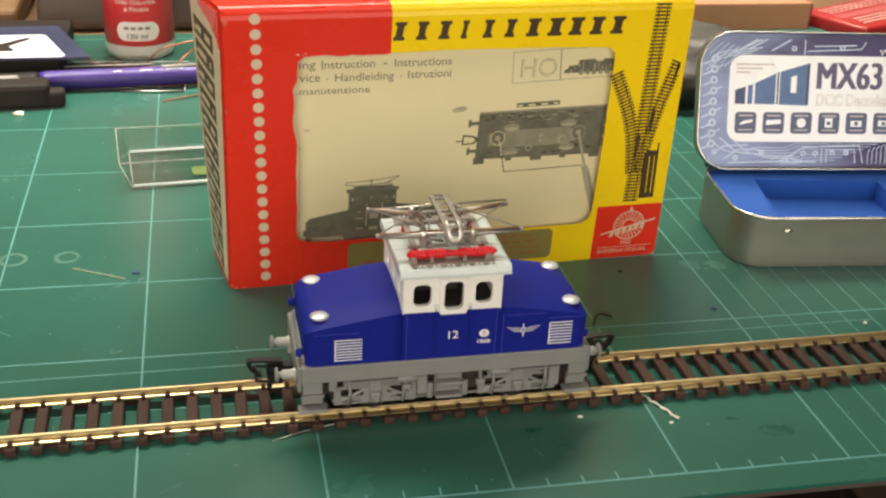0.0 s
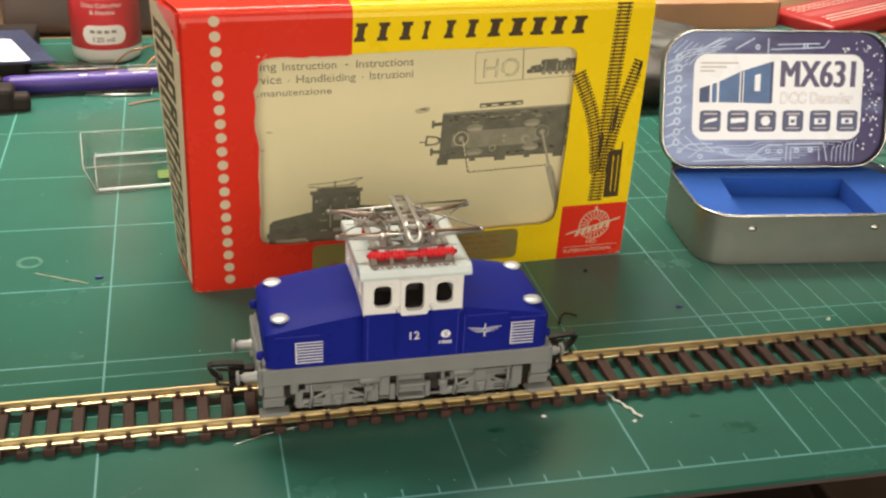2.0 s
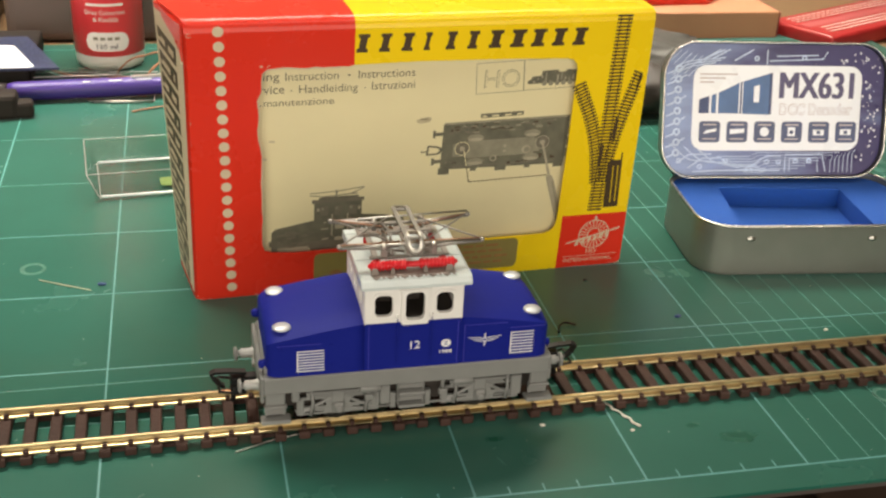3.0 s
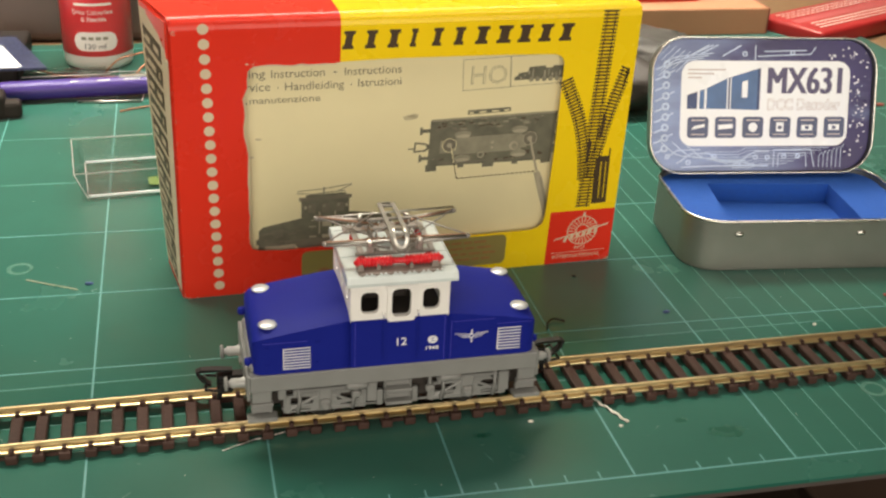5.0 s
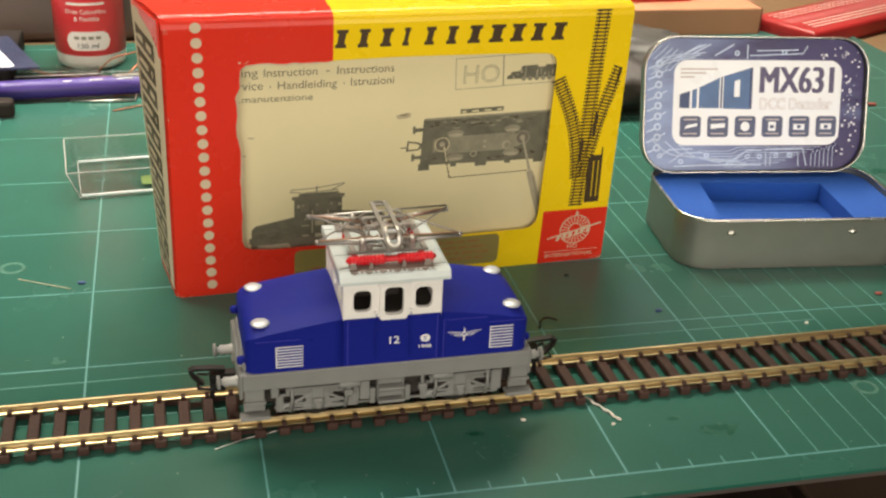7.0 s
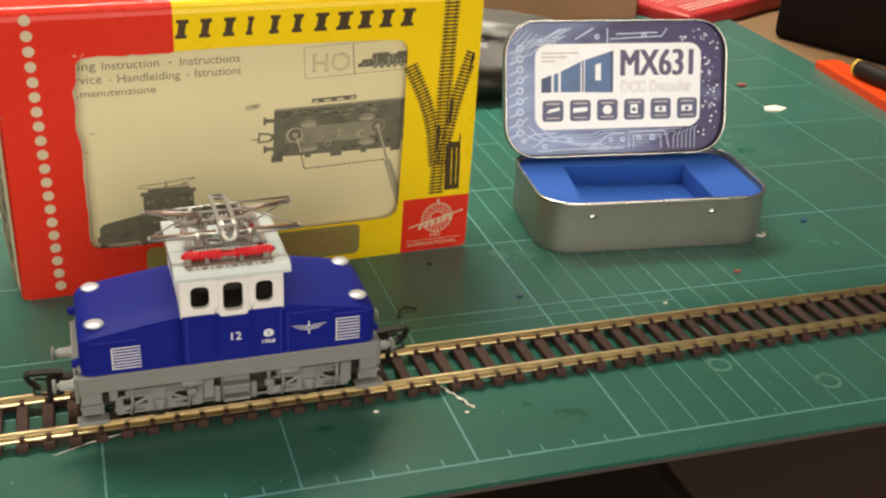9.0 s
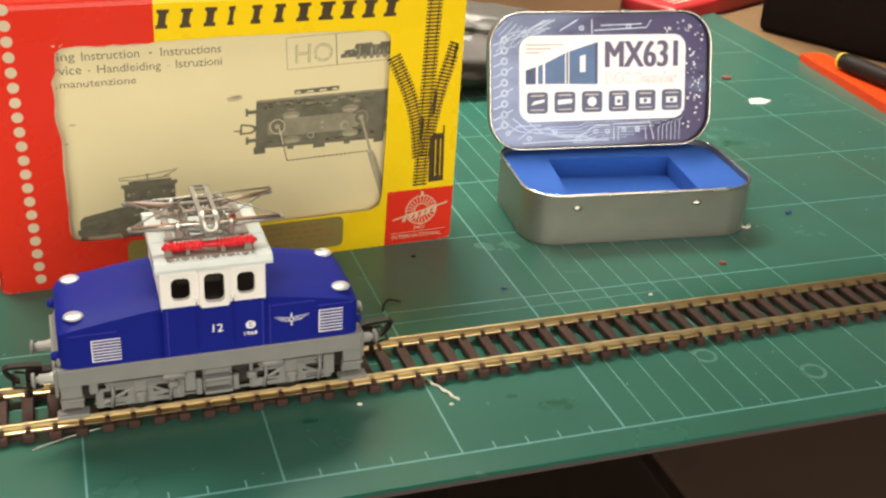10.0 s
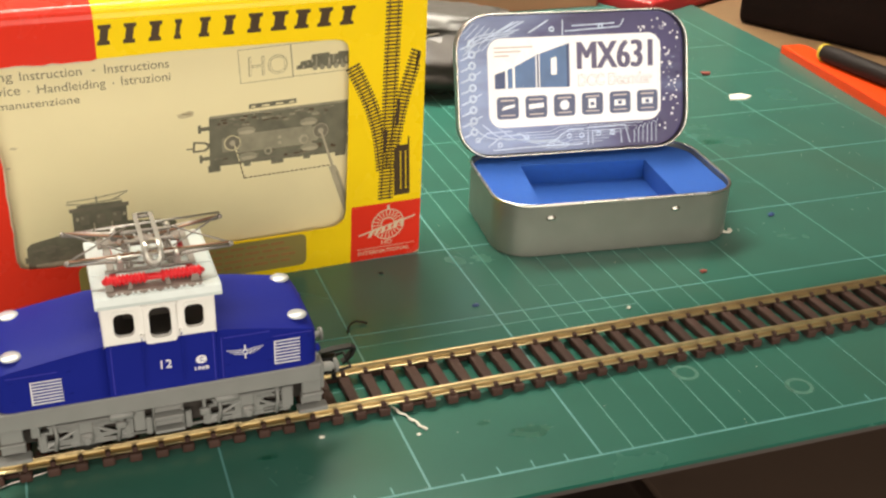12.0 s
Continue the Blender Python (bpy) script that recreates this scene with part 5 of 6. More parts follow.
ip("printed_circle", holed(disc(0.1058, 0.0474, 0.0013, 16), [disc(0.1058, 0.0474, 0.0009, 16)], 0.0002), M_PHOTOLIGHT)
ip("printed_screw", prism(disc(0.1180, 0.0502, 0.0017, 14), 0.0002), M_PHOTOLIGHT)
ip("printed_screw", prism(disc(0.1183, 0.0500, 0.0011, 12), 0.00022), M_PHOTOMID)
for z in (0.0500, 0.0520):
    ip("printed_screw", prism(disc(0.1098, z, 0.0006, 8), 0.0002), M_PHOTOLIGHT)
ip("printed_roof_bar", holed([(0.0998, 0.0632), (0.1156, 0.0636), (0.1156, 0.0652), (0.0998, 0.0648)], [[(0.1004, 0.0635), (0.1150, 0.0639), (0.1150, 0.0645), (0.1004, 0.0641)]], 0.00008), M_PHOTO)
for k in range(3):
    box_print("printed_roof_block", 0.1020 + k * 0.0046, 0.0636, 0.1040 + k * 0.0046, 0.0646, M_PHOTO)
for z in (0.0466, 0.0572):
    box_print("printed_buffer", 0.0838, z, 0.0866, z + 0.0013, M_PHOTO, 0.0001)
    box_print("printed_buffer", 0.0829, z - 0.0007, 0.0838, z + 0.0021, M_PHOTO, 0.0001)
ip("printed_hook", holed([(0.0808, 0.0498), (0.0852, 0.0500), (0.0866, 0.0512), (0.0866, 0.0524), (0.0850, 0.0532), (0.0812, 0.0538)], [[(0.0815, 0.0504), (0.0848, 0.0506), (0.0858, 0.0516), (0.0848, 0.0526), (0.0817, 0.0531)]], 0.00008), M_PHOTO)
box_print("printed_hook", 0.0788, 0.0511, 0.0812, 0.0515, M_PHOTO)
for x, wd, z, h in ((0.0856, 0.0040, 0.0420, 0.0026), (0.0975, 0.0022, 0.0428, 0.0016), (0.1068, 0.0042, 0.0424, 0.0020), (0.1180, 0.0022, 0.0428, 0.0014), (0.1292, 0.0036, 0.0424, 0.0020)):
    box_print("printed_shoe", x, z, x + wd, z + h, M_PHOTO)
for z in (0.0464, 0.0508, 0.0552):
    box_print("printed_lug", 0.1330, z, 0.1375, z + 0.0026, M_PHOTOMID)
    box_print("printed_lug", 0.1330, z + 0.0026, 0.1375, z + 0.0032, M_PHOTO)
for k in range(19):
    u = 0.0975 + k * 0.00159
    ip("printed_dash", flat([(u, 0.0382 + k * 0.00004), (u + 0.0011, 0.0382 + k * 0.00004), (u + 0.0011, 0.0386 + k * 0.00004), (u, 0.0386 + k * 0.00004)]), M_INK)
for k in range(8):
    z, u = 0.0385 + k * 0.0016, 0.0972 - k * 0.00036
    ip("printed_dash", prism([(u, z), (u + 0.0004, z), (u + 0.0002, z + 0.0011), (u - 0.0002, z + 0.0011)], 0.0002), M_INK if k < 4 else M_PAPER)
ip("printed_driver", prism([(0.1238, 0.0522), (0.1246, 0.0522), (0.1286, 0.0390), (0.1277, 0.0390)], 0.00024), M_PHOTOLIGHT)
ip("printed_driver", prism([(0.1270, 0.0386), (0.1292, 0.0390), (0.1304, 0.0368), (0.1362, 0.0190), (0.1336, 0.0180), (0.1284, 0.0340)], 0.0002), M_PHOTOLIGHT)
ip("printed_driver", prism([(0.1294, 0.0366), (0.1300, 0.0366), (0.1354, 0.0192), (0.1346, 0.0190)], 0.00024), M_PHOTOMID)
# finer tones in both printed engines
pr = random.Random(21)
for k in range(120):
    if k < 60:
        x, z = pr.uniform(0.0872, 0.1305), pr.uniform(0.0572, 0.0606)
        z += (x - 0.0885) * 0.02
    elif k < 90:
        x, z = pr.uniform(0.0875, 0.1305), pr.uniform(0.0446, 0.0478)
    else:
        x, z = pr.uniform(0.0275, 0.0400), pr.uniform(0.0166, 0.0225)
    w, h = pr.uniform(0.0004, 0.0026), pr.uniform(0.0002, 0.0008)
    box_print("printed_tone", x, z, x + w, z + h, (M_GREYINK, M_PHOTOMID, M_INK)[k % 3] if k < 90 else M_GREYINK, 0.00010 + 0.0000004 * k)
# grubby marks on the paper
for x, z, rx, rz in ((0.0800, 0.0640, 0.0022, 0.0006), (0.0790, 0.0632, 0.0030, 0.0010), (0.0268, 0.0585, 0.0012, 0.0004), (0.0246, 0.0520, 0.0008, 0.0003)):
    ip("smudge", flat([(x + rx * (1 + 0.3 * pr.uniform(-1, 1)) * math.cos(a * 0.63), z + rz * (1 + 0.3 * pr.uniform(-1, 1)) * math.sin(a * 0.63)) for a in range(10)]), M_SMUDGE)
# ---------- the open decoder tin ----------
TINM = pose(0.1153, 0.1384, 0, 0, 0, -5.6)
tin = thing("open_tin", TINM, "open silver metal tin lined with blue foam, standing on mat", "metal tin")
TA, TB, TR, TH = 0.0472, 0.0272, 0.0132, 0.0208


def ring_wall(a, b, r, t, z0, z1, base=False):
    """Upright wall of a rounded tray with its floor."""
    bm = bmesh.new()
    o, i = rrect(-a, -b, a, b, r, 8), rrect(-a + t, -b + t, a - t, b - t, r - t, 8)
    n = len(o)
    edge = 0.0012 if base else 0.0
    small = rrect(-a + edge, -b + edge, a - edge, b - edge, r - edge, 8)
    R = [[bm.verts.new((x, y, z)) for x, y in pts] for pts, z in ((small, z0), (o, z0 + edge), (o, z1), (i, z1), (i, z0 + t))]
    for p, q in zip(R, R[1:]):
        for k in range(n):
            bm.faces.new((p[k], p[(k + 1) % n], q[(k + 1) % n], q[k]))
    bm.faces.new(R[0][::-1])
    bm.faces.new(R[-1])
    return bm


part("tray", ring_wall(TA, TB, TR, 0.0004, 0.0, TH, True), M_TIN, tin, "brushed silver tin tray", "crisp")
rim_path = [(x, y, TH) for x, y in rrect(-TA + 0.0002, -TB + 0.0002, TA - 0.0002, TB - 0.0002, TR, 8)]
part("rim", tube(rim_path, 0.0006, 8, True), M_TINRIM, tin, "bright rolled rim", True)
for u in (-0.0282, 0.0206):
    part("latch_dimple", shift(lathe([(0.0016, 0), (0.0013, 0.0004), (0.0006, 0.0007), (0, 0.0008)], 14), pose(u, -TB, 0.0157, 90, 0, 0) @ Matrix.Diagonal((1.2, 0.7, 1, 1))), M_TINRIM, tin, "small bright latch dimple", True)
# foam block with a rectangular well
FA, FB = TA - 0.0008, TB - 0.0008
u_shape = rrect(-FA, -FB, FA, FB, TR - 0.001, 8) + [(-0.0306, -FB), (-0.0270, 0.0150), (0.0246, 0.0131), (0.0234, -FB)]
part("foam_block", prism(u_shape, 0.0080, Matrix.Translation((0, 0, 0.0106))), M_FOAM, tin, "cut blue foam insert")
part("foam_floor", prism(rrect(-FA, -FB, FA, FB, TR - 0.001, 8), 0.0100, Matrix.Translation((0, 0, 0.0006))), M_FOAM, tin)

# lid, standing open and leaning back; local frame: x across, y up the lid, z out of its inner face
LIDM = Matrix.Translation((-0.0021, 0.0200, TH)) @ Matrix.Rotation(radians(90 - 17.2), 4, "X")
LA, LH, LR = 0.0483, 0.0556, 0.0134
shell = ring_wall(LA, LH / 2, LR, 0.0004, 0.0, 0.0060, True)
lid = part("lid", shift(shell, LIDM @ Matrix.Translation((0, LH / 2, -0.0060))), M_TIN, tin, "hinged tin lid with a printed card inside", "crisp")
lrim = [(x, y + LH / 2, 0) for x, y in rrect(-LA + 0.0002, -LH / 2 + 0.0002, LA - 0.0002, LH / 2 - 0.0002, LR, 8)]
part("lid_rim", shift(tube(lrim, 0.00042, 8, True), LIDM), M_TINRIM, lid, "bright rolled rim", True)
for u in (-0.030, 0.030):
    part("hinge", block(u - 0.005, 0.0255, TH - 0.004, u + 0.005, 0.0276, TH + 0.0015, 0.0006), M_TIN, tin)


def lp(name, bm, material, lift=0.0, label=""):
    return part(name, shift(bm, LIDM @ Matrix.Translation((0, 0, -0.0024 + lift))), material, lid, label)


lp("card", prism(rrect(-LA + 0.0008, 0.0008, LA - 0.0008, LH - 0.0008, LR - 0.0008, 8), 0.0006, Matrix.Translation((0, 0, -0.0006))), M_LIDPRINT, 0.0, "violet blue circuit-board print")
lr = random.Random(3)


def trace(pts, w):
    L = [Vector((x, y, 0)) for x, y in pts]
    left, right = [], []
    for i, p in enumerate(L):
        d = (L[min(i + 1, len(L) - 1)] - L[max(i - 1, 0)]).normalized()
        n = Vector((-d.y, d.x, 0)) * w / 2
        left.append(p + n)
        right.append(p - n)
    lp("printed_trace", prism([(v.x, v.y) for v in left + right[::-1]], 0.00006), M_TRACE)


def pad(x, y, r, material=M_TRACE):
    lp("printed_pad", holed(disc(x, y, r, 14), [disc(x, y, r * 0.5, 10)], 0.00007), material)


for k in range(9):
    y = 0.0085 + k * 0.0043
    trace([(-0.0462, y - 0.0004), (-0.0440, y + 0.0004), (-0.0425, y + 0.0012)], 0.0007)
    pad(-0.0415, y + 0.0018, 0.0016)
    if k % 2:
        trace([(-0.0402, y + 0.0024), (-0.0380, y + 0.0036)], 0.0005)
for x0, y0, x1, y1 in ((-0.030, 0.049, -0.022, 0.0525), (-0.028, 0.0485, -0.020, 0.0525), (-0.018, 0.048, -0.010, 0.0525), (-0.034, 0.047, -0.024, 0.0525)):
    trace([(x0, y0), (x1, y1)], 0.0005)
for pts in ([(-0.004, 0.0465), (-0.004, 0.0525)], [(-0.003, 0.0480), (0.020, 0.0490), (0.022, 0.0520)], [(0.0, 0.0500), (0.018, 0.0505)],
            [(-0.036, 0.0040), (-0.030, 0.0080), (-0.022, 0.0082), (-0.018, 0.0050), (-0.006, 0.0050)], [(-0.034, 0.0025), (-0.020, 0.0030), (0.004, 0.0030)],
            [(0.006, 0.0025), (0.006, 0.0095), (0.022, 0.0098), (0.024, 0.0025)], [(0.008, 0.0025), (0.008, 0.0080), (0.020, 0.0082), (0.0205, 0.0025)],
            [(-0.012, 0.0030), (-0.002, 0.0090), (0.004, 0.0090)], [(-0.041, 0.0060), (-0.036, 0.0095), (-0.026, 0.0098)]):
    trace(pts, 0.00045)
for k in range(3):
    x = -0.0400 + k * 0.0060
    trace([(v.x, v.y) for v in curve_pts([(x - 0.004, 0.0140 - 0.0012 * k, 0), (x + 0.004, 0.0078 - 0.0008 * k, 0), (x + 0.014, 0.0066 - 0.0006 * k, 0), (x + 0.026, 0.0040 - 0.0003 * k, 0)], 6)], 0.0004)
    trace([(v.x, v.y) for v in curve_pts([(-0.045 + 0.001 * k, 0.040 + 0.0020 * k, 0), (-0.038, 0.045 + 0.0012 * k, 0), (-0.026 + 0.002 * k, 0.0472 + 0.0010 * k, 0)], 6)], 0.0004)
for k in range(7):
    y = 0.0022 + 0.0011 * k
    trace([(-0.012 - 0.002 * k, y), (-0.004 - 0.001 * k, y), (0.000 - 0.001 * k, y + 0.0016), (0.012 + 0.003 * k, y + 0.0016)], 0.00022)
for k in range(6):
    x = 0.026 + 0.0019 * k
    trace([(x, 0.0022), (x, 0.0072 + 0.0006 * k), (x + 0.0012, 0.0086 + 0.0006 * k)], 0.00024)
    trace([(-0.0455 + 0.0016 * k, 0.0475 - 0.0012 * k), (-0.0405 + 0.0022 * k, 0.0522 - 0.0006 * k)], 0.00028)
    trace([(0.0385 + 0.0011 * k, 0.020 + 0.004 * k), (0.0400 + 0.0009 * k, 0.020 + 0.004 * k)], 0.00022)
for x, y in ((-0.031, 0.0045), (-0.020, 0.0070), (-0.002, 0.0065), (0.0032, 0.0065), (0.0105, 0.0068), (0.0165, 0.0070), (-0.0085, 0.0490), (0.012, 0.0495), (-0.040, 0.0070)):
    pad(x, y, 0.0011)
for k in range(58):
    x = lr.uniform(0.037, 0.0455)
    y = lr.uniform(0.006, 0.050)
    if k > 44:
        x, y = lr.uniform(0.026, 0.040), lr.uniform(0.0465, 0.0525)
    lp("printed_dot", prism(disc(x, y, lr.uniform(0.0002, 0.00055), 8), 0.00007), M_DOT)

lp("label", prism(rrect(-0.0352, 0.0112, 0.0376, 0.0462, 0.0055, 6), 0.00008), M_LABEL, 0.00008, "white printed label")
K = 0.00017
# brand block drawn as plain slanting shapes
lp("brand_shape", prism([(-0.0325, 0.0266), (-0.0282, 0.0266), (-0.0282, 0.0336), (-0.0325, 0.0322)], 0.0001), M_LOGOD, K, "dark blue plain shape")
lp("brand_shape", prism([(-0.0272, 0.0266), (-0.0252, 0.0266), (-0.0252, 0.0346), (-0.0272, 0.0339)], 0.0001), M_LOGO, K)
lp("brand_shape", prism([(-0.0242, 0.0266), (-0.0156, 0.0265), (-0.0156, 0.0390), (-0.0242, 0.0350)], 0.0001), M_LOGO, K, "blue plain wedge")
lp("brand_shape", prism([(-0.0150, 0.0265), (-0.0143, 0.0265), (-0.0143, 0.0396), (-0.0150, 0.0393)], 0.0001), M_LOGOD, K)
lp("brand_shape", prism([(-0.0138, 0.0264), (-0.0026, 0.0261), (-0.0026, 0.0430), (-0.0138, 0.0396)], 0.0001), M_LOGO, K, "blue plain block")
lp("brand_shape", prism([(-0.0026, 0.0261), (-0.0014, 0.0263), (-0.0014, 0.0432), (-0.0026, 0.0430)], 0.0001), M_LOGOD, K)
lp("brand_slot", prism([(-0.0092, 0.0312), (-0.0068, 0.0312), (-0.0068, 0.0383), (-0.0092, 0.0376)], 0.00016), M_LABEL, K)
for k in range(3):
    z = 0.0425 - k * 0.0016
    lp("small_print", prism([(-0.0325, z - 0.0003), (-0.0165 - 0.005 * k, z - 0.0003), (-0.0165 - 0.005 * k, z + 0.0003), (-0.0325, z + 0.0003)], 0.00008), M_TXTPALE, K)
for trio in zip(*[letters("MX631", 0.0017 + 0.0005 * k, 0.0328, 0.0332 + 0.0005 * k, 0.0436, 0.0001 + 0.00002 * k) for k in range(3)]):
    lp("printed_letter", merge(*trio), M_TXT, K)
for ch in letters("DCC Decoder", 0.0022, 0.0260, 0.0340, 0.0308, 0.0001, 0.045):
    lp("printed_letter", ch, M_TXTPALE, K)
for ch in letters("DCC Decoder", 0.0025, 0.0263, 0.0337, 0.0305, 0.00018, 0.008):
    lp("printed_letter", ch, M_LABEL, K)
for k in range(6):
    x = -0.0320 + k * 0.01185
    lp("icon", prism(rrect(x, 0.0146, x + 0.0090, 0.0233, 0.0014, 4), 0.0001), M_ICON, K, "small dark blue pictogram tile")
    lp("icon_bar", prism([(x + 0.0016, 0.0216), (x + 0.0074, 0.0216), (x + 0.0074, 0.0222), (x + 0.0016, 0.0222)], 0.00016), M_TXTPALE, K)
    lp("icon_bar", prism([(x + 0.0016, 0.0158), (x + 0.0074, 0.0158), (x + 0.0074, 0.0163), (x + 0.0016, 0.0163)], 0.00016), M_TXTPALE, K)
    shapes = ([(0.0018, 0.0034), (0.0074, 0.0046), (0.0074, 0.0058), (0.0030, 0.0050)], [(0.0014, 0.0034), (0.0076, 0.0040), (0.0076, 0.0058), (0.0014, 0.0054)],
              disc(0.0045, 0.0044, 0.0020, 12), [(0.0028, 0.0026), (0.0060, 0.0026), (0.0060, 0.0064), (0.0028, 0.0064)],
              [(0.0020, 0.0030), (0.0068, 0.0030), (0.0068, 0.0054), (0.0020, 0.0054)], [(0.0020, 0.0032), (0.0068, 0.0032), (0.0068, 0.0056), (0.0020, 0.0056)])[k]
    lp("icon_shape", prism([(x + a, 0.0146 + b) for a, b in shapes], 0.00016), M_LABEL, K)
    if k in (3, 4, 5):
        lp("icon_shape", prism([(x + a, 0.0146 + b) for a, b in ((0.0036, 0.0036), (0.0052, 0.0036), (0.0052, 0.0050), (0.0036, 0.0050))], 0.00022), M_ICON, K)

# ---------- things round about ----------
# bottle of craft glue
bottle = thing("glue_bottle", pose(-0.1610, 0.4030, 0, 0, 0, 0), "white plastic glue bottle with a red label, standing on the mat", "bottle")
part("body", lathe([(0.0150, 0), (0.0178, 0.0015), (0.0184, 0.004), (0.0184, 0.110), (0.016, 0.122), (0.009, 0.130), (0.009, 0.140)], 40), M_BOTTLE, bottle, "", True)
part("label", lathe([(0.0184, 0.0086), (0.0188, 0.0088), (0.0188, 0.105), (0.0184, 0.1052)], 40), M_BOTLAB, bottle, "red wrap-round label", True)
part("nozzle", lathe([(0.0095, 0.138), (0.0095, 0.150), (0.006, 0.156), (0.0025, 0.180), (0.001, 0.182)], 24), M_BOTLAB, bottle)


def wrap(bm, r):
    """Bends a flat x, z print round the bottle, facing the front."""
    for v in bm.verts:
        a = v.co.x / r
        d = r + v.co.z
        v.co = Vector((d * math.sin(a), -d * math.cos(a), v.co.y))
    return bm


def wrapped_field(x0, z0, x1, z1, r, n=24):
    """A rounded field in upright strips, so that it bends cleanly."""
    bm = bmesh.new()
    rows = []
    for i in range(n + 1):
        x = x0 + (x1 - x0) * i / n
        d = max(r - (x - x0), r - (x1 - x), 0)
        c = r - math.sqrt(max(r * r - d * d, 0))
        rows.append([bm.verts.new((x, z0 + c + 0.00001, 0)), bm.verts.new((x, z1 - c, 0)), bm.verts.new((x, z1 - c, 0.0001)), bm.verts.new((x, z0 + c + 0.00001, 0.0001))])
    for a, b in zip(rows, rows[1:]):
        for k in range(4):
            bm.faces.new((a[k], a[(k + 1) % 4], b[(k + 1) % 4], b[k]))
    bm.faces.new(rows[0])
    bm.faces.new(rows[-1][::-1])
    return bm


part("oval_field", wrap(wrapped_field(-0.0118, 0.0118, 0.0118, 0.0222, 0.0050), 0.0189), M_BOTTLE, bottle, "white oval field")
for body, x0, z0, x1, z1, r_, m_ in (("120 ml", -0.0058, 0.0132, 0.0052, 0.0158, 0.0191, M_DARKBOX), ("Dries Colourless", -0.0112, 0.0318, 0.0104, 0.0342, 0.0189, M_BOTTLE),
                                     ("& Flexible", -0.0068, 0.0280, 0.0064, 0.0304, 0.0189, M_BOTTLE)):
    for ch in letters(body, x0, z0, x1, z1):
        part("printed_letter", wrap(ch, r_), m_, bottle)
for k in range(4):
    part("printed_bar", wrap(prism([(-0.0075 + 0.0038 * k, 0.0180), (-0.0048 + 0.0038 * k, 0.0180), (-0.0048 + 0.0038 * k, 0.0196), (-0.0075 + 0.0038 * k, 0.0196)], 0.0001), 0.0191), M_PHOTOMID, bottle)
part("printed_bar", wrap(wrapped_field(-0.0105, 0.0364, 0.0100, 0.0378, 0.0004), 0.0189), M_BOTTLE, bottle)

# purple pen with a dark grip
pen = thing("purple_pen", pose(-0.2080, 0.3380, 0.0058, 0, 0, 4.5), "purple ballpoint pen with a dark grip, lying on the mat", "pen")
part("barrel", shift(lathe([(0.0040, 0), (0.0048, 0.004), (0.0048, 0.060), (0.0044, 0.100), (0.0040, 0.118), (0.002, 0.120)], 20), pose(0, 0, 0, 0, 90, 0)), M_PURPLE, pen, "", True)
part("grip", shift(lathe([(0.0008, 0), (0.0016, 0.010), (0.0036, 0.022), (0.0046, 0.030), (0.0046, 0.062), (0.0044, 0.064)], 20), pose(-0.064, 0, 0, 0, 90, 0)), M_PENDARK, pen, "dark rubber grip", True)
part("clip", block(0.060, -0.0012, 0.0044, 0.100, 0.0012, 0.0058, 0.0004), M_CHROME, pen, "silver clip")
for k in range(3):
    part("printed_bar", block(0.036 + k * 0.013, -0.0026, 0.0040, 0.040 + k * 0.015, -0.0021, 0.00445), M_DECAL, pen)

# dark case with a navy card on it
case = tagged(part("flat_case", block(-0.310, 0.357, 0, -0.199, 0.430, 0.0118, 0.002), M_DARKBOX), "flat black plastic case lying on the mat", "case")
card = thing("blister_card", pose(0, 0, 0.0120), "navy blue card with a white label, lying on a black case", "card")
part("backing", prism([(-0.320, 0.349), (-0.184, 0.353), (-0.205, 0.411), (-0.320, 0.407)], 0.0012), M_NAVY, card, "speckled navy backing")
part("label", prism([(-0.318, 0.3505), (-0.1985, 0.3540), (-0.1965, 0.3560), (-0.2095, 0.3920), (-0.2120, 0.3935), (-0.318, 0.3900)], 0.0002, Matrix.Translation((0, 0, 0.0012))), M_LABEL, card, "white printed label")
part("printed_shape", prism([(-0.300, 0.3600), (-0.236, 0.3620), (-0.228, 0.3635), (-0.222, 0.3640), (-0.226, 0.3730), (-0.216, 0.3860), (-0.219, 0.3880), (-0.236, 0.3720), (-0.300, 0.3690)], 0.0001, Matrix.Translation((0, 0, 0.0014))), M_DARKBOX, card, "dark printed silhouette")
part("printed_bar", prism([(-0.300, 0.3830), (-0.232, 0.3850), (-0.232, 0.3890), (-0.300, 0.3870)], 0.0001, Matrix.Translation((0, 0, 0.0014))), M_GREYINK, card)
part("printed_bar", prism([(-0.300, 0.3545), (-0.215, 0.3568), (-0.215, 0.3580), (-0.300, 0.3558)], 0.0001, Matrix.Translation((0, 0, 0.0014))), M_TXTPALE, card)
clamp = thing("black_clamp", pose(-0.238, 0.322, 0, 0, 0, 3), "black plastic clamp lying on the mat", "clamp")
part("jaw", block(-0.060, -0.012, 0, 0.037, 0.002, 0.0125, 0.0025), M_DARKBOX, clamp)
part("jaw_tip", block(0.030, -0.011, 0.0, 0.044, -0.002, 0.0085, 0.002), M_DARKBOX, clamp)
part("bar", block(-0.060, 0.002, 0.002, 0.022, 0.012, 0.0105, 0.0015), M_GREYCABLE, clamp, "grey bar")

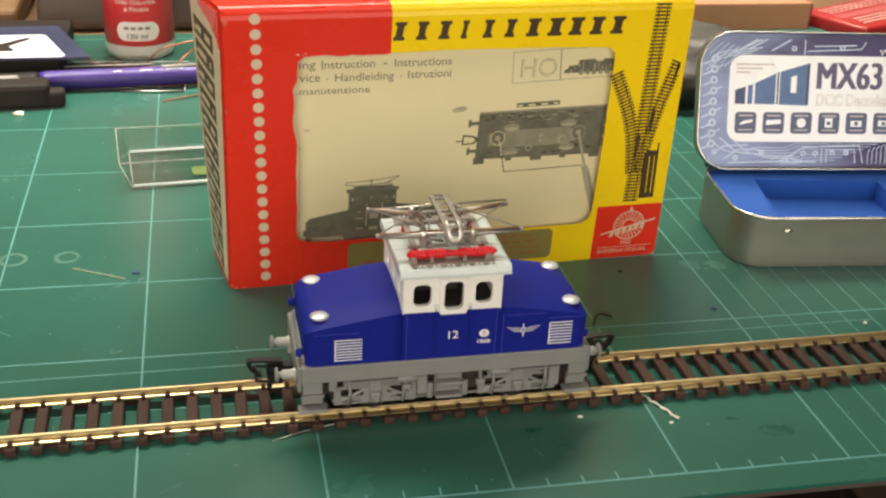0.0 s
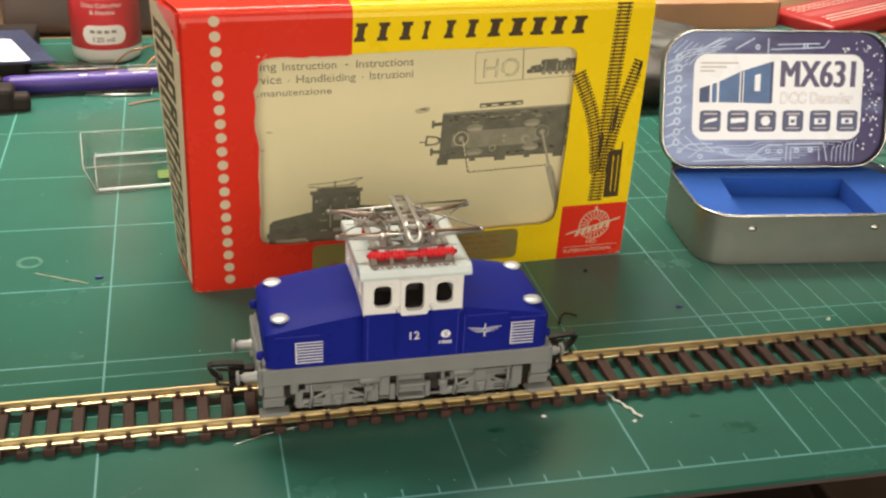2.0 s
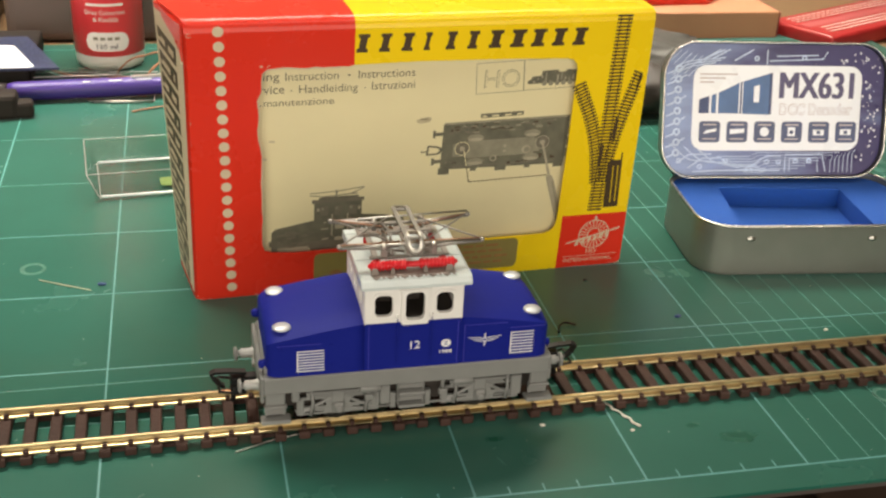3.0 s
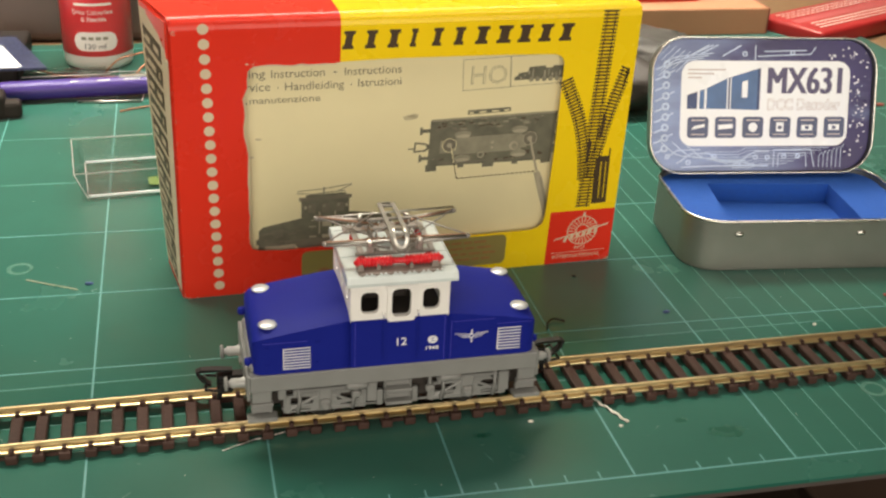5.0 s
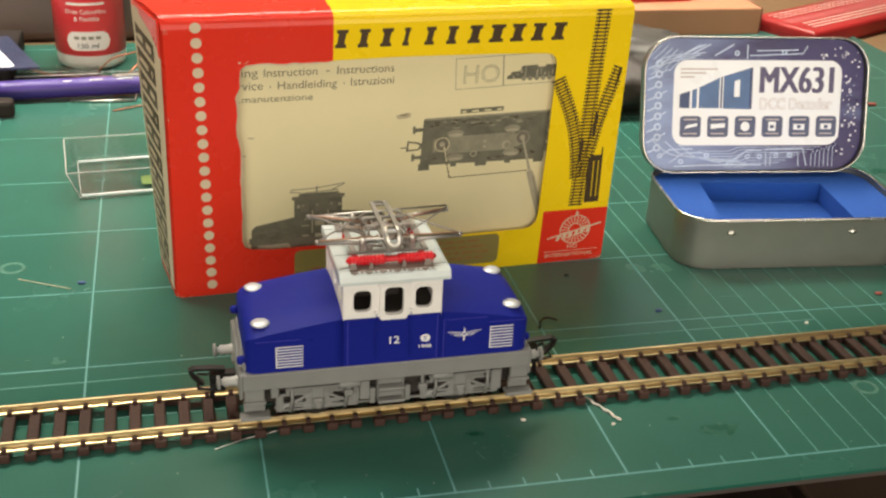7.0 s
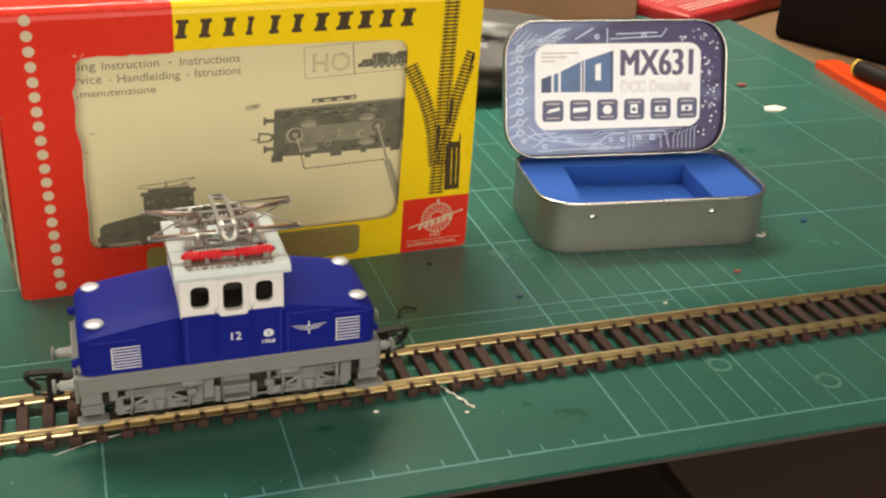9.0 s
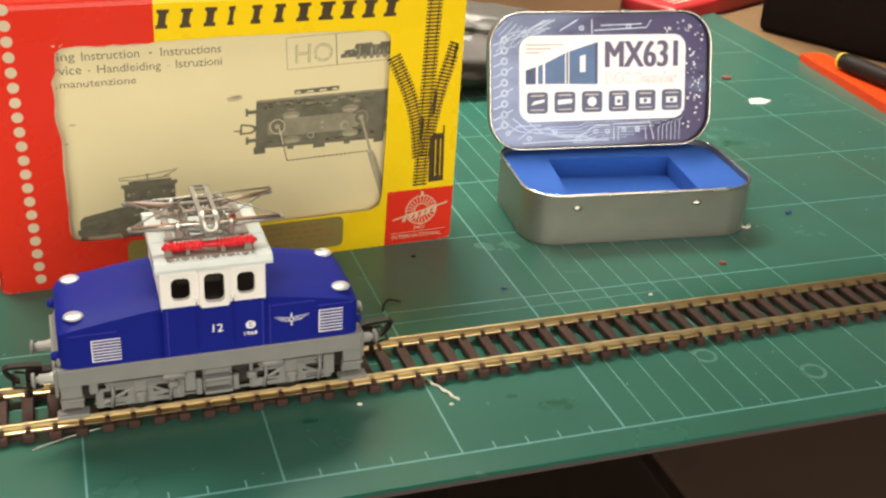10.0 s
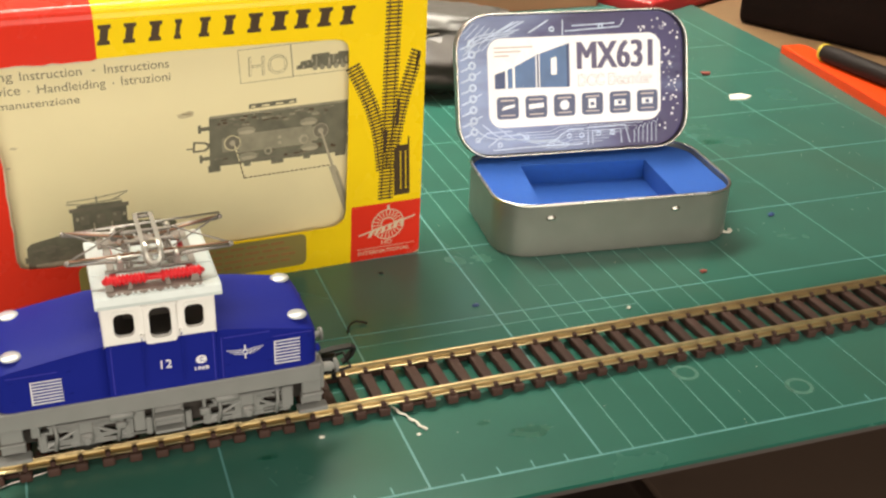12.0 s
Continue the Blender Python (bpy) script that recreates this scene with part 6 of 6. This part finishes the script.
# clear plastic tray
ctray = thing("clear_tray", pose(-0.1575, 0.2115, 0.0002, 0, 0, 5), "empty clear plastic tray lying on the mat", "plastic tray")
slant = lambda x0, x1: prism([(x0, 0), (x0 + 0.0009, 0), (x1 + 0.0009, 0.0120), (x1, 0.0120)], 0.040, Matrix.Translation((0, 0.0395, 0)) @ UPRIGHT)
for nm, bm in (("base", block(0, 0, 0, 0.080, 0.039, 0.0008)), ("wall", block(-0.003, -0.0010, 0.0, 0.080, -0.0001, 0.0120)), ("wall", block(-0.003, 0.0396, 0.0, 0.080, 0.0405, 0.0120)),
               ("wall", slant(-0.0010, -0.0055)), ("wall", block(0.0801, -0.0010, 0.0, 0.081, 0.0400, 0.0120))):
    part(nm, bm, M_CLEAR, ctray)
# highlights along the clear edges, modelled as thin white and pale rods
for y, z, r, x0, m_ in ((0.0006, 0.0014, 0.0006, 0.0, M_LABEL), (0.0386, 0.0014, 0.0005, 0.0, M_LABEL), (-0.0006, 0.0121, 0.00013, -0.005, M_TXTPALE), (0.0400, 0.0121, 0.00013, -0.005, M_TXTPALE)):
    part("edge_bead", tube([(x0, y, z), (0.080, y, z)], r, 8), m_, ctray, "whitish strip for a moulded edge's glint", True)
for a, b in (((-0.0052, -0.0006, 0.0120), (-0.0052, 0.0398, 0.0120)), ((-0.0052, -0.0006, 0.0120), (-0.0006, -0.0006, 0.0010)), ((-0.0004, -0.0004, 0.0010), (-0.0004, 0.0390, 0.0010))):
    part("edge_bead", tube([a, b], 0.00016, 6), M_TXTPALE, ctray, "whitish strip for a moulded edge's glint", True)
tagged(part("green_sticker", shift(prism(rrect(-0.0070, -0.0045, 0.0070, 0.0045, 0.001, 3), 0.0002), pose(-0.1270, 0.2270, 0.0012, 0, 0, 5)), mat("lime_paper", (0.13, 0.19, 0.035), 0.7)), "small lime green paper lying in the clear tray", "paper")

# clear blister shell beside the card
shell = thing("clear_blister", pose(-0.198, 0.3505, 0.0010, 0, 0, 3), "empty clear plastic blister shell lying on the clear packet", "plastic blister")
part("shell", merge(block(0, 0, 0, 0.046, 0.0220, 0.0008), block(0.003, 0.003, 0.0009, 0.043, 0.0038, 0.0062), block(0.003, 0.0182, 0.0009, 0.043, 0.0190, 0.0062), block(0.003, 0.003, 0.0062, 0.043, 0.0190, 0.0068)), M_CLEAR, shell)
# glints on the shell's edges, put in as pale strips
for y, z in ((0.0004, 0.0010), (0.0032, 0.0070)):
    part("edge_glint", tube([(0.001, y, z), (0.030, y, z), (0.045, y, z)], 0.00022, 6), M_TXTPALE, shell, "pale strip for an edge glint", True)
for x, y in ((0.008, 0.008), (0.024, 0.012), (0.030, 0.007)):
    part("label_scrap", shift(prism([(-0.002, -0.001), (0.002, -0.0008), (0.0016, 0.001), (-0.0018, 0.0012)], 0.0002), pose(x, y, 0.0069)), M_DARKBOX, shell)

# wires
for ctrl, r, m_, lab in (([(-0.116, 0.328, 0.001), (-0.134, 0.324, 0.001), (-0.148, 0.318, 0.0008)], 0.0004, M_COPWIRE, "thin copper wire lying on the mat"),
                         ([(-0.105, 0.390, 0.006), (-0.125, 0.385, 0.010), (-0.140, 0.370, 0.004), (-0.138, 0.352, 0.001)], 0.0006, M_COPWIRE, "thin curled copper wire"),
                         ([(-0.157, 0.380, 0.0008), (-0.156, 0.379, 0.003), (-0.154, 0.379, 0.005), (-0.149, 0.379, 0.009), (-0.142, 0.379, 0.011), (-0.134, 0.380, 0.0125), (-0.118, 0.386, 0.012), (-0.108, 0.392, 0.004), (-0.104, 0.396, 0.0008)], 0.0005, M_COPWIRE, "thin copper wire curling round the bottle"),
                         ([(-0.100, 0.372, 0.002), (-0.125, 0.362, 0.006), (-0.145, 0.372, 0.001), (-0.180, 0.378, 0.0008), (-0.200, 0.400, 0.0008)], 0.0006, M_COPWIRE, "thin reddish wire trailing over the mat")):
    tagged(part("loose_wire", tube(curve_pts(ctrl, 10), r, 6), m_, None, "", True), lab, "wire")
# flat clear packet under the pen, two dark printed marks on it
packet = thing("clear_packet", pose(-0.2030, 0.3350, 0.0002, 0, 0, -3), "flat clear plastic packet with dark marks, lying under the pen", "plastic packet")
part("film", block(0, 0, 0, 0.066, 0.050, 0.0005, 0.0002, 1), M_CLEAR, packet)
# the film's gleaming edges, added as one metal and three pale tubes
part("edge_bead", tube([(0.034, 0.0006, 0.0008), (0.065, 0.0006, 0.0008)], 0.0006, 8), M_CHROME, packet, "bright strip for the front edge's glint", True)
for a, b in (((0.0006, 0.003, 0.0007), (0.0006, 0.049, 0.0007)), ((0.001, 0.0496, 0.0007), (0.065, 0.0496, 0.0007)), ((0.0656, 0.001, 0.0007), (0.0656, 0.049, 0.0007))):
    part("edge_bead", tube([a, b], 0.00022, 6), M_TXTPALE, packet, "whitish strip for a welded edge's glint", True)
for x, y in ((0.0200, 0.0430), (0.0350, 0.0385)):
    for k, (dx, w) in enumerate(((0.0, 0.0022), (0.0004, 0.0040), (0.0012, 0.0030))):
        part("printed_bar", block(x + dx, y + 0.0019 * k, 0.0006, x + dx + w * 1.2, y + 0.0019 * k + 0.0016, 0.0009), M_BLACK, packet)

# packs and cardboard behind
tanbox = thing("cardboard_box", pose(0.095, 0.4330, -0.003, 0, 0, 0), "plain brown cardboard box standing behind the tin", "cardboard box")
part("body", block(0.0, 0.0, 0.0, 0.166, 0.110, 0.0200, 0.0010), M_TAN, tanbox)
part("side_flap", block(0.166, 0.001, 0.0, 0.1675, 0.109, 0.0195, 0.0005, 1), M_BROWNRED, tanbox, "dark reddish side")
lidr = thing("red_card", pose(0.088, 0.446, 0.0171, 0, 0, 2), "bright red folded card lying on the cardboard box", "folded card")
part("sheet", prism([(0, 0), (0.060, -0.004), (0.075, 0.004), (0.130, 0.002), (0.145, 0.016), (0.150, 0.095), (0, 0.095)], 0.014, None, 0.003), M_RED, lidr)
pack = thing("red_pack", pose(0.284, 0.402, -0.003, 0, 0, 26), "dark red flat pack with white stitched lines, on the table", "pack")
part("body", block(0, 0, 0, 0.150, 0.050, 0.0115, 0.0025, 3), M_REDPACK, pack, "", True)
for y in (0.009, 0.0135, 0.018):
    for k in range(30):
        part("white_stitch", block(0.008 + y * 0.3 + k * 0.0045, y, 0.0113, 0.0110 + y * 0.3 + k * 0.0045, y + 0.0011, 0.0118), M_WHITEBIT, pack)
for y in (0.0345, 0.0385, 0.0425):
    for k in range(24):
        part("white_stitch", block(0.009 + k * 0.0056, y, 0.0113, 0.0128 + k * 0.0056, y + 0.0008, 0.0118), M_WHITEBIT, pack)
part("pale_band", block(0.006, 0.023, 0.0112, 0.145, 0.030, 0.0116), mat("pack_pink", (0.40, 0.09, 0.09), 0.5), pack)
dark = thing("dark_pouch", pose(0.3365, 0.3860, -0.003, 0, 0, -63), "dark brown fabric pouch standing beside the mat", "pouch")
part("body", block(0, 0, 0, 0.22, 0.12, 0.085, 0.005, 3), M_BAG, dark, "", True)
part("flap", block(-0.003, -0.003, 0.045, 0.224, 0.06, 0.090, 0.008, 3), M_BAG, dark, "", True)
kn = thing("craft_knife", pose(0.3268, 0.3135, 0.0, 0, 0, -95), "orange plastic craft knife lying on the mat edge", "craft knife")
part("handle", prism([(0, -0.0060), (0.060, -0.0070), (0.150, -0.0076), (0.160, -0.0060), (0.160, 0.009), (0.150, 0.0110), (0.060, 0.0100), (0.004, 0.0092), (0, 0.006)], 0.0048, None, 0.0012), M_ORANGE, kn, "bright orange body")
part("slider", block(0.120, -0.004, 0.0046, 0.140, 0.004, 0.0063, 0.0006), M_BLACK, kn, "black slider")
mk = thing("black_marker", pose(0.3245, 0.2850, 0.0098, 0, 0, -83), "black marker pen with yellow band, lying on the knife", "marker")
part("barrel", shift(lathe([(0.002, 0), (0.0044, 0.003), (0.0050, 0.012), (0.0050, 0.120), (0.0044, 0.124)], 20), pose(0, 0, 0, 0, 90, 0)), M_PENDARK, mk, "", True)
part("band", shift(lathe([(0.0043, 0.0028), (0.0048, 0.0030), (0.0050, 0.0042), (0.0046, 0.0046)], 20), pose(0, 0, 0, 0, 90, 0)), M_YELLOWBAND, mk, "yellow band", True)

# black case behind the pouch, with a bright fitting
bc = thing("black_case", pose(0.452, 0.372, -0.003, 0, 0, -62), "black case with a shiny metal fitting, standing behind the pouch", "case")
part("body", block(0, 0, 0, 0.20, 0.10, 0.115, 0.006, 3), M_DARKBOX, bc)
part("trim", tube([(-0.0005, 0.004, 0.062), (-0.0005, 0.096, 0.062)], 0.0012, 8), M_GREYCABLE, bc, "grey piping", True)
part("fitting", shift(lathe([(0.008, 0), (0.010, 0.002), (0.010, 0.004), (0.006, 0.006)], 24), pose(0.03, 0, 0.095, 90, 0, 0)), M_TINRIM, bc, "round shiny metal fitting", True)

# crumpled grey plastic bag between the carton and the tin
bag = thing("plastic_bag", pose(0.110, 0.324, 0, 0, 0, -8), "crumpled grey plastic bag with dark contents", "plastic bag")


def crumple(sx, sy, sz, seed, amp):
    bm = bmesh.new()
    bmesh.ops.create_icosphere(bm, subdivisions=4, radius=1)
    for v in bm.verts:
        n1 = noise.noise(v.co * 2.3 + Vector((seed, 0, 0))) + 0.5 * noise.noise(v.co * 5.1 + Vector((0, seed, 0)))
        v.co *= 1 + amp * n1
        v.co = Vector((v.co.x * sx, v.co.y * sy, max(v.co.z, -0.75) * sz))
    return bm


part("filling", shift(crumple(0.046, 0.044, 0.0150, 3.0, 0.16), Matrix.Translation((0, 0, 0.0114))), mat("brown_contents", (0.034, 0.027, 0.022), 0.55, var=0.4, scale=60), bag, "dark brown contents", True)
part("film", shift(crumple(0.050, 0.030, 0.0085, 7.0, 0.26), Matrix.Translation((0, 0.012, 0.0245))), mat("grey_film", (0.075, 0.072, 0.066), 0.38, var=0.35, scale=60), bag, "shiny grey film", True)
part("fold", tube(curve_pts([(-0.050, -0.006, 0.0180), (-0.036, -0.018, 0.0225), (-0.018, -0.020, 0.0250), (0.004, -0.012, 0.0270)], 8), 0.0006, 6), M_WHITEBIT, bag, "whitish fold", True)
for k in range(4):
    x = -0.034 + 0.016 * k
    part("crease", tube(curve_pts([(x, -0.036, 0.0125), (x + 0.006, -0.026, 0.0195), (x + 0.004, -0.014, 0.0245)], 6), 0.0003, 5), M_GREYCABLE, bag, "", True)

# dark things at the back left
tagged(part("dark_device", block(-0.222, 0.452, -0.003, -0.060, 0.560, 0.060, 0.006, 3), M_DEVICE), "dark grey device standing on the table behind the bottle", "device")
tagged(part("wooden_tray", block(-0.480, 0.450, -0.003, -0.232, 0.600, 0.012, 0.003), M_DESK), "brown wooden tray at the back of the table", "wooden tray")

# scraps on the mat
tw = [(0.0008, 0.0382, 0.0006), (0.0016, 0.0362, 0.0009), (0.0022, 0.0346, 0.0005), (0.0034, 0.0328, 0.0008), (0.0042, 0.0305, 0.0006), (0.0053, 0.0288, 0.0009), (0.0058, 0.0268, 0.0006), (0.0072, 0.0245, 0.0008)]
twr = random.Random(4)
twp = curve_pts(tw, 4)
tagged(part("white_offcut", tube(twp, 0.00034, 6, False, [0.6 + 0.8 * twr.random() for _ in twp]), M_WHITEBIT), "twisted white wire offcut on the mat beside the track", "wire offcut")
tagged(part("thin_straw", tube([(-0.1762, 0.1428, 0.0004), (-0.167, 0.1376, 0.0005), (-0.1578, 0.1328, 0.0004)], 0.00018, 6), M_STRAW), "pale thin wire lying on the mat", "wire")
tagged(part("bright_wire", tube([(-0.1130, 0.0300, 0.0003), (-0.104, 0.0335, 0.0005), (-0.094, 0.0362, 0.0004)], 0.00017, 6), M_CHROME), "bright thin wire poking from under the track", "wire")
tagged(part("paper_scrap", shift(prism([(-0.007, -0.003), (0.001, -0.0045), (0.007, -0.001), (0.003, 0.004), (-0.004, 0.003)], 0.0006), pose(0.2535, 0.2520, 0.0)), M_WHITEBIT), "torn white paper scrap on the mat", "paper scrap")
hair = curve_pts([(-0.0005, 0.0815, 0.0006), (0.0008, 0.0850, 0.0010), (0.0035, 0.0872, 0.0010), (0.0072, 0.0858, 0.0006)], 6)
tagged(part("black_thread", tube(hair, 0.00034, 6), M_BLACK), "short curled black thread on the mat", "thread")
tagged(part("white_curl", tube(curve_pts([(0.1585, 0.1135, 0.0008), (0.1602, 0.1120, 0.001), (0.1620, 0.1135, 0.0009), (0.1618, 0.1150, 0.0006)], 6), 0.0005, 6), M_WHITEBIT), "tiny white curl of plastic on the mat", "scrap")


def crumb(x, y, r, material, label):
    bm = bmesh.new()
    bmesh.ops.create_icosphere(bm, subdivisions=1, radius=r)
    for v in bm.verts:
        v.co *= rng.uniform(0.6, 1.25)
    shift(bm, Matrix.Translation((x, y, r * 0.45)) @ Matrix.Diagonal((1.4, 0.9, 0.55, 1)))
    return tagged(part("scrap", bm, material), label, "scrap", "scraps on the mat")


for x, y, r, m_, lab in ((0.2555, 0.2885, 0.0022, M_BITRED, "small red plastic scrap on the mat"), (0.134, 0.0870, 0.0012, M_BITRED, "small red plastic scrap on the mat"),
                         (0.250, 0.345, 0.0014, M_BITRED, "small red plastic scrap on the mat"), (0.176, 0.190, 0.0012, M_BITRED, "small red plastic scrap on the mat"),
                         (0.186, 0.122, 0.0016, M_BITBLUE, "small blue plastic scrap on the mat"), (-0.1540, 0.1370, 0.0012, M_BITBLUE, "small blue plastic scrap on the mat"),
                         (0.046, 0.087, 0.0011, M_BITBLUE, "small blue plastic scrap on the mat"), (-0.022, 0.030, 0.0007, M_WHITEBIT, "tiny white crumb on the mat"),
                         (0.0950, 0.0708, 0.0008, M_WHITEBIT, "white crumb beside the track"), (0.0957, 0.0716, 0.0006, M_WHITEBIT, "white crumb beside the track"),
                         (0.0045, 0.0235, 0.0006, M_WHITEBIT, "tiny white crumb on the mat"), (-0.215, 0.305, 0.0022, M_WHITEBIT, "small white scrap on the mat"),
                         (0.0215, 0.118, 0.0009, M_BLACK, "tiny dark crumb on the mat"), (0.098, 0.215, 0.0016, M_BLACK, "tiny dark crumb on the mat"),
                         (0.070, 0.225, 0.0012, M_BITRED, "small red plastic scrap on the mat")):
    crumb(x, y, r, m_, lab)
dr = random.Random(9)
dust = []
for k in range(420):
    x, y = (dr.uniform(0.15, 0.31), dr.uniform(0.10, 0.38)) if k < 250 else (dr.uniform(-0.24, 0.14), dr.uniform(0.0, 0.30))
    r = dr.uniform(0.00006, 0.00024) * (1 if k < 250 else 0.8)
    dust.append(shift(block(-r, -r * 0.6, 0, r, r * 0.6, r * 0.6), pose(x, y, 0, 0, 0, dr.uniform(0, 180))))
tagged(part("crumbs", merge(*dust), M_DUST), "scattered pale dust and crumbs on the mat", "crumbs", kind="stuff")
